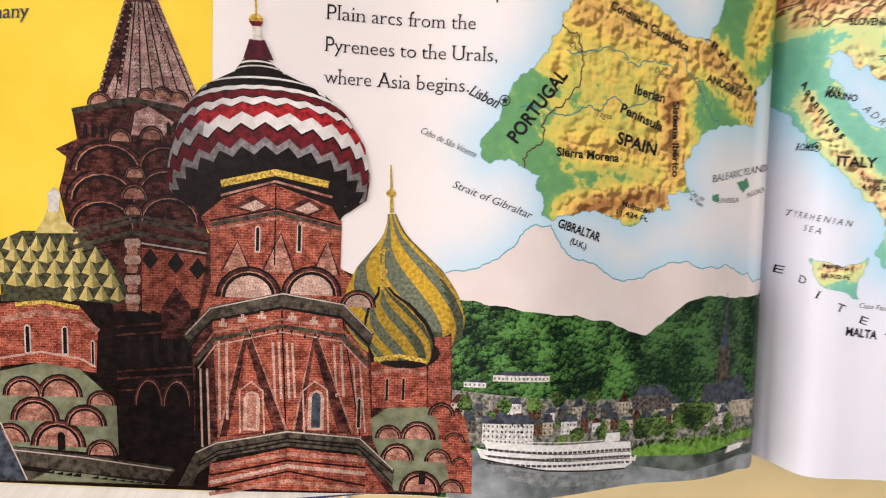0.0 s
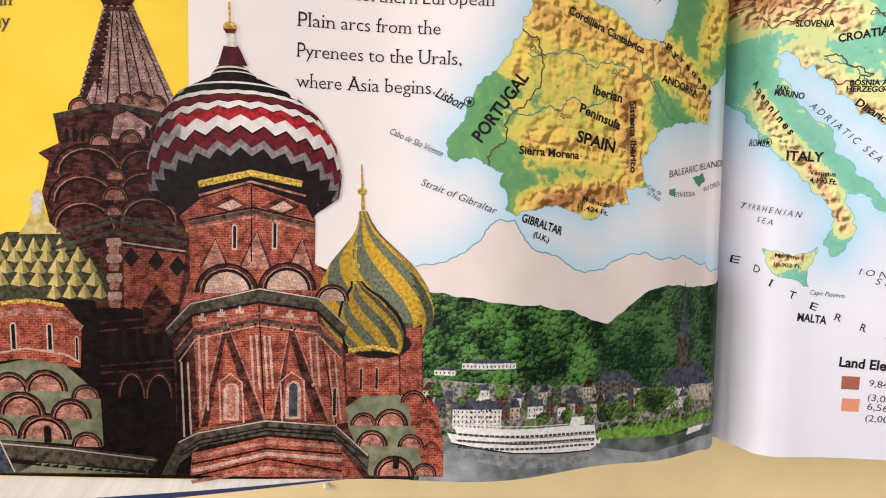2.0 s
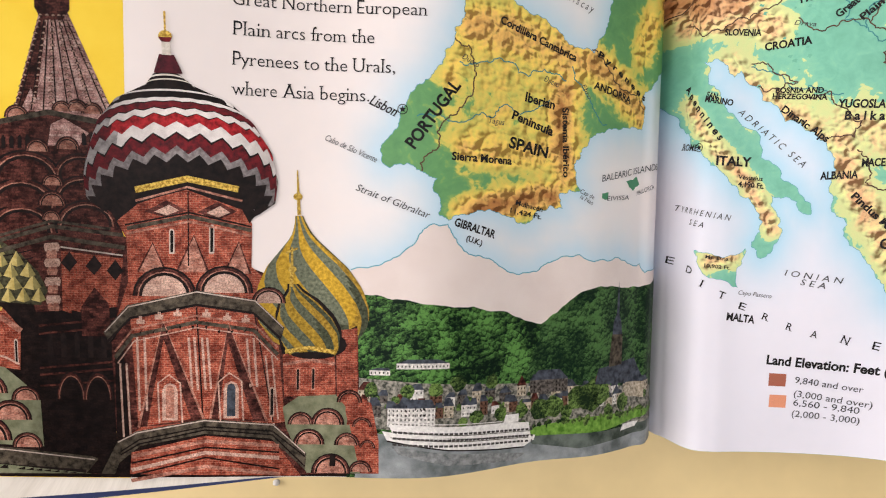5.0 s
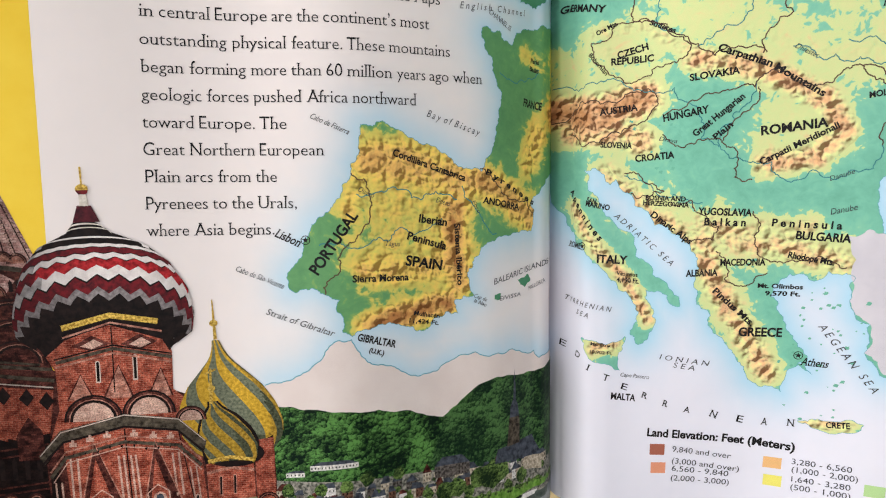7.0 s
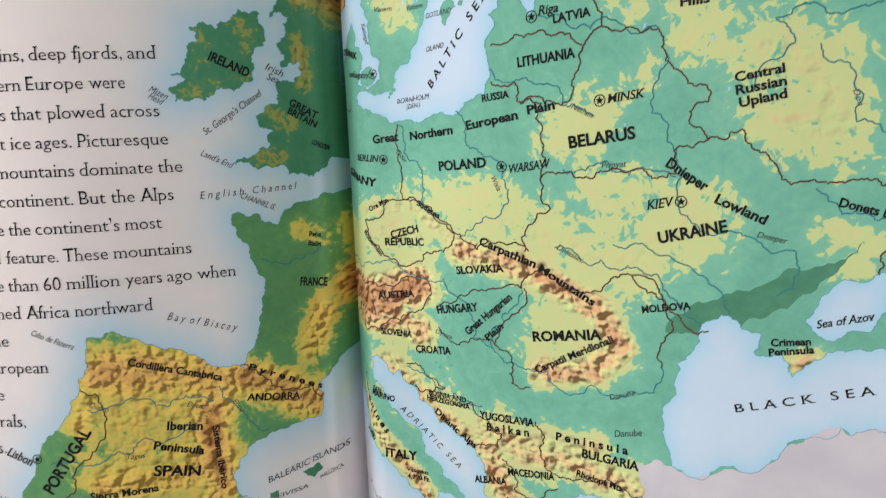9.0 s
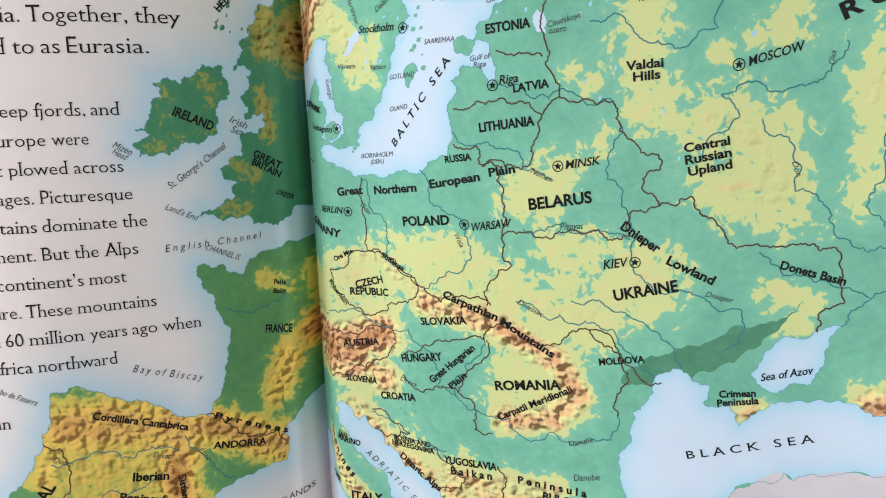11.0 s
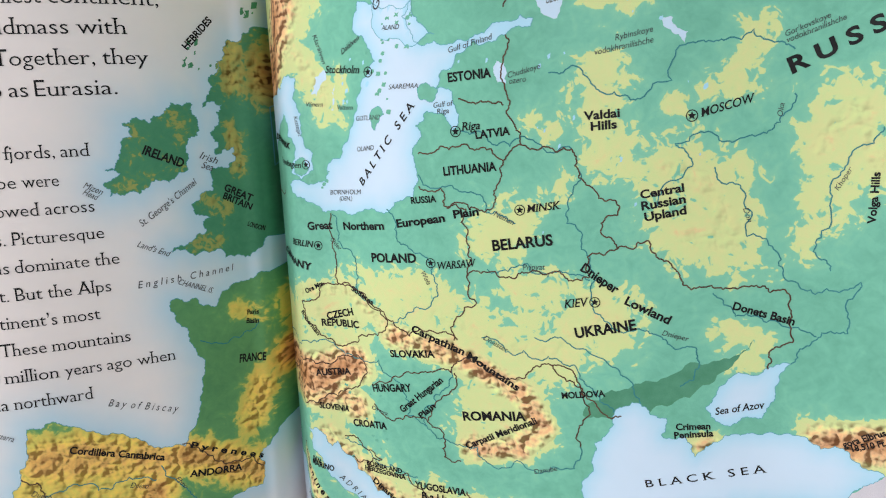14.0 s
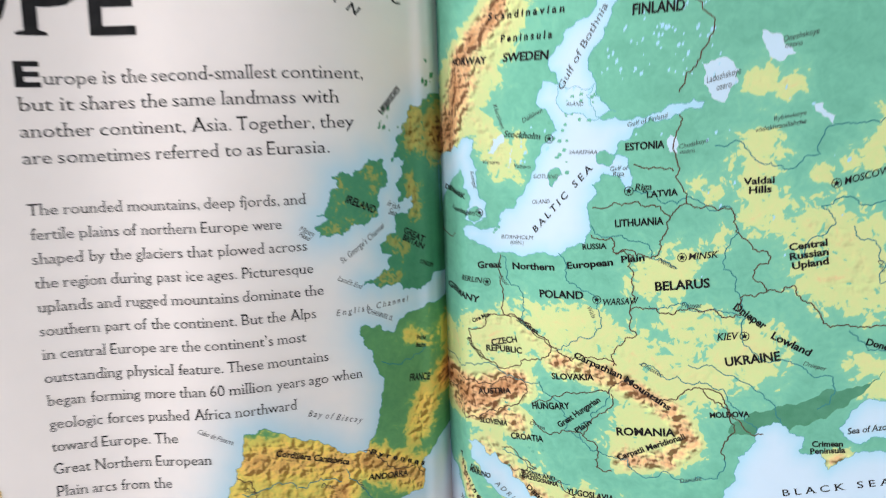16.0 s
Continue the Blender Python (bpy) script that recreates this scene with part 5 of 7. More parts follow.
flat(bm, [(PAGE_L, FOOT), (0, FOOT), (0, HEAD), (PAGE_L, HEAD)])
conform(bm, 0.0, 3.0, [("tint", lambda s, y: 0.8 * coast_left(s, y) * np.clip((s + 112) / 20, 0, 1))])
page_left = part("page", bm, PAPER_LEFT, book, "left page of white coated paper, printed")
sheet("yellow_panel", [(PAGE_L + 0.2, FOOT), (-147.3, FOOT), (-147.3, HEAD), (PAGE_L + 0.2, HEAD)], 1, YELLOW, page_left)
height = [("height", relief)]
sheet("map_land", west, 2, LAND_WEST, page_left, 2.0, height)
sheet("map_land", britain, 2, LAND_ISLES, page_left, 2.0, height)
sheet("map_land", ireland, 2, LAND_ISLES, page_left, 2.0, height)
for k, isle in enumerate((MALLORCA, EIVISSA)):
    sheet("map_island", ragged(isle, 60 + k), 2, LAND_ISLES, page_left, 2.0, height)
rng = random.Random(4)
for cs, cy, reach, many in ((-12, 146, 7, 14), (-20, 150, 4, 9), (-3.5, 165, 4, 7)):
    for _ in range(many):
        x, y, r = cs + rng.uniform(-1, 1) * reach * 0.5, cy + rng.uniform(-1, 1) * reach, rng.uniform(0.3, 1.1)
        sheet("map_island", ragged([(x - r * 0.6, y - r), (x + r * 0.5, y - r * 0.6), (x + r * 0.7, y + r), (x - r * 0.3, y + r * 0.7)], rng.random(), 0.25, 2), 2, LAND_ISLES, page_left, 2.0, height)
sheet("map_desert", africa + [(-0.5, -30), (-95, -30)], 2, SAND, page_left)
ribbon("map_coastline", africa, 0.28, 3, COAST, page_left)
for outline in (west, britain, ireland):
    ribbon("map_coastline", outline + outline[:1], 0.16, 3, COAST, page_left)

# ---- the right page ----
med_coast = ragged(MEDITERRANEAN[:-3], 20, 0.22, 3, False)
coasts_right = [ragged(p, 21 + i, 0.2, 4) for i, p in enumerate((BALTIC, BOTHNIA, KATTEGAT, BLACK_SEA, AZOV))]
bm = bmesh.new()
flat(bm, [(0, FOOT), (PAGE_R, FOOT), (PAGE_R, HEAD), (0, HEAD)])
conform(bm, 0.0, 2.0, height)
page_right = part("page", bm, LAND_EAST, book, "right page of white coated paper, printed with a relief map")
med = [(0.05, 40)] + med_coast + [(PAGE_R - 0.2, -30), (PAGE_R - 0.2, FOOT + 0.05), (0.05, FOOT + 0.05)]
baltic, bothnia, kattegat, black_sea, azov = coasts_right
near_med = nearness([med_coast], 6.0)
sheet("map_sea", med, 1, OPEN_SEA, page_right, 3.0, [("tint", lambda s, y: 0.85 * near_med(s, y))])
for k, outline in enumerate((baltic, bothnia, kattegat, black_sea, azov)):
    f = nearness([outline], 2.2)
    sheet("map_sea", outline, 1.3 + 0.2 * k, SEA, page_right, 3.0, [("tint", lambda s, y, f=f: 0.75 * f(s, y))])
    ribbon("map_coastline", outline + outline[:1], 0.14, 3, COAST, page_right)
ribbon("map_coastline", med_coast, 0.14, 3, COAST, page_right)
sheet("map_grey_land", ragged(TURKEY, 31), 2.6, ASIA, page_right)
for k, lake in enumerate((LADOGA, ONEGA, RYBINSK, CHUDSKOYE, VANERN, VATTERN)):
    sheet("map_lake", ragged(lake, 40 + k, 0.22), 2.2, SEA, page_right, 3.0, [("tint", lambda s, y: np.full(len(s), 0.15))])
for k, isle in enumerate((SICILY, CRETE, ZEALAND, GOTLAND, SAAREMAA)):
    outline = ragged(isle, 50 + k, 0.2)
    sheet("map_island", outline, 2.8, LAND_EAST, page_right, 2.0, height)
    ribbon("map_coastline", outline + outline[:1], 0.14, 3, COAST, page_right)
rng = random.Random(8)
for cs, cy, rs, ry, many in ((84, 0, 9, 16, 34), (80, -20, 10, 10, 14), (22, 117, 5, 3, 9), (50, 150, 5, 4, 14), (44, 139, 3, 8, 14), (33, 52, 8, 14, 14), (63, 12, 2, 8, 6)):
    for _ in range(many):
        x, y, r = cs + rng.uniform(-1, 1) * rs, cy + rng.uniform(-1, 1) * ry, rng.uniform(0.2, 0.7)
        sheet("map_island", ragged([(x - r, y - r * 0.5), (x + r * 0.6, y - r * 0.8), (x + r, y + r * 0.5), (x - r * 0.4, y + r * 0.7)], rng.random(), 0.25, 2), 2.8, LAND_EAST, page_right)
for cs, cy, rs, ry, many in ((70, 165, 15, 9, 70), (38, 139, 5, 7, 8), (85, 145, 25, 12, 10), (110, 120, 30, 20, 10)):
    for _ in range(many):
        x, y, r = cs + rng.uniform(-1, 1) * rs, cy + rng.uniform(-1, 1) * ry, rng.uniform(0.2, 0.75)
        sheet("map_lake", ragged([(x - r * 0.5, y - r), (x + r * 0.4, y - r * 0.6), (x + r * 0.6, y + r), (x - r * 0.3, y + r * 0.6)], rng.random(), 0.3, 2), 2.2, SEA, page_right, 0.0, [("tint", lambda s, y: np.full(len(s), 0.9))])
sheet("map_dark_lowland", ragged([(92, 60), (97, 66), (104, 69), (113, 72), (122, 75), (129, 80), (124, 73), (116, 66), (108, 63), (103, 57), (97, 60)], 77, 0.18), 0.8, STEPPE, page_right)

for page_lines, material, width in ((BORDERS, BORDER, 0.33), (RIVERS, RIVER, 0.29)):
    for k, (name, pts) in enumerate(page_lines.items()):
        owner = page_left if pts[0][0] < 0 else page_right
        ribbon("map_border" if material is BORDER else "map_river", ragged(pts, 100 + k, 0.24, 4, False), width, 3.6 if material is BORDER else 3.3, material, owner)
for s, y in CITIES:
    owner = page_left if s < 0 else page_right
    ring = [(s + 1.15 * math.cos(a * 0.3927), y + 1.15 * math.sin(a * 0.3927)) for a in range(17)]
    ribbon("city_ring", ring, 0.22, 4.2, BLACK, owner)
    sheet("city_star", [(s + (0.95 if a % 2 == 0 else 0.42) * math.sin(a * 0.6283), y + (0.95 if a % 2 == 0 else 0.42) * math.cos(a * 0.6283)) for a in range(10)], 4.2, BLACK, owner)
for (s, y), tone in zip(SWATCHES, ((0.36, 0.12, 0.08), (0.72, 0.30, 0.18), (0.80, 0.47, 0.2), (0.78, 0.72, 0.16))):
    sheet("legend_swatch", [(s - 2.5, y - 1.8), (s + 2.5, y - 1.8), (s + 2.5, y + 1.8), (s - 2.5, y + 1.8)], 4, ink("legend_ink", tone, tuple(c * 1.06 for c in tone), 10), page_right)
for s, y, tone in ((98.6, -47.0, (0.42, 0.62, 0.28)), (98.8, -51.4, (0.12, 0.36, 0.22))):
    sheet("legend_swatch", [(s - 2.5, y - 1.8), (s + 2.5, y - 1.8), (s + 2.5, y + 1.8), (s - 2.5, y + 1.8)], 4, ink("legend_ink", tone, tuple(c * 1.06 for c in tone), 10), page_right)
for owner, side in ((page_left, "left"), (page_right, "right")):
    for body, s0, y0, s1, y1, cap, style in LABELS[side]:
        soft_print = style in ("i", "iw", "b2")
        lettering("map_label", body, s0, y0, s1, y1, cap, style, 4.6, GREY_TEXT if soft_print else BLACK, owner)

# ---- the photographs on the left page ----
sheet("photo_base", [(PAGE_L + 0.2, FOOT + 0.1), (-90, FOOT + 0.1), (-92, -50), (PAGE_L + 0.2, -52)], 2, NIGHT, page_left)

def photo(name, material, tier, pts):
    return sheet("photo_" + name, pts, tier + 1, material, page_left)


def arch(s, y, r, face, tier, tall=1.0):
    """A rounded gable: shaded ring, pale moulding and wall inside."""
    for k, (q, material) in enumerate(((1.0, SHADE), (0.93, DARK_BRICK), (0.84, ROSE_BRICK), (0.80, SHADE), (0.70, face))):
        pts = [(s + r * q * math.cos(a * math.pi / 10), y + r * q * tall * math.sin(a * math.pi / 10)) for a in range(11)]
        sheet("photo_arch", pts, tier + 1 + k * 0.18, material, page_left)


def slit_window(s, y, w, h, surround, inside, tier):
    for k, (q, material) in enumerate(((1.0, surround), (0.55, inside))):
        a, b = w * q / 2, h * (0.5 if k == 0 else 0.44)
        pts = [(s - a, y - b), (s + a, y - b), (s + a, y + b - a), (s + a * 0.7, y + b - a * 0.3), (s, y + b), (s - a * 0.7, y + b - a * 0.3), (s - a, y + b - a)]
        sheet("photo_window", pts, tier + 1 + k * 0.3, material, page_left)


def facet(pts):
    """A small pyramid of a studded dome: a lit face, a side face and a dark one under them."""
    left, top, right = pts[:3]
    low = (top[0] + 0.1, left[1] - 0.5)
    photo("facet", FACET, 7, [left, top, low])
    photo("facet", FACET_SIDE, 7.2, [top, right, low])


def trim_band(material, width, tier, pts):
    return ribbon("photo_moulding", pts, width, tier + 1, material, page_left)


photo("spire", SPIRE_BRICK, 3, [(-164.8, 44.9), (-158.9, 45.1), (-149.9, 23.9), (-151, 22), (-171.7, 20.8), (-170.8, 24.1)])
photo("spire_collar", DARK_BRICK, 4, [(-165.8, 48.8), (-158.5, 49.1), (-158.5, 45.8), (-160, 43.5), (-164.4, 43.3), (-165.8, 45.9)])
photo("spire_shaft", DARK_BRICK, 3, [(-165.3, 48.3), (-159, 48.5), (-159.4, 56.8), (-163.9, 56.6)])
photo("tower_body", DARK_BRICK, 4, [(-176.1, 20.4), (-163.8, 23.4), (-150.4, 21.5), (-151.7, 12.7), (-155.7, 5.6), (-152.1, -2.5), (-147, -4.7), (-149.9, -27.8), (-151.2, -61), (-169, -61), (-167.7, -23), (-171.1, -12.2), (-177.4, -5.2), (-179.2, 3.8), (-178.2, 7.3), (-177.5, 10.6), (-179.7, 12.2), (-175.2, 14.5)])
photo("gable", SPIRE_BRICK, 5, [(-163.2, 20.6), (-160.4, 22), (-155.1, 18.9), (-156.2, 17.6), (-157.3, 15.8), (-164, 15.8)])
photo("gable", SPIRE_BRICK, 5, [(-169.6, 23.1), (-167.2, 28.3), (-164.7, 23.4)])
photo("gable", SPIRE_BRICK, 5, [(-161.1, 23.6), (-158.9, 28.8), (-156.2, 24)])
arch(-169, 7.9, 8.05, DARK_BRICK, 5, 0.85)
arch(-157.1, 9.2, 6.10, DARK_BRICK, 5, 0.85)
arch(-170.1, 1.7, 8.05, DARK_BRICK, 5, 0.85)
arch(-156.7, 3.7, 6.71, DARK_BRICK, 5, 0.85)
arch(-170.2, -4, 7.81, DARK_BRICK, 5, 0.85)
arch(-156, -2.2, 7.08, DARK_BRICK, 5, 0.85)
arch(-163.3, 6.9, 2.44, ROSE_BRICK, 6, 1.1)
arch(-163.5, 2.3, 3.17, ROSE_BRICK, 6, 1.1)
arch(-163.8, -1, 2.20, ROSE_BRICK, 6, 1.1)
arch(-166.3, 14.4, 2.68, ROSE_BRICK, 6, 1.1)
arch(-159.8, 15.1, 2.68, ROSE_BRICK, 6, 1.1)
arch(-170.4, 21.7, 2.68, ROSE_BRICK, 6, 1.1)
arch(-160.8, 23.5, 2.20, ROSE_BRICK, 6, 1.1)
arch(-157.5, 23.7, 2.44, ROSE_BRICK, 6, 1.1)
arch(-154.3, 23.2, 2.44, ROSE_BRICK, 6, 1.1)
trim_band(DUSK_STONE, 1.2, 8, [(-176.1, 20.2), (-163.8, 23.2), (-150.7, 21.1)])
trim_band(DUSK_STONE, 0.9, 8, [(-176.8, -6.3), (-163.8, -2.4), (-148.1, -4.1)])
trim_band(DUSK_STONE, 0.6, 8, [(-176.5, -5.1), (-163.8, -1.2), (-150.8, -2.7)])
trim_band(STONE, 0.35, 8, [(-162, -7.1), (-148.2, -8.8)])
trim_band(DUSK_STONE, 1.0, 8, [(-177.7, -8.9), (-163.8, -4.8), (-147.8, -7)])
photo("red_wall", BRICK, 5, [(-161.9, -8), (-148.2, -9.5), (-149.7, -20.8), (-162, -22.9)])
photo("diamond", SHADE, 6, [(-162.1, -10.7), (-160.1, -8.1), (-158.4, -10.5), (-160.2, -12.8)])
photo("diamond", SHADE, 6, [(-156.6, -11.4), (-154.6, -8.8), (-152.9, -11.2), (-154.7, -13.5)])
photo("diamond", SHADE, 6, [(-151.9, -12.4), (-149.9, -9.8), (-148.2, -12.3), (-150, -14.7)])
photo("baluster", PALE_BRICK, 6, [(-165.7, -7.3), (-165.5, -6.3), (-162.5, -6.1), (-162.1, -7.1), (-162.5, -8.1), (-165.4, -8.2)])
photo("baluster", ROSE_BRICK, 6, [(-165.2, -8.9), (-164.9, -7.9), (-163, -7.8), (-162.8, -8.8), (-163, -9.7), (-165, -9.9)])
photo("baluster", PALE_BRICK, 6, [(-165.8, -10.9), (-165.5, -9.9), (-162.5, -9.7), (-162.1, -10.7), (-162.5, -11.7), (-165.4, -11.8)])
photo("baluster", ROSE_BRICK, 6, [(-165.2, -12.8), (-164.9, -11.8), (-163, -11.7), (-162.8, -12.7), (-163.1, -13.6), (-165, -13.7)])
photo("baluster", PALE_BRICK, 6, [(-165.9, -15.2), (-165.5, -14.2), (-162.5, -14.1), (-162.1, -15.1), (-162.5, -16.1), (-165.4, -16.3)])
photo("baluster", ROSE_BRICK, 6, [(-165.2, -17), (-164.9, -16), (-163, -15.9), (-162.8, -16.9), (-163.1, -17.9), (-165, -17.9)])
photo("baluster", PALE_BRICK, 6, [(-165.7, -19.4), (-165.4, -18.4), (-162.6, -18.3), (-162.3, -19.3), (-162.6, -20.3), (-165.4, -20.4)])
photo("baluster", ROSE_BRICK, 6, [(-165.4, -21.1), (-165.1, -20.1), (-162.9, -20), (-162.7, -21), (-162.9, -22), (-165, -22)])
photo("shadowed_wall", NIGHT, 5, [(-167.8, -22.3), (-149.8, -20.8), (-150.6, -61), (-168.8, -60.7)])
arch(-160.6, -42.9, 3.42, NIGHT, 6, 2.0)
arch(-154.4, -43, 3.42, NIGHT, 6, 2.0)
photo("porch", DARK_BRICK, 6, [(-157.8, -20.9), (-154.7, -16.3), (-151.6, -20.1), (-151.1, -27.8), (-157.8, -27.8)])
photo("recess", NIGHT, 3.5, [(-174.2, -19.5), (-164.5, -19.2), (-167.4, -60.7), (-195, -61.1), (-192.7, -28), (-174.2, -28)])
photo("recess", DARK_BRICK, 3, [(-119.5, -11), (-116, -12.4), (-110.7, -21.9), (-93.1, -26), (-92.3, -43), (-87.2, -60.9), (-112.6, -61.6), (-113, -29.6)])
photo("recess", DARK_BRICK, 3, [(-157, 5.4), (-149.5, 0.7), (-145.4, -12.3), (-150.4, -32.9), (-169.4, -32.9), (-169.3, -7.3)])
trim_band(SHADE, 0.28, 6, [(-164.5, 43.3), (-170, 23.4)])
trim_band(SHADE, 0.28, 6, [(-163.8, 43.4), (-167.3, 23.4)])
trim_band(SHADE, 0.28, 6, [(-163, 43.4), (-164.7, 23.6)])
trim_band(SHADE, 0.28, 6, [(-162.3, 43.4), (-162, 23.8)])
trim_band(SHADE, 0.28, 6, [(-161.6, 43.5), (-159.4, 23.9)])
trim_band(SHADE, 0.28, 6, [(-160.8, 43.5), (-156.7, 24.1)])
trim_band(SHADE, 0.28, 6, [(-160, 43.5), (-154, 24.2)])
trim_band(SHADE, 0.28, 6, [(-159.2, 43.6), (-151.3, 24.3)])
photo("spire_side", DARK_BRICK, 4.5, [(-164.8, 43.7), (-163.3, 43.6), (-166.7, 21.5), (-171.6, 21.2), (-170.6, 24.4)])
arch(-164.6, 44.2, 0.51, PALE_BRICK, 6.5, 1.0)
arch(-163.2, 44.2, 0.51, PALE_BRICK, 6.5, 1.0)
arch(-161.9, 44.2, 0.51, PALE_BRICK, 6.5, 1.0)
arch(-160.7, 44.3, 0.51, PALE_BRICK, 6.5, 1.0)
arch(-159.6, 44.3, 0.51, PALE_BRICK, 6.5, 1.0)
arch(-159.1, 44.3, 0.51, PALE_BRICK, 6.5, 1.0)
arch(-164.9, 42.8, 0.51, PALE_BRICK, 6.5, 1.0)
arch(-163.4, 42.9, 0.51, PALE_BRICK, 6.5, 1.0)
arch(-162.1, 42.9, 0.51, PALE_BRICK, 6.5, 1.0)
arch(-160.6, 43, 0.51, PALE_BRICK, 6.5, 1.0)
arch(-159.3, 43, 0.51, PALE_BRICK, 6.5, 1.0)
arch(-158.6, 43, 0.51, PALE_BRICK, 6.5, 1.0)
arch(-165.3, 41.5, 0.51, PALE_BRICK, 6.5, 1.0)
arch(-163.7, 41.6, 0.51, PALE_BRICK, 6.5, 1.0)
arch(-162.1, 41.6, 0.51, PALE_BRICK, 6.5, 1.0)
arch(-160.4, 41.7, 0.51, PALE_BRICK, 6.5, 1.0)
arch(-159.1, 41.7, 0.51, PALE_BRICK, 6.5, 1.0)
arch(-158.1, 41.8, 0.51, PALE_BRICK, 6.5, 1.0)
arch(-165.7, 40.2, 0.51, PALE_BRICK, 6.5, 1.0)
arch(-164, 40.3, 0.51, PALE_BRICK, 6.5, 1.0)
arch(-162.2, 40.3, 0.51, PALE_BRICK, 6.5, 1.0)
arch(-160.4, 40.4, 0.51, PALE_BRICK, 6.5, 1.0)
arch(-158.8, 40.5, 0.51, PALE_BRICK, 6.5, 1.0)
arch(-157.6, 40.5, 0.51, PALE_BRICK, 6.5, 1.0)
arch(-166, 38.9, 0.51, PALE_BRICK, 6.5, 1.0)
arch(-164.2, 39, 0.51, PALE_BRICK, 6.5, 1.0)
arch(-162.3, 39, 0.51, PALE_BRICK, 6.5, 1.0)
arch(-160.2, 39.1, 0.51, PALE_BRICK, 6.5, 1.0)
arch(-158.4, 39.2, 0.51, PALE_BRICK, 6.5, 1.0)
arch(-157.2, 39.2, 0.51, PALE_BRICK, 6.5, 1.0)
arch(-166.4, 37.6, 0.51, PALE_BRICK, 6.5, 1.0)
arch(-164.4, 37.6, 0.51, PALE_BRICK, 6.5, 1.0)
arch(-162.3, 37.7, 0.51, PALE_BRICK, 6.5, 1.0)
arch(-160.1, 37.8, 0.51, PALE_BRICK, 6.5, 1.0)
arch(-158.2, 37.9, 0.51, PALE_BRICK, 6.5, 1.0)
arch(-156.7, 38, 0.51, PALE_BRICK, 6.5, 1.0)
arch(-166.8, 36.3, 0.51, PALE_BRICK, 6.5, 1.0)
arch(-164.7, 36.4, 0.51, PALE_BRICK, 6.5, 1.0)
arch(-162.5, 36.5, 0.51, PALE_BRICK, 6.5, 1.0)
arch(-160, 36.6, 0.51, PALE_BRICK, 6.5, 1.0)
arch(-157.9, 36.7, 0.51, PALE_BRICK, 6.5, 1.0)
arch(-156.1, 36.7, 0.51, PALE_BRICK, 6.5, 1.0)
arch(-167.2, 34.9, 0.51, PALE_BRICK, 6.5, 1.0)
arch(-164.9, 35, 0.51, PALE_BRICK, 6.5, 1.0)
arch(-162.5, 35.1, 0.51, PALE_BRICK, 6.5, 1.0)
arch(-159.9, 35.2, 0.51, PALE_BRICK, 6.5, 1.0)
arch(-157.5, 35.3, 0.51, PALE_BRICK, 6.5, 1.0)
arch(-155.6, 35.4, 0.51, PALE_BRICK, 6.5, 1.0)
arch(-167.6, 33.7, 0.51, PALE_BRICK, 6.5, 1.0)
arch(-165.1, 33.8, 0.51, PALE_BRICK, 6.5, 1.0)
arch(-162.6, 33.9, 0.51, PALE_BRICK, 6.5, 1.0)
arch(-159.8, 34, 0.51, PALE_BRICK, 6.5, 1.0)
arch(-157.2, 34.1, 0.51, PALE_BRICK, 6.5, 1.0)
arch(-155, 34.1, 0.51, PALE_BRICK, 6.5, 1.0)
arch(-168, 32.4, 0.51, PALE_BRICK, 6.5, 1.0)
arch(-165.3, 32.5, 0.51, PALE_BRICK, 6.5, 1.0)
arch(-162.6, 32.6, 0.51, PALE_BRICK, 6.5, 1.0)
arch(-159.6, 32.7, 0.51, PALE_BRICK, 6.5, 1.0)
arch(-156.9, 32.8, 0.51, PALE_BRICK, 6.5, 1.0)
arch(-154.5, 32.9, 0.51, PALE_BRICK, 6.5, 1.0)
arch(-168.3, 31, 0.51, PALE_BRICK, 6.5, 1.0)
arch(-165.5, 31.1, 0.51, PALE_BRICK, 6.5, 1.0)
arch(-162.8, 31.3, 0.51, PALE_BRICK, 6.5, 1.0)
arch(-159.4, 31.4, 0.51, PALE_BRICK, 6.5, 1.0)
arch(-156.6, 31.5, 0.51, PALE_BRICK, 6.5, 1.0)
arch(-153.9, 31.7, 0.51, PALE_BRICK, 6.5, 1.0)
arch(-168.7, 29.8, 0.51, PALE_BRICK, 6.5, 1.0)
arch(-165.7, 29.9, 0.51, PALE_BRICK, 6.5, 1.0)
arch(-162.8, 30.1, 0.51, PALE_BRICK, 6.5, 1.0)
arch(-159.4, 30.2, 0.51, PALE_BRICK, 6.5, 1.0)
arch(-156.2, 30.3, 0.51, PALE_BRICK, 6.5, 1.0)
arch(-153.4, 30.5, 0.51, PALE_BRICK, 6.5, 1.0)
arch(-169.2, 28.5, 0.51, PALE_BRICK, 6.5, 1.0)
arch(-166, 28.6, 0.51, PALE_BRICK, 6.5, 1.0)
arch(-162.9, 28.7, 0.51, PALE_BRICK, 6.5, 1.0)
arch(-159.2, 28.9, 0.51, PALE_BRICK, 6.5, 1.0)
arch(-155.8, 29.1, 0.51, PALE_BRICK, 6.5, 1.0)
arch(-152.9, 29.2, 0.51, PALE_BRICK, 6.5, 1.0)
arch(-169.5, 27.1, 0.51, PALE_BRICK, 6.5, 1.0)
arch(-166.2, 27.3, 0.51, PALE_BRICK, 6.5, 1.0)
arch(-162.9, 27.4, 0.51, PALE_BRICK, 6.5, 1.0)
arch(-159, 27.6, 0.51, PALE_BRICK, 6.5, 1.0)
arch(-155.5, 27.8, 0.51, PALE_BRICK, 6.5, 1.0)
arch(-152.3, 28, 0.51, PALE_BRICK, 6.5, 1.0)
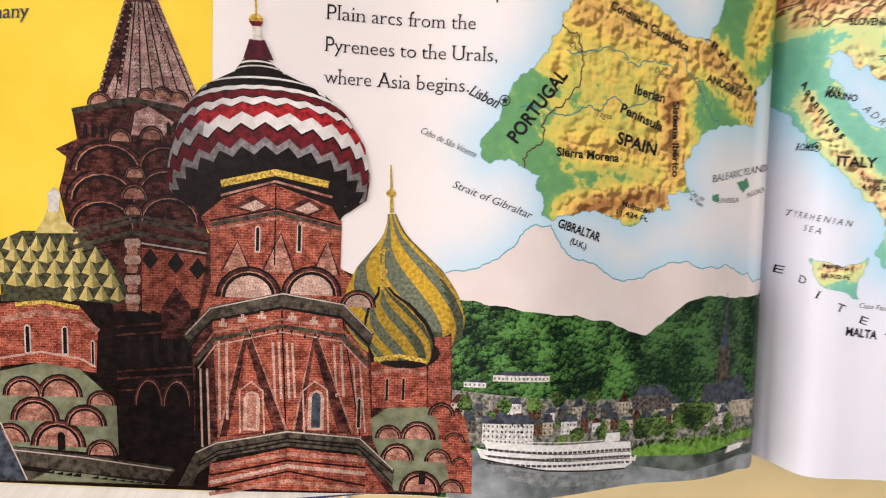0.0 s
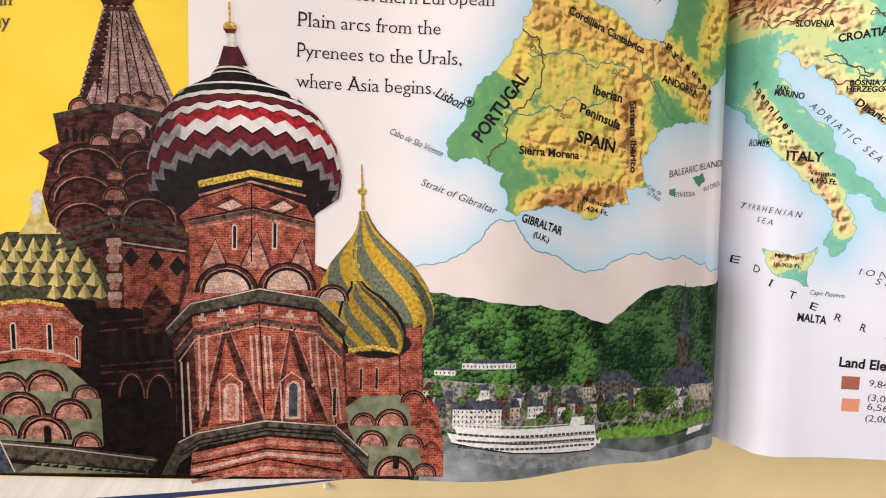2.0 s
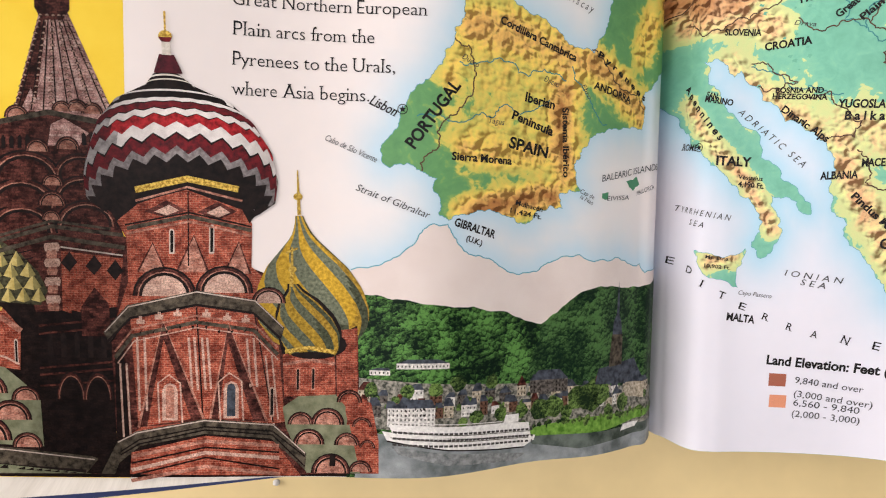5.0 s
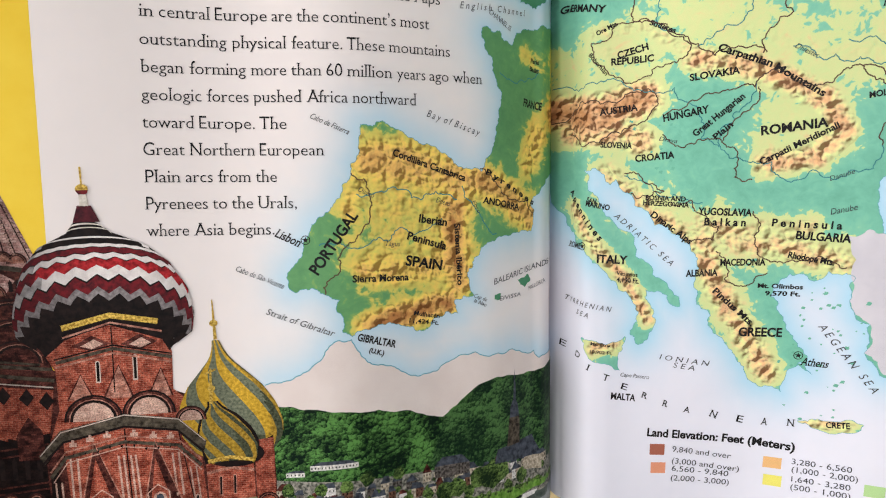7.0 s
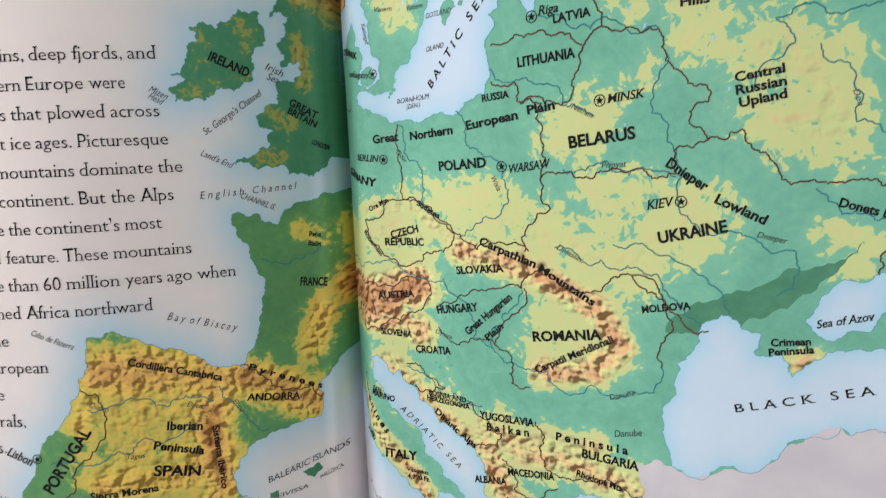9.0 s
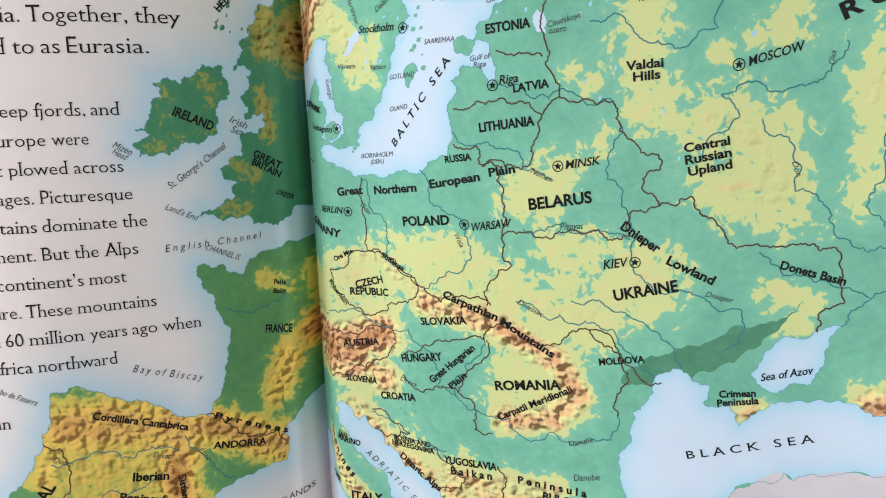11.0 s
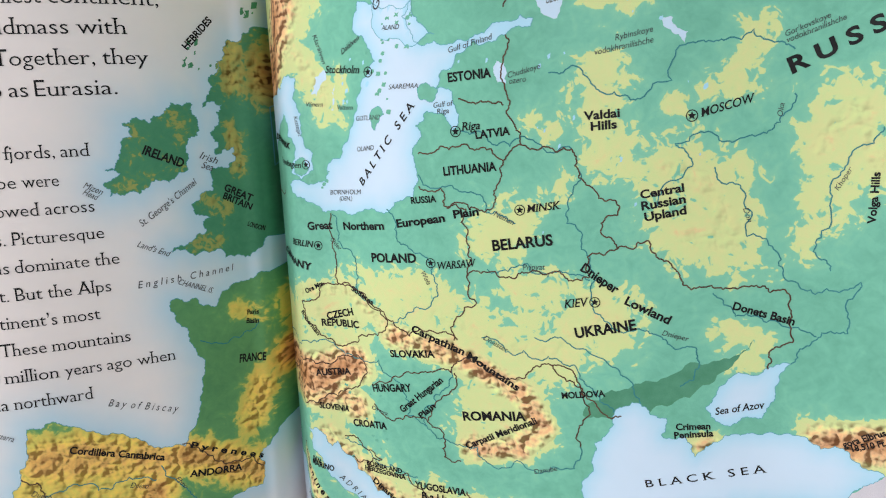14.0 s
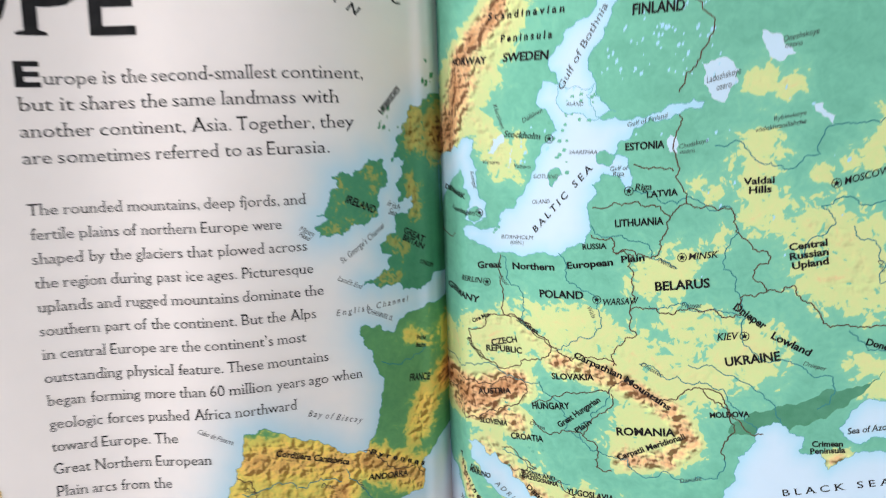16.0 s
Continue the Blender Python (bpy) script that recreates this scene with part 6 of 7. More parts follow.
arch(-169.9, 25.9, 0.51, PALE_BRICK, 6.5, 1.0)
arch(-166.5, 26.1, 0.51, PALE_BRICK, 6.5, 1.0)
arch(-163, 26.2, 0.51, PALE_BRICK, 6.5, 1.0)
arch(-158.9, 26.5, 0.51, PALE_BRICK, 6.5, 1.0)
arch(-155.2, 26.6, 0.51, PALE_BRICK, 6.5, 1.0)
arch(-151.7, 26.8, 0.51, PALE_BRICK, 6.5, 1.0)
arch(-170.4, 24.6, 0.51, PALE_BRICK, 6.5, 1.0)
arch(-166.8, 24.8, 0.51, PALE_BRICK, 6.5, 1.0)
arch(-163.1, 25, 0.51, PALE_BRICK, 6.5, 1.0)
arch(-158.7, 25.2, 0.51, PALE_BRICK, 6.5, 1.0)
arch(-154.8, 25.4, 0.51, PALE_BRICK, 6.5, 1.0)
arch(-151.1, 25.6, 0.51, PALE_BRICK, 6.5, 1.0)
photo("dome_shadow", SHADE, 4.8, [(-192.6, -19.4), (-171.8, -19.6), (-171.1, -27.9), (-192.8, -26.7)])
trim_band(SHADE, 0.3, 6, [(-176.8, -8.3), (-168.1, -6.2)])
trim_band(SHADE, 0.3, 6, [(-176.8, -10), (-168.1, -7.9)])
trim_band(SHADE, 0.3, 6, [(-176.8, -11.8), (-168.1, -9.7)])
photo("niche", SHADE, 6, [(-174, 14.8), (-173.9, 17.2), (-173.4, 17.9), (-173, 17.2), (-173.1, 14.9)])
photo("niche", SHADE, 6, [(-172.2, 14.9), (-172.2, 17.2), (-171.7, 17.9), (-171.2, 17.3), (-171.3, 14.9)])
photo("niche", SHADE, 6, [(-170.5, 15), (-170.4, 17.4), (-169.9, 18.1), (-169.5, 17.4), (-169.6, 15.1)])
photo("niche", SHADE, 6, [(-168.8, 15.1), (-168.8, 17.5), (-168.3, 18.2), (-167.8, 17.5), (-167.8, 15.2)])
photo("niche", SHADE, 6, [(-156.6, 16.1), (-156.7, 18.4), (-156.3, 19.1), (-155.8, 18.5), (-155.6, 16.2)])
photo("niche", SHADE, 6, [(-154.8, 16.2), (-155, 18.5), (-154.6, 19.3), (-154, 18.6), (-153.8, 16.3)])
photo("niche", SHADE, 5.5, [(-165.7, -32.9), (-165.7, -27.8), (-165.1, -26.8), (-164.5, -27.8), (-164.4, -32.9)])
photo("niche", SHADE, 5.5, [(-162.6, -32.9), (-162.7, -27.9), (-162, -26.8), (-161.4, -27.9), (-161.4, -32.9)])
photo("niche", SHADE, 5.5, [(-159.5, -32.9), (-159.6, -27.9), (-159, -26.8), (-158.4, -27.8), (-158.4, -32.9)])
photo("niche", SHADE, 5.5, [(-156.5, -32.9), (-156.5, -27.8), (-156, -26.7), (-155.3, -27.8), (-155.3, -32.9)])
photo("niche", SHADE, 5.5, [(-153.4, -32.9), (-153.5, -27.8), (-152.9, -26.8), (-152.3, -27.8), (-152.3, -32.9)])
trim_band(DARK_BRICK, 0.5, 6, [(-167.5, -25.5), (-150.1, -23.6)])
trim_band(DARK_BRICK, 0.5, 6, [(-167.5, -27.4), (-150.1, -25.5)])
trim_band(DARK_BRICK, 0.5, 6, [(-167.6, -35.5), (-150.1, -33.8)])
trim_band(DARK_BRICK, 0.5, 6, [(-167.6, -37.1), (-150, -35.5)])
trim_band(DARK_BRICK, 0.5, 6, [(-167.7, -39.8), (-149.9, -38.3)])
photo("dome_neck", FACET, 6, [(-184.6, -5.8), (-182.6, -2.7), (-181, 1.4), (-179.6, 1.5), (-178.4, -2.5), (-175.3, -5.5)])
photo("dome_tip", PALE, 7, [(-181.7, 2.6), (-180.2, 4.3), (-178.9, 2.6), (-179.5, -1.1), (-181.6, -1.1)])
photo("faceted_dome", FACET_DARK, 5, [(-192.2, -7.7), (-187.2, -5.4), (-176.5, -5.1), (-171.1, -8.6), (-167.1, -13), (-165.2, -17.4), (-166.9, -20.7), (-174.2, -20.1), (-192.3, -20.8)])
facet([(-191.5, -9.3), (-189.9, -6.3), (-188.7, -9.3), (-190, -8.1)])
facet([(-188.6, -9.3), (-187.1, -6.3), (-185.9, -9.3), (-187.1, -8.2)])
facet([(-185.8, -9.3), (-184.2, -6.3), (-183, -9.3), (-184.3, -8.2)])
facet([(-182.8, -9.3), (-181.4, -6.3), (-180.1, -9.3), (-181.4, -8.1)])
facet([(-180, -9.3), (-178.5, -6.2), (-177.2, -9.1), (-178.5, -8)])
facet([(-177.1, -9.1), (-175.6, -6), (-174.3, -9), (-175.6, -7.9)])
facet([(-194.4, -11.5), (-192.6, -8.5), (-191.2, -11.6), (-192.6, -10.4)])
facet([(-191, -11.6), (-189.1, -8.6), (-187.7, -11.7), (-189.2, -10.5)])
facet([(-187.5, -11.7), (-185.7, -8.6), (-184.2, -11.7), (-185.7, -10.4)])
facet([(-184.1, -11.7), (-182.2, -8.5), (-180.7, -11.5), (-182.3, -10.4)])
facet([(-180.5, -11.5), (-178.8, -8.5), (-177.3, -11.5), (-178.8, -10.4)])
facet([(-177.1, -11.5), (-175.2, -8.4), (-173.7, -11.3), (-175.3, -10.3)])
facet([(-173.5, -11.3), (-171.8, -8.2), (-170.1, -11.2), (-171.7, -10)])
facet([(-193.4, -14.1), (-191.4, -11.1), (-189.9, -14.2), (-191.5, -13)])
facet([(-189.7, -14.2), (-187.8, -11.2), (-186.2, -14.2), (-187.9, -13.1)])
facet([(-186, -14.2), (-184.2, -11.2), (-182.6, -14.2), (-184.2, -13.1)])
facet([(-182.4, -14.2), (-180.5, -11.1), (-178.9, -14.2), (-180.6, -13)])
facet([(-178.7, -14.2), (-176.8, -11), (-175.1, -14), (-176.8, -12.9)])
facet([(-174.9, -14), (-173.1, -10.8), (-171.5, -13.8), (-173.2, -12.8)])
facet([(-171.3, -13.8), (-169.3, -10.7), (-167.7, -13.7), (-169.4, -12.6)])
facet([(-195.2, -16.9), (-193.1, -13.9), (-191.3, -17), (-193.1, -15.8)])
facet([(-191.1, -17), (-189, -14), (-187.2, -17.1), (-189, -15.8)])
facet([(-187, -17.1), (-184.9, -13.9), (-183.2, -17.1), (-184.9, -15.8)])
facet([(-183, -17.1), (-180.8, -13.9), (-179, -17), (-180.9, -15.8)])
facet([(-178.8, -17), (-176.7, -13.8), (-174.8, -16.8), (-176.7, -15.7)])
facet([(-174.6, -16.8), (-172.6, -13.7), (-170.7, -16.7), (-172.5, -15.6)])
facet([(-170.5, -16.7), (-168.4, -13.5), (-166.5, -16.5), (-168.4, -15.4)])
facet([(-179.1, -19.9), (-177.4, -16.7), (-175.8, -19.7), (-177.4, -18.6)])
facet([(-175.6, -19.7), (-173.9, -16.6), (-172.4, -19.6), (-174, -18.5)])
facet([(-172.3, -19.6), (-170.6, -16.5), (-169.1, -19.5), (-170.6, -18.4)])
facet([(-168.9, -19.5), (-167.1, -16.4), (-165.6, -19.4), (-167.2, -18.3)])
photo("drum", BRICK, 5, [(-192.6, -21.4), (-188.7, -20.9), (-175.5, -21.3), (-171.6, -26.1), (-172.1, -36), (-185.4, -34.1), (-193.2, -35.3)])
trim_band(GOLD, 0.9, 8, [(-189.3, -21.4), (-182.7, -20.6), (-175.5, -21.7)])
trim_band(ROSE_BRICK, 1.4, 8, [(-192.4, -24.9), (-184, -22.9), (-175.5, -23.8), (-171.5, -26.8)])
trim_band(PALE_BRICK, 0.5, 8, [(-193.1, -33.4), (-184.1, -31.7), (-175.5, -32.9), (-172.2, -34.7)])
slit_window(-186.9, -29, 1.46, 6.59, STONE, SHADE, 7)
slit_window(-178.8, -29, 1.46, 6.59, STONE, SHADE, 7)
slit_window(-172.8, -31.6, 0.85, 5.86, STONE, SHADE, 7)
photo("green_roof", COPPER, 6, [(-193.2, -36.3), (-184.2, -34.1), (-175.6, -35.4), (-171.4, -39.1), (-167.8, -42.9), (-167.4, -54.4), (-194.4, -53.2)])
arch(-188.3, -41.8, 4.64, ROSE_BRICK, 7, 1.0)
arch(-180.2, -41.6, 5.12, ROSE_BRICK, 7, 1.0)
arch(-171.1, -43.2, 3.42, ROSE_BRICK, 7, 1.0)
arch(-185.9, -47.3, 5.61, ROSE_BRICK, 7, 1.0)
arch(-174.7, -48, 4.88, ROSE_BRICK, 7, 1.0)
arch(-191.6, -52.3, 4.39, ROSE_BRICK, 7, 1.0)
arch(-180.9, -53, 6.34, ROSE_BRICK, 7, 1.0)
arch(-171.2, -54.6, 3.66, ROSE_BRICK, 7, 1.0)
slit_window(-180.2, -51.7, 1.71, 4.15, SHADE, SHADE, 9)
photo("ledge", DUSK_STONE, 7, [(-194.4, -53.2), (-175.3, -54.7), (-156.2, -56.7), (-154.7, -57.3), (-157.7, -60.9), (-195, -61.4)])
trim_band(STONE, 0.28, 8, [(-194.2, -54), (-175.4, -55.3), (-155.6, -57.5)])
trim_band(SHADE, 1.1, 8, [(-194.5, -57.8), (-176.9, -59.3), (-157.7, -60.5)])
photo("lower_roof", COPPER, 8, [(-187.2, -61), (-182.6, -58.6), (-175.7, -59), (-156.4, -60.9)])
photo("dark_pane", SLATE, 9, [(-194, -48.4), (-188.2, -61), (-195, -61.1)])
trim_band(STONE, 0.35, 10, [(-193.7, -47.8), (-188.2, -61)])
photo("tower_body", BRICK, 5, [(-151.1, -29.1), (-146.8, -23.3), (-131.6, -20.2), (-117.9, -22.4), (-112.1, -29.5), (-110.3, -48.5), (-113.1, -48.9), (-129.7, -47.7), (-145.9, -50.6), (-150.3, -53.2)])
photo("shaded_side", DARK_BRICK, 6, [(-151.1, -29.1), (-146.8, -23.7), (-145.2, -50), (-150.3, -52.9)])
photo("upper_drum", BRICK, 5, [(-150.1, 0.3), (-145.3, 6.2), (-133.7, 9.3), (-121.4, 6.4), (-118.8, -0.9), (-118.8, -11), (-116.1, -13.4), (-112.4, -25.8), (-131.6, -20.8), (-151, -26.5), (-147.1, -14.9), (-147.4, -4.7)])
photo("drum_eave", SHADE, 6, [(-152.1, 4.1), (-145.3, 6.2), (-133.8, 9.9), (-121.5, 7), (-117.7, 1.6), (-119.4, -0.7), (-121.9, 3.7), (-133.5, 6.9), (-144.3, 3.6), (-149.5, -0.9)])
trim_band(GOLD, 1.5, 20, [(-145.2, 6.4), (-133.7, 9.3), (-122, 7.2)])
trim_band(SHADE, 0.4, 20, [(-145.3, 5.3), (-133.6, 8.1), (-121.9, 5.9)])
photo("lozenge", DARK_BRICK, 7, [(-143.3, 1.5), (-138.3, 4.2), (-133.8, 2), (-138.3, 0.2)])
photo("lozenge", PALE_BRICK, 8, [(-141.1, 1.5), (-137.8, 3.2), (-135.5, 1.9), (-138.3, 0.7)])
photo("lozenge", DARK_BRICK, 7, [(-131.5, 1.6), (-126.7, 4.2), (-122.3, 2), (-126.6, 0)])
photo("lozenge", PALE_BRICK, 8, [(-129.3, 1.5), (-126.2, 3.2), (-123.9, 1.7), (-126.6, 0.5)])
trim_band(DUSK_STONE, 0.9, 8, [(-147.2, -2.5), (-133.3, 0.6), (-118.9, -2.4)])
slit_window(-137.2, -5.3, 1.22, 5.86, STONE, SHADE, 7)
slit_window(-128.1, -4.6, 1.22, 6.83, STONE, SHADE, 7)
photo("gable", ROSE_BRICK, 7, [(-144.9, -12.5), (-141.5, -5.8), (-138.5, -12.5)])
trim_band(DARK_BRICK, 0.5, 8, [(-144.9, -12.5), (-141.5, -5.8), (-138.5, -12.5)])
photo("gable", ROSE_BRICK, 7, [(-136.1, -12.4), (-132.2, -3.8), (-128.8, -12.5)])
trim_band(DARK_BRICK, 0.5, 8, [(-136.1, -12.4), (-132.2, -3.8), (-128.8, -12.5)])
photo("gable", ROSE_BRICK, 7, [(-125.3, -12.9), (-121.8, -5.2), (-119, -12.7)])
trim_band(DARK_BRICK, 0.5, 8, [(-125.3, -12.9), (-121.8, -5.2), (-119, -12.7)])
arch(-138.9, -18.2, 7.32, PALE_BRICK, 9, 0.95)
arch(-125.1, -17.3, 6.83, PALE_BRICK, 9, 0.95)
arch(-114.6, -19.7, 4.15, PALE_BRICK, 9, 0.95)
photo("cornice", DUSK_STONE, 10, [(-152.9, -26.8), (-147.4, -20.4), (-131.5, -16.8), (-117.8, -18.9), (-110.8, -25.5), (-111.5, -28.5), (-118.2, -21.9), (-131.6, -19.9), (-146.8, -23.4), (-151.7, -29.3)])
trim_band(STONE, 0.28, 11, [(-152.6, -26.8), (-147.2, -20.8), (-131.5, -17.1), (-117.8, -19.2), (-111.1, -25.5)])
trim_band(SHADE, 0.6, 11, [(-152.1, -29.1), (-146.7, -23.4), (-131.6, -20.2), (-118.2, -22.1), (-111.7, -28.2)])
photo("cross", PALE_BRICK, 11, [(-145.4, -24.8), (-145.3, -23.7), (-144.8, -23.7), (-144.8, -22.9), (-144.1, -22.9), (-144.1, -23.8), (-143.5, -23.8), (-143.5, -24.8)])
photo("cross", PALE_BRICK, 11, [(-141.2, -23.7), (-141.2, -22.6), (-140.5, -22.6), (-140.5, -21.9), (-139.8, -21.9), (-139.8, -22.6), (-139.2, -22.6), (-139.3, -23.7)])
photo("cross", PALE_BRICK, 11, [(-136.9, -22.9), (-136.9, -21.9), (-136.3, -21.9), (-136.2, -21.1), (-135.6, -21.1), (-135.6, -21.9), (-135, -21.9), (-135, -22.9)])
photo("cross", PALE_BRICK, 11, [(-130.2, -23), (-130.2, -22), (-129.6, -22), (-129.6, -21.2), (-128.8, -21.2), (-128.9, -22), (-128.3, -22), (-128.3, -23)])
photo("cross", PALE_BRICK, 11, [(-125.4, -23.9), (-125.3, -22.8), (-124.8, -22.8), (-124.7, -22), (-124, -22), (-124, -22.8), (-123.4, -22.7), (-123.5, -23.8)])
photo("cross", PALE_BRICK, 11, [(-121, -24.3), (-121, -23.3), (-120.4, -23.3), (-120.4, -22.5), (-119.6, -22.5), (-119.7, -23.3), (-119.1, -23.2), (-119.1, -24.2)])
trim_band(DUSK_STONE, 0.9, 9, [(-150.4, -32.9), (-146.3, -27.6), (-131.7, -24.3), (-118.1, -26.2), (-112.2, -32.1)])
photo("tall_gable", DARK_BRICK, 7, [(-139.3, -24.1), (-145.2, -49.6), (-129.7, -48)])
photo("tall_gable", BRICK, 8, [(-139.2, -28.4), (-143.2, -49.2), (-132.9, -47.6)])
trim_band(ROSE_BRICK, 0.6, 9, [(-145.2, -49.6), (-139.3, -24.1), (-129.7, -48)])
photo("tall_gable", DARK_BRICK, 7, [(-124.1, -24.6), (-128.4, -48.2), (-114.7, -48.2)])
photo("tall_gable", BRICK, 8, [(-124.2, -29), (-126.4, -47.7), (-118.1, -47.8)])
trim_band(ROSE_BRICK, 0.6, 9, [(-128.4, -48.2), (-124.1, -24.6), (-114.7, -48.2)])
trim_band(PALE_BRICK, 0.55, 7, [(-145.3, -27.9), (-144.9, -45.6)])
trim_band(PALE_BRICK, 0.55, 7, [(-143.6, -27.9), (-143.2, -45.6)])
trim_band(PALE_BRICK, 0.55, 7, [(-133.4, -27.9), (-132.6, -40.6)])
trim_band(PALE_BRICK, 0.55, 7, [(-132.1, -27.9), (-131.2, -40.6)])
trim_band(PALE_BRICK, 0.55, 7, [(-130.3, -28), (-129.4, -40.5)])
trim_band(PALE_BRICK, 0.55, 7, [(-129.1, -28), (-128.1, -40.4)])
trim_band(PALE_BRICK, 0.55, 7, [(-119.7, -28.2), (-118.7, -40)])
trim_band(PALE_BRICK, 0.55, 7, [(-118.1, -28.1), (-117.1, -39.9)])
slit_window(-137.8, -43.4, 3.66, 9.03, PALE_BRICK, ROSE_BRICK, 10)
slit_window(-123.3, -43, 3.66, 9.03, PALE_BRICK, SLATE, 10)
slit_window(-113.5, -43.5, 1.22, 7.32, PALE_BRICK, SHADE, 10)
photo("plinth", BRICK, 9, [(-147.4, -61), (-146.9, -55.7), (-129.5, -51.7), (-112.9, -53.2), (-106.1, -61.7)])
photo("plinth_cornice", DUSK_STONE, 10, [(-154.1, -60.9), (-150.3, -53.2), (-145.9, -50.6), (-129.7, -47.6), (-113.1, -48.9), (-104.9, -56.2), (-105.2, -60.3), (-113.6, -52.5), (-129.5, -51.2), (-144.9, -54.1), (-149.9, -58.3), (-150.9, -61)])
trim_band(STONE, 0.28, 11, [(-150.1, -53.2), (-145.6, -50.9), (-129.7, -48), (-113.1, -49.2), (-105.2, -56.2)])
trim_band(ROSE_BRICK, 0.9, 11, [(-147, -56.7), (-129.4, -53), (-111.6, -54.3)])
trim_band(PALE_BRICK, 0.9, 11, [(-147, -60), (-129.4, -55.8), (-111.5, -57.3)])
trim_band(ROSE_BRICK, 0.9, 11, [(-147.1, -62.6), (-129.3, -59.2), (-111.3, -61.3)])
trim_band(ROSE_BRICK, 0.45, 10, [(-150.4, -31.4), (-146.2, -26), (-131.7, -22.8), (-118.1, -24.6), (-112.4, -30.3)])
trim_band(PALE_BRICK, 0.3, 10, [(-149.8, -34.2), (-146, -28.9), (-131.7, -25.6), (-118.1, -27.4), (-112.2, -33.3)])
trim_band(SHADE, 0.35, 8, [(-131.6, -20.8), (-130, -48)])
trim_band(SHADE, 0.3, 8, [(-117.9, -22.4), (-113.1, -48.6)])
trim_band(SHADE, 0.3, 8, [(-133.5, 6.4), (-133.4, -11)])
trim_band(ROSE_BRICK, 0.5, 9, [(-147.3, -3.7), (-133.3, -0.6), (-118.9, -3.7)])
trim_band(SHADE, 0.4, 9, [(-147.6, -1.7), (-133.3, 1.5), (-119, -1.5)])
trim_band(ROSE_BRICK, 0.5, 9, [(-145.2, 3.9), (-133.6, 7.4), (-121.1, 4.5)])
trim_band(SHADE, 0.35, 11, [(-149.5, -55.5), (-145.1, -52.6), (-129.6, -49.5), (-113.3, -50.7), (-105.2, -57)])
trim_band(SHADE, 0.35, 11, [(-149.5, -56.3), (-145.1, -53.6), (-129.6, -50.3), (-113.3, -51.6), (-105.2, -59.4)])
trim_band(SHADE, 0.4, 12, [(-147, -58.3), (-129.4, -54.5), (-111.5, -55.9)])
trim_band(SHADE, 0.4, 12, [(-147.1, -61.3), (-129.3, -57), (-111.4, -60)])
photo("shaded_side", NIGHT, 6.5, [(-150.4, -32.9), (-148.4, -30.5), (-147.4, -52.5), (-150.3, -53.2)])
trim_band(PALE_BRICK, 0.4, 10, [(-140.3, -48.6), (-140.6, -38.9), (-138, -36.9), (-135.4, -38.9), (-134.9, -48.5)])
trim_band(PALE_BRICK, 0.4, 10, [(-125.8, -48.4), (-126.4, -38.7), (-123.8, -36.5), (-120.9, -38.4), (-120.3, -48.1)])
trim_band(PALE_BRICK, 0.45, 8, [(-149.3, -34.2), (-148.7, -51.9)])
trim_band(PALE_BRICK, 0.45, 8, [(-147.8, -34.2), (-147.1, -51.9)])
trim_band(PALE_BRICK, 0.4, 8, [(-115.2, -32.3), (-113.4, -48)])
trim_band(PALE_BRICK, 0.4, 8, [(-113.7, -32.2), (-111.9, -47.9)])
photo("bracket", SHADE, 11, [(-144.8, -26.9), (-144.1, -26.1), (-144.4, -27.1)])
photo("bracket", SHADE, 11, [(-141.8, -26.7), (-141.1, -26.1), (-141.5, -27.1)])
photo("bracket", SHADE, 11, [(-138.8, -26.5), (-138, -26.1), (-138.4, -27.1)])
photo("bracket", SHADE, 11, [(-135.7, -25.3), (-135.1, -25.1), (-135.3, -26.2)])
photo("bracket", SHADE, 11, [(-132.8, -25.1), (-132, -25.1), (-132.4, -26.1)])
photo("bracket", SHADE, 11, [(-129.7, -25.3), (-128.9, -25.1), (-129.3, -26.1)])
photo("bracket", SHADE, 11, [(-126.7, -26.4), (-125.9, -26.1), (-126.3, -27.1)])
photo("bracket", SHADE, 11, [(-123.6, -26.5), (-122.8, -26), (-123.2, -27)])
photo("bracket", SHADE, 11, [(-120.5, -26.6), (-119.7, -25.8), (-120.1, -26.8)])
photo("back_drum", BRICK, 6.9, [(-98.4, -26.2), (-93.1, -25.4), (-92.7, -41.7), (-89.4, -43.7), (-87.4, -52.6), (-87.2, -60.9), (-96.9, -61)])
photo("dome_shadow", SHADE, 6, [(-112.4, -27), (-106.3, -31.7), (-93.2, -24.8), (-93.2, -32.4), (-98.1, -33.9), (-98.6, -32.3), (-111, -33)])
photo("front_drum", BRICK, 7, [(-111.1, -32), (-98.6, -31.4), (-98.1, -41.9), (-110.5, -42.3)])
trim_band(GOLD, 1.0, 9, [(-110.5, -31.4), (-104.8, -30.4), (-98.6, -31.4)])
trim_band(ROSE_BRICK, 0.8, 8, [(-110.9, -34.5), (-104.6, -33.3), (-98.5, -34.2)])
slit_window(-107.3, -38.1, 0.98, 5.61, ROSE_BRICK, SHADE, 9)
slit_window(-103.6, -37.9, 0.98, 5.61, ROSE_BRICK, SHADE, 9)
photo("green_roof", COPPER, 7, [(-110.9, -44.9), (-107, -42.2), (-98.1, -41.7), (-95.6, -44.6), (-91.7, -61), (-104.8, -61), (-110, -49.8)])
arch(-106.5, -49.1, 3.17, ROSE_BRICK, 9, 1.0)
arch(-99.9, -49.1, 4.15, ROSE_BRICK, 9, 1.0)
arch(-104.4, -54, 3.90, ROSE_BRICK, 9, 1.0)
arch(-95.1, -54.1, 3.17, ROSE_BRICK, 9, 1.0)
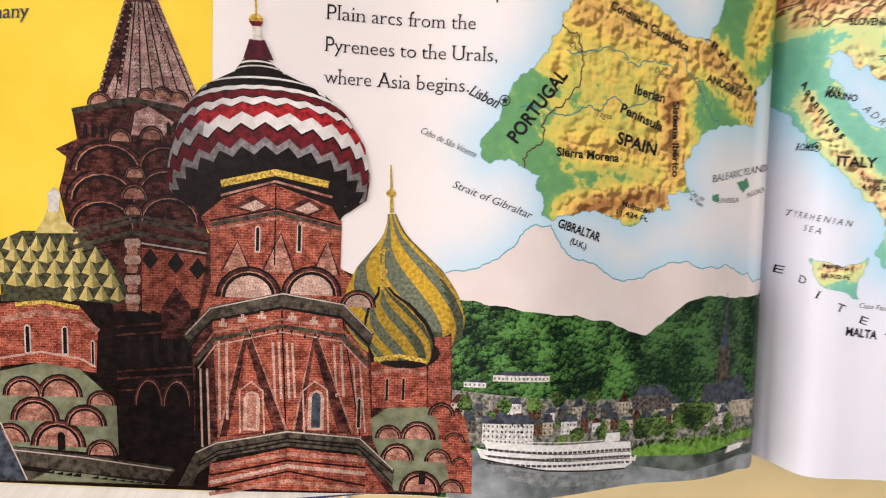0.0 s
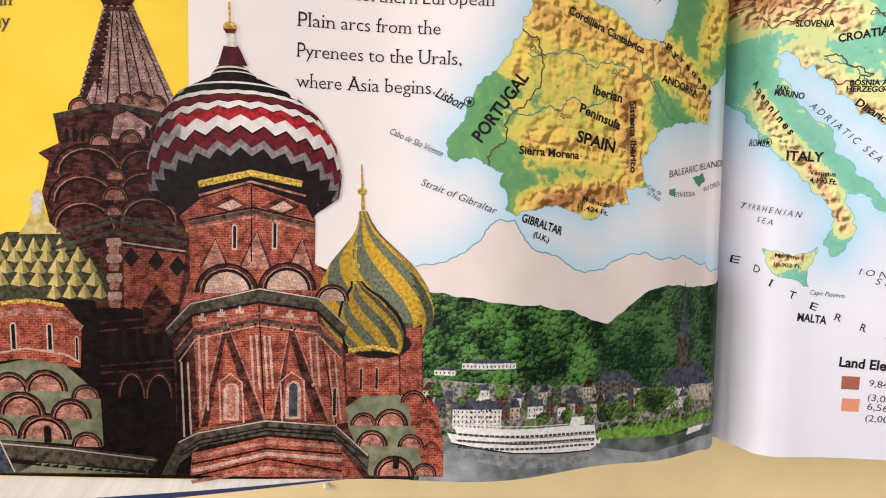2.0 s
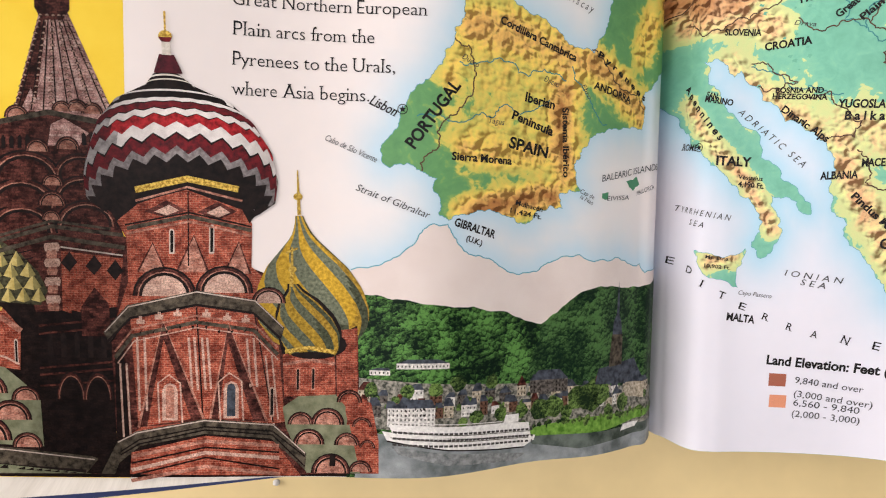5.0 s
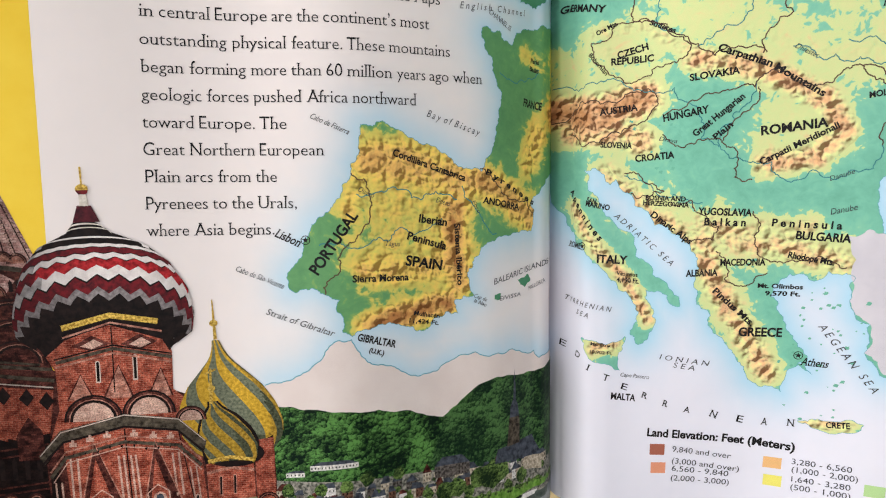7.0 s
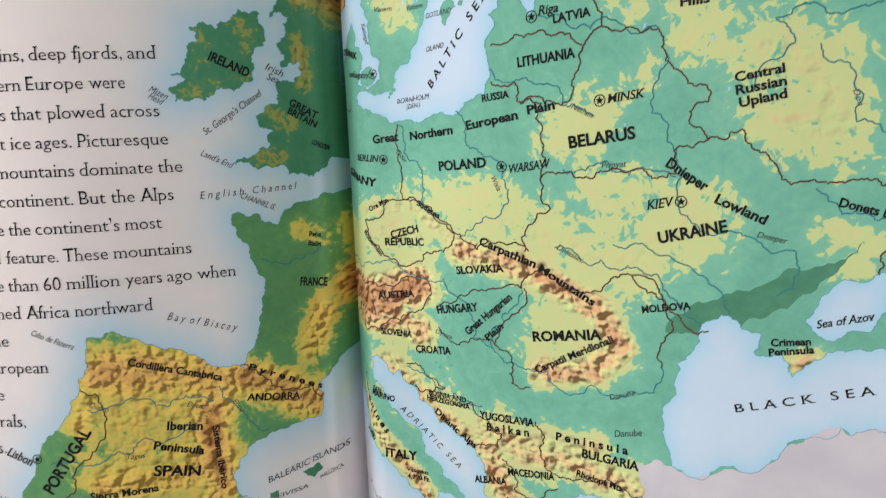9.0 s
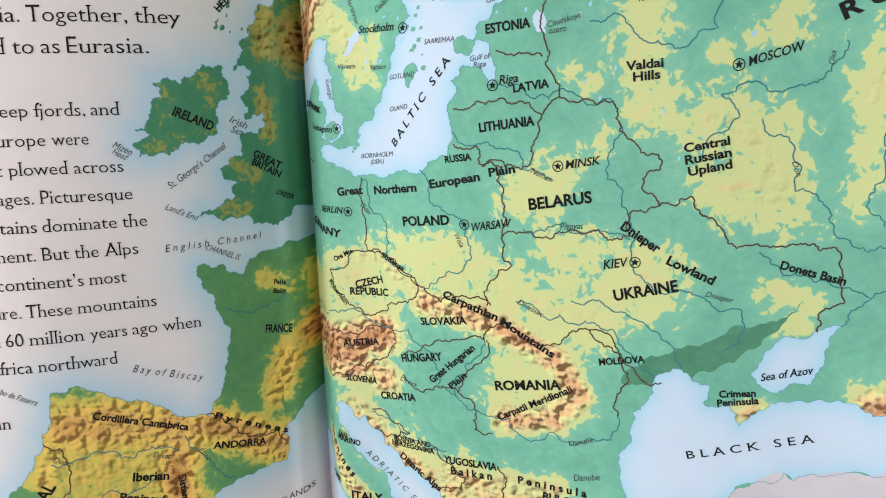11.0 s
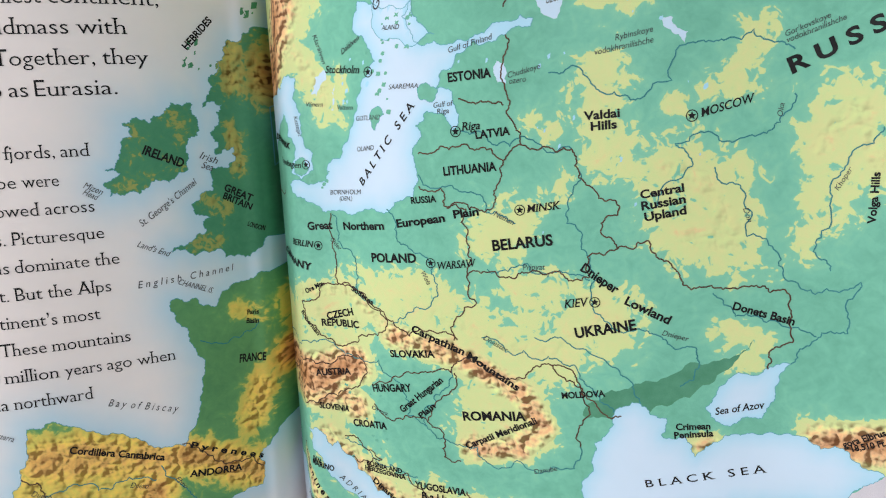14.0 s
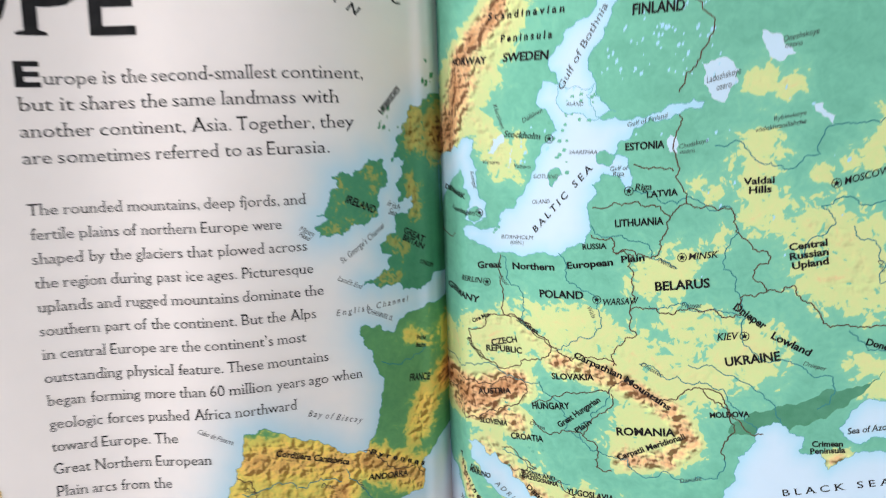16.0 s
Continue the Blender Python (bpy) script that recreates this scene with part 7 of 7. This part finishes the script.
arch(-98.9, -61, 4.88, ROSE_BRICK, 9, 1.0)
arch(-91.7, -60.6, 2.93, ROSE_BRICK, 9, 1.0)
arch(-94.7, -43.6, 3.17, BRICK, 8, 1.0)
arch(-91.5, -49.5, 2.44, BRICK, 8, 1.0)
arch(-90.1, -54.6, 1.95, BRICK, 8, 1.0)
slit_window(-98.5, -57.7, 1.46, 3.17, SHADE, SHADE, 11)


def ring_at(levels, q):
    """Height, half width and sag of the dome's ring at q, from the table of its levels."""
    ks = [a[0] for a in levels]
    return [float(np.interp(q, ks, [a[i] for a in levels])) for i in (1, 2, 3)]


def dome_point(levels, cs, q, u):
    y, w, sag = ring_at(levels, min(max(q, 0), levels[-1][0]))
    lean = max(0.0, 1 - q / 110)
    return (cs - 3.4 * lean ** 1.4 + w * math.sin(u), y - 2.2 * lean - sag * (1 - math.cos(u)))


def striped_dome(cs, levels, stripes, teeth, tier):
    """An onion dome of zigzag stripes seen from below."""
    for k, (q0, q1, z0, z1, material) in enumerate(stripes):
        n = teeth * 4
        us = [math.pi * (i / n - 0.5) for i in range(n + 1)]
        tri = [abs(((i / 4 + 0.25) % 1) - 0.5) * 4 - 1 for i in range(n + 1)]
        top = [dome_point(levels, cs, q0 + z0 * t, u) for u, t in zip(us, tri)]
        low = [dome_point(levels, cs, q1 + z1 * t, u) for u, t in zip(us, tri)]
        dim = {WHITE_STRIPE: ASH_STRIPE, RED_STRIPE: WINE_STRIPE}.get(material, material)
        turn = int(n * (0.08 + 0.22 * min(q0 / 120, 1)))
        for first, last, tone in ((0, turn, dim), (turn, n, material)):
            if last <= first:
                continue
            bm = bmesh.new()
            rows = [[bm.verts.new((x, y, 0)) for x, y in line[first:last + 1]] for line in (low, top)]
            for a, b, c, d in zip(rows[0], rows[0][1:], rows[1][1:], rows[1]):
                bm.faces.new((a, b, c, d))
            conform(bm, (tier + k * 0.12) * TIER)
            part("photo_dome_stripe", bm, tone, page_left)


def swirled_dome(outline_w, cs, y0, y1, turns, count, tier, tilt, tip, tones, dims, flank, low):
    """An onion dome with twisted ribs in two colours."""
    rows = 22
    for j in range(count):
        bm = bmesh.new()
        strip = []
        for i in range(rows + 1):
            q = i / rows
            w = outline_w(q)
            line = []
            for e in range(5):
                u = ((j + e / 4) / count * 2 - 1) * math.pi + turns * q
                u = (u + math.pi) % (2 * math.pi) - math.pi if e == 0 else line[0][2] + e / 4 / count * 2 * math.pi
                line.append((cs + tip * (1 - q) ** 1.5 + w * math.sin(u), y1 + (y0 - y1) * q + tilt * w * (math.cos(u) - 1), u))
            strip.append(line)
        bm.free()
        sides = (bmesh.new(), bmesh.new())
        for k, (a, b) in enumerate(zip(strip, strip[1:])):
            for e in range(4):
                if max(abs(a[e][2]), abs(a[e + 1][2]), abs(b[e][2]), abs(b[e + 1][2])) < 1.62 and abs(a[e][2] - b[e][2]) < 1:
                    dim = (a[e][2] + b[e + 1][2]) / 2 > flank or k > low * rows
                    side = sides[1 if dim else 0]
                    side.faces.new([side.verts.new((p[0], p[1], 0)) for p in (b[e], b[e + 1], a[e + 1], a[e])])
        for side, pair in zip(sides, (tones, dims)):
            if side.faces:
                conform(side, (tier + 0.1 * (j % 2)) * TIER)
                part("photo_dome_rib", side, pair[j % 2], page_left)
            else:
                side.free()


photo("dome_underside", SHADE, 5.6, [(-152, 6), (-146, 11), (-134.5, 14), (-122, 12), (-116, 7), (-120, 2), (-134.5, 7), (-148, 2)])
MAIN_DOME = [(0, 35.6, 3.0, 0.8), (20, 33.2, 5.6, 1.6), (40, 30.6, 13.0, 3.2), (65, 27.6, 17.4, 5.8), (100, 23.2, 20.4, 8.8), (130, 19.6, 21.4, 11.0), (165, 15.3, 20.8, 11.2), (200, 11.0, 17.6, 9.4), (235, 7.0, 14.0, 7.5)]
striped_dome(-134.7, [(q, y, w * 1.02, sag) for q, y, w, sag in MAIN_DOME], [
    *((a, e, 0, 0, SHADE) for a, e in ((0, 20), (20, 40), (40, 65), (65, 100), (100, 130), (130, 165), (165, 205))), (4, 8, 0, 0, PALE), (14, 17, 0, 0, PALE), (36, 40, 0, 0, WHITE_STRIPE), (54, 62, 0.8, 1.2, WHITE_STRIPE), (64, 76, 1.5, 2.2, WINE_STRIPE),
    (78, 90, 2.5, 4, WHITE_STRIPE), (92, 112, 4.5, 6, RED_STRIPE), (112, 133, 6, 7, WHITE_STRIPE), (137, 160, 8, 8, WINE_STRIPE), (160, 175, 8, 8, GREY_STRIPE), (176, 215, 8, 4, SHADE)], 13, 15)
photo("dome_cap", MAROON, 16, [(-140.9, 33.1), (-139.7, 37.3), (-136.5, 37.3), (-134.6, 33.2)])
photo("finial", PALE, 16, [(-139.1, 37.2), (-139.2, 41.2), (-137.6, 41.3), (-137.1, 37.2)])
photo("finial_ball", GOLD, 17, [(-138.4 + 1.5 * math.cos(a * 0.524), 41.4 + 1.3 * math.sin(a * 0.524)) for a in range(12)])
photo("finial_shadow", WINE_STRIPE, 18, [(-139.9, 41.1), (-139.2, 40.1), (-137.4, 40.1), (-136.9, 41.2)])
photo("finial_cross", GOLD, 16, [(-138.6, 42.3), (-138.2, 42.3), (-138.3, 46.9), (-138.8, 46.9)])


def onion(q):
    return float(np.interp(q, [0, 0.07, 0.16, 0.25, 0.37, 0.52, 0.68, 0.8, 0.95, 1], [1.0, 1.5, 2.9, 5.9, 9.9, 12.7, 13.7, 13.2, 10.5, 8.6]))


def small_onion(q):
    return float(np.interp(q, [0, 0.1, 0.22, 0.45, 0.68, 0.9, 1], [0.9, 1.7, 4.3, 6.7, 7.5, 6.4, 5.4]))


swirled_dome(onion, -103.3, -28.4, 1.4, 1.6, 15, 6.6, 0.16, -4.4, (OCHRE, MOSS), (OCHRE_SHADE, MOSS_SHADE), 0.85, 0.86)
photo("finial", GOLD, 6, [(-108.2, 1.5), (-108.5, 12.2), (-108.2, 12.2), (-107.3, 1.6)])
photo("finial_ball", GOLD, 7, [(-108.1 + 1.1 * math.cos(a * 0.524), 5.9 + 0.9 * math.sin(a * 0.524)) for a in range(12)])
photo("dome_shade", SHADE, 8, [(-103.6 + 8.0 * math.cos(a * 0.314), -29.6 + 3.6 * math.sin(a * 0.314)) for a in range(20)])
rim = [(-103.9 - 5.0 * (1 - q) ** 1.5 + side * (small_onion(q) + 0.45), -15.0 - 16.4 * q) for side, qs in ((-1, [i / 14 for i in range(15)]), (1, [1 - i / 14 for i in range(15)])) for q in qs]
photo("dome_rim", SHADE, 8.2, rim)
swirled_dome(small_onion, -103.9, -31.4, -15.0, 1.6, 14, 9.5, 0.16, -5.0, (OCHRE_LOW, MOSS_LOW), (OCHRE_SHADE, MOSS_SHADE), 0.3, 0.88)
photo("finial", GOLD, 10, [(-109.7, -15.7), (-109.5, -6.2), (-109, -6.2), (-108.8, -15.7)])
photo("finial_ball", GOLD, 11, [(-109.1 + 1.0 * math.cos(a * 0.524), -11.5 + 0.9 * math.sin(a * 0.524)) for a in range(12)])
ribbon("photo_cross", [(-110.7, -7.6), (-107.9, -6.4)], 0.5, 11, GOLD, page_left)

# the river town
foot_line = [(0, FOOT), (-95, FOOT)]
sheet("photo_hillside", ragged(HILL_LINE, 12, 0.06, 3, False) + foot_line, 3, FOLIAGE, page_left)
sheet("photo_far_hill", ragged(HILL_RIGHT, 13, 0.05, 3), 3.4, FOLIAGE_FAR, page_left)
rng = random.Random(21)
HOUSE = [ink("photo_house_" + k, a, b, 120) for k, a, b in (("white", (0.40, 0.39, 0.37), (0.86, 0.83, 0.78)), ("cream", (0.2, 0.165, 0.115), (0.62, 0.54, 0.42)), ("grey", (0.02, 0.018, 0.016), (0.16, 0.14, 0.125)), ("red", (0.045, 0.022, 0.016), (0.19, 0.095, 0.06)))]


def house(s, y, w, h, wall, tier):
    sheet("photo_house", [(s, y), (s + w, y), (s + w, y + h), (s, y + h)], tier, wall, page_left)
    r = h * rng.uniform(0.4, 0.8)
    near, far = rng.choice(((0.22, 0.78), (0.46, 0.54), (0.08, 0.62), (0.40, 0.92)))
    r *= 1.7 if far - near < 0.2 else 1.0
    sheet("photo_roof", [(s - 0.15, y + h), (s + w + 0.15, y + h), (s + w * far, y + h + r), (s + w * near, y + h + r)], tier + 0.1, SLATE if rng.random() < 0.8 or w > 4.5 else DARK_BRICK, page_left)
    for j in range(max(1, int(h / 1.1))):
        for i in range(max(2, int(w / 0.9))):
            n = max(2, int(w / 0.9))
            x, z = s + w * (i + 0.3) / n, y + h * (j + 0.3) / max(1, int(h / 1.1))
            sheet("photo_pane", [(x, z), (x + 0.3, z), (x + 0.3, z + 0.5), (x, z + 0.5)], tier + 0.2, SHADE, page_left)


def tree(s, y, r, tier):
    pts = [(s + r * rng.uniform(0.75, 1.1) * math.cos(a * 0.45), y + r * rng.uniform(0.75, 1.1) * math.sin(a * 0.45)) for a in range(14)]
    sheet("photo_tree", pts, tier, TREE_INK, page_left)


sheet("photo_town_ground", [(-92.7, -37.5), (-60.8, -39.8), (-21.3, -43.2), (-1.1, -45.9), (-1.1, -55.8), (-48.1, -52.8), (-92.3, -49.6)], 3.8, TOWN, page_left)
for i in range(22):
    s = -92 + i * 4.0 + rng.uniform(-1, 1)
    base = -44.0 - 3.0 * (s + 92) / 92
    house(s, base + rng.uniform(-0.6, 1.8), rng.uniform(2.2, 3.6), rng.uniform(1.8, 3.2), rng.choice(HOUSE), 4.2 + 0.2 * (i % 2))
for i in range(26):
    s = -92 + i * 3.0 + rng.uniform(-1, 1)
    base = -47.0 - 2.2 * (s + 92) / 92
    house(s, base, rng.uniform(2.0, 3.4), rng.uniform(2.0, 3.6), rng.choice(HOUSE), 5.0 + 0.2 * (i % 2))
house(-85.4, -49.4, 11.6, 4.6, HOUSE[0], 5.6)
house(-47.5, -43.6, 11.5, 3.4, HOUSE[2], 5.5)
house(-83.5, -35.2, 13, 1.4, HOUSE[0], 4.1)
house(-90, -36.8, 5, 1.2, HOUSE[0], 4.1)
for s, y, r in ((-62.9, -48, 2.0), (-56, -48, 2.0), (-49.9, -47.9, 2.0), (-44.1, -48.1, 3.4), (-40.1, -47.7, 3.2), (-28.7, -45.4, 4.6), (-25, -44.6, 4.2), (-32.9, -45.8, 3.4), (-15.1, -48.5, 2.6), (-36.1, -49.3, 2), (-66.6, -49, 1.4), (-7.8, -52.2, 2.0), (-21.5, -50.3, 2.0), (-73.9, -40.4, 2.0), (-80.6, -40.7, 1.8), (-68.2, -38.9, 2.2), (-58.9, -39.3, 2.0), (-89.5, -40.5, 2.0)):
    tree(s, y, r, 6.0)
sheet("photo_church_roof", [(-27, -42.4), (-25.9, -38.2), (-10.2, -36.5), (-6.1, -43.6)], 6.4, SLATE, page_left)
sheet("photo_church_wall", [(-14.1, -47), (-6.2, -48.3), (-6.1, -43.3), (-14, -42)], 6.3, HOUSE[1], page_left)
sheet("photo_church_tower", [(-21.8, -38.1), (-16.2, -37.8), (-16.2, -29.4), (-20.9, -29.2)], 6.6, DUSK_STONE, page_left)
sheet("photo_steeple", [(-20.7, -29.2), (-16.4, -29.4), (-17, -25.7), (-18, -23.8), (-18.1, -19.2), (-18.6, -14.5), (-18.9, -19.1), (-19.1, -23.7), (-20.3, -25.6)], 6.7, SLATE, page_left)
sheet("photo_lawn", [(-49.1, -53.2), (-32, -51.1), (-3.3, -51.6), (-2.2, -53.2), (-21.6, -55.5), (-46.2, -55.3)], 6.2, LAWN, page_left)
sheet("photo_river", [(-92.3, -50.4), (-70.4, -53.2), (-48.2, -55.3), (-21.6, -55.9), (-2.2, -55.4), (0, -54.6), (0, FOOT), (-93, FOOT)], 6.5, WATER, page_left)
sheet("photo_bank_shadow", [(-48.2, -55.1), (-21.6, -55.7), (-3.3, -55.2), (-3.3, -57.8), (-32.1, -59.5), (-46.2, -57.3)], 6.7, BANK_WATER, page_left)
for i in range(34):
    s = -60 + i * 1.75 + rng.uniform(-0.6, 0.6)
    tree(s, -51.6 - rng.uniform(0, 1.2) + 0.012 * (s + 60), rng.uniform(0.6, 1.25), 6.35)
for i in range(40):
    s = -92 + i * 2.2 + rng.uniform(-1, 1)
    tree(s, -42.0 - rng.uniform(0, 3.4) - 0.03 * (s + 92), rng.uniform(0.5, 1.3), 4.7)
HULL = ink("photo_ship_white", (0.66, 0.64, 0.62), (0.90, 0.88, 0.84), 90, detail=6.0)
HULL_MIRROR = ink("photo_ship_reflection", (0.12, 0.135, 0.135), (0.32, 0.33, 0.33), 60, detail=7.0)
GLAZING = ink("photo_ship_glazing", (0.012, 0.012, 0.014), (0.10, 0.09, 0.085), 160)
sheet("photo_ship_hull", [(-86.6, -50.4), (-85.4, -52.7), (-70.4, -55.5), (-56.7, -57.1), (-48.8, -57.5), (-45.8, -56.1), (-45.4, -54.8), (-61.3, -53.9), (-75, -52.1)], 7.2, HULL, page_left)
sheet("photo_ship_deck", [(-85.1, -48.7), (-84, -51.2), (-46.8, -55.1), (-47.5, -51.2), (-53.8, -50.6), (-68.5, -49.9)], 7.1, HULL, page_left)
for y0, y1, n in ((-50.9, -53.5, 30), (-52.4, -55.2, 34), (-53.9, -56.6, 30)):
    for i in range(n):
        s = -84 + 38.0 * i / n
        y = y0 + (y1 - y0) * i / n
        sheet("photo_ship_window", [(s, y), (s + 1.0, y - 0.06), (s + 1.0, y + 0.5), (s, y + 0.55)], 7.5, GLAZING, page_left)
ribbon("photo_rail", [(-84.1, -48.2), (-68.5, -49.3), (-55.6, -50.1)], 0.16, 7.3, HULL, page_left)
ribbon("photo_deck_shadow", [(-83.7, -50.5), (-65.8, -52.3), (-47.2, -53.6)], 0.2, 7.45, DUSK_STONE, page_left)
ribbon("photo_deck_shadow", [(-84.5, -52), (-65.8, -53.9), (-47.2, -55.3)], 0.2, 7.45, DUSK_STONE, page_left)
ribbon("photo_waterline", [(-85.4, -52.8), (-70.4, -55.6), (-56.7, -57.2), (-48.8, -57.7)], 0.35, 7.5, SHADE, page_left)
sheet("photo_ship_mirror", [(-84.5, -53.9), (-70.4, -56.5), (-56.7, -58.1), (-48.2, -59.4), (-52, -61), (-70.5, -59.4), (-82.6, -56.1)], 7.0, HULL_MIRROR, page_left)
sheet("photo_wheelhouse", [(-55.2, -50.6), (-50.7, -50.7), (-50.7, -48.6), (-54.6, -48.5)], 7.4, HULL, page_left)
sheet("photo_boat", [(-15.7, -56.7), (-8.9, -56.3), (-7.8, -54.9), (-14.6, -54.9)], 7.2, HULL, page_left)

# ---- the text of the left page ----
lettering("title", "EUROPE", -200.0, 175.2, -91.0, 174.9, 17.5, "s", 5, BLACK, page_left)
lettering("drop_capital", "E", -122.6, 161.2, -116.6, 161.2, 6.4, "sb", 5, BLACK, page_left)
LEAD = [("urope is the second-smallest continent,", -116.2, -26.6, 161.6), ("but it shares the same landmass with", -122.6, -34.0, 154.5), ("another continent, Asia. Together, they", -122.7, -30.1, 147.3), ("are sometimes referred to as Eurasia.", -122.8, -37.6, 140.0)]
for body, a, b, y in LEAD:
    book_line("text_line", body, a, y, b, y + 0.5, 3.9, BLACK, page_left)
BODY = [("The rounded mountains, deep fjords, and", -45.4), ("fertile plains of northern Europe were", -53.3), ("shaped by the glaciers that plowed across", -46.0), ("the region during past ice ages. Picturesque", -44.6), ("uplands and rugged mountains dominate the", -41.9), ("southern part of the continent. But the Alps", -44.6), ("in central Europe are the continent\u2019s most", -48.0), ("outstanding physical feature. These mountains", -41.6), ("began forming more than 60 million years ago when", -31.3), ("geologic forces pushed Africa northward", -52.1), ("toward Europe. The", -87.9), ("Great Northern European", -78.2), ("Plain arcs from the", -90.7), ("Pyrenees to the Urals,", -85.6), ("where Asia begins.", -91.6)]
for i, (body, end) in enumerate(BODY):
    y = 125.8 - i * 6.9
    book_line("text_line", body, -123.1 - i * 0.06, y, end, y - 0.1, 3.3, BLACK, page_left)
lettering("caption_line", "along", -194.5, 47.4, -184.8, 48.3, 2.7, "si", 5, GREY_TEXT, page_left)
lettering("caption_line", "er in", -190.5, 42.6, -183.6, 43.4, 2.7, "si", 5, GREY_TEXT, page_left)
lettering("caption_line", "many", -192.4, 38.0, -184.3, 38.8, 2.7, "si", 5, GREY_TEXT, page_left)

# a crumb on the table
bm = bmesh.new()
bmesh.ops.create_icosphere(bm, subdivisions=2, radius=0.0011)
for v in bm.verts:
    v.co *= 1 + 0.35 * noise.noise(v.co * 900)
crumb = fill_bm("crumb", bm, CRUMB)
crumb.location = (-0.116, -0.0857, 0.0009)
tagged(crumb, "tiny white crumb on the cream tabletop", "crumb")
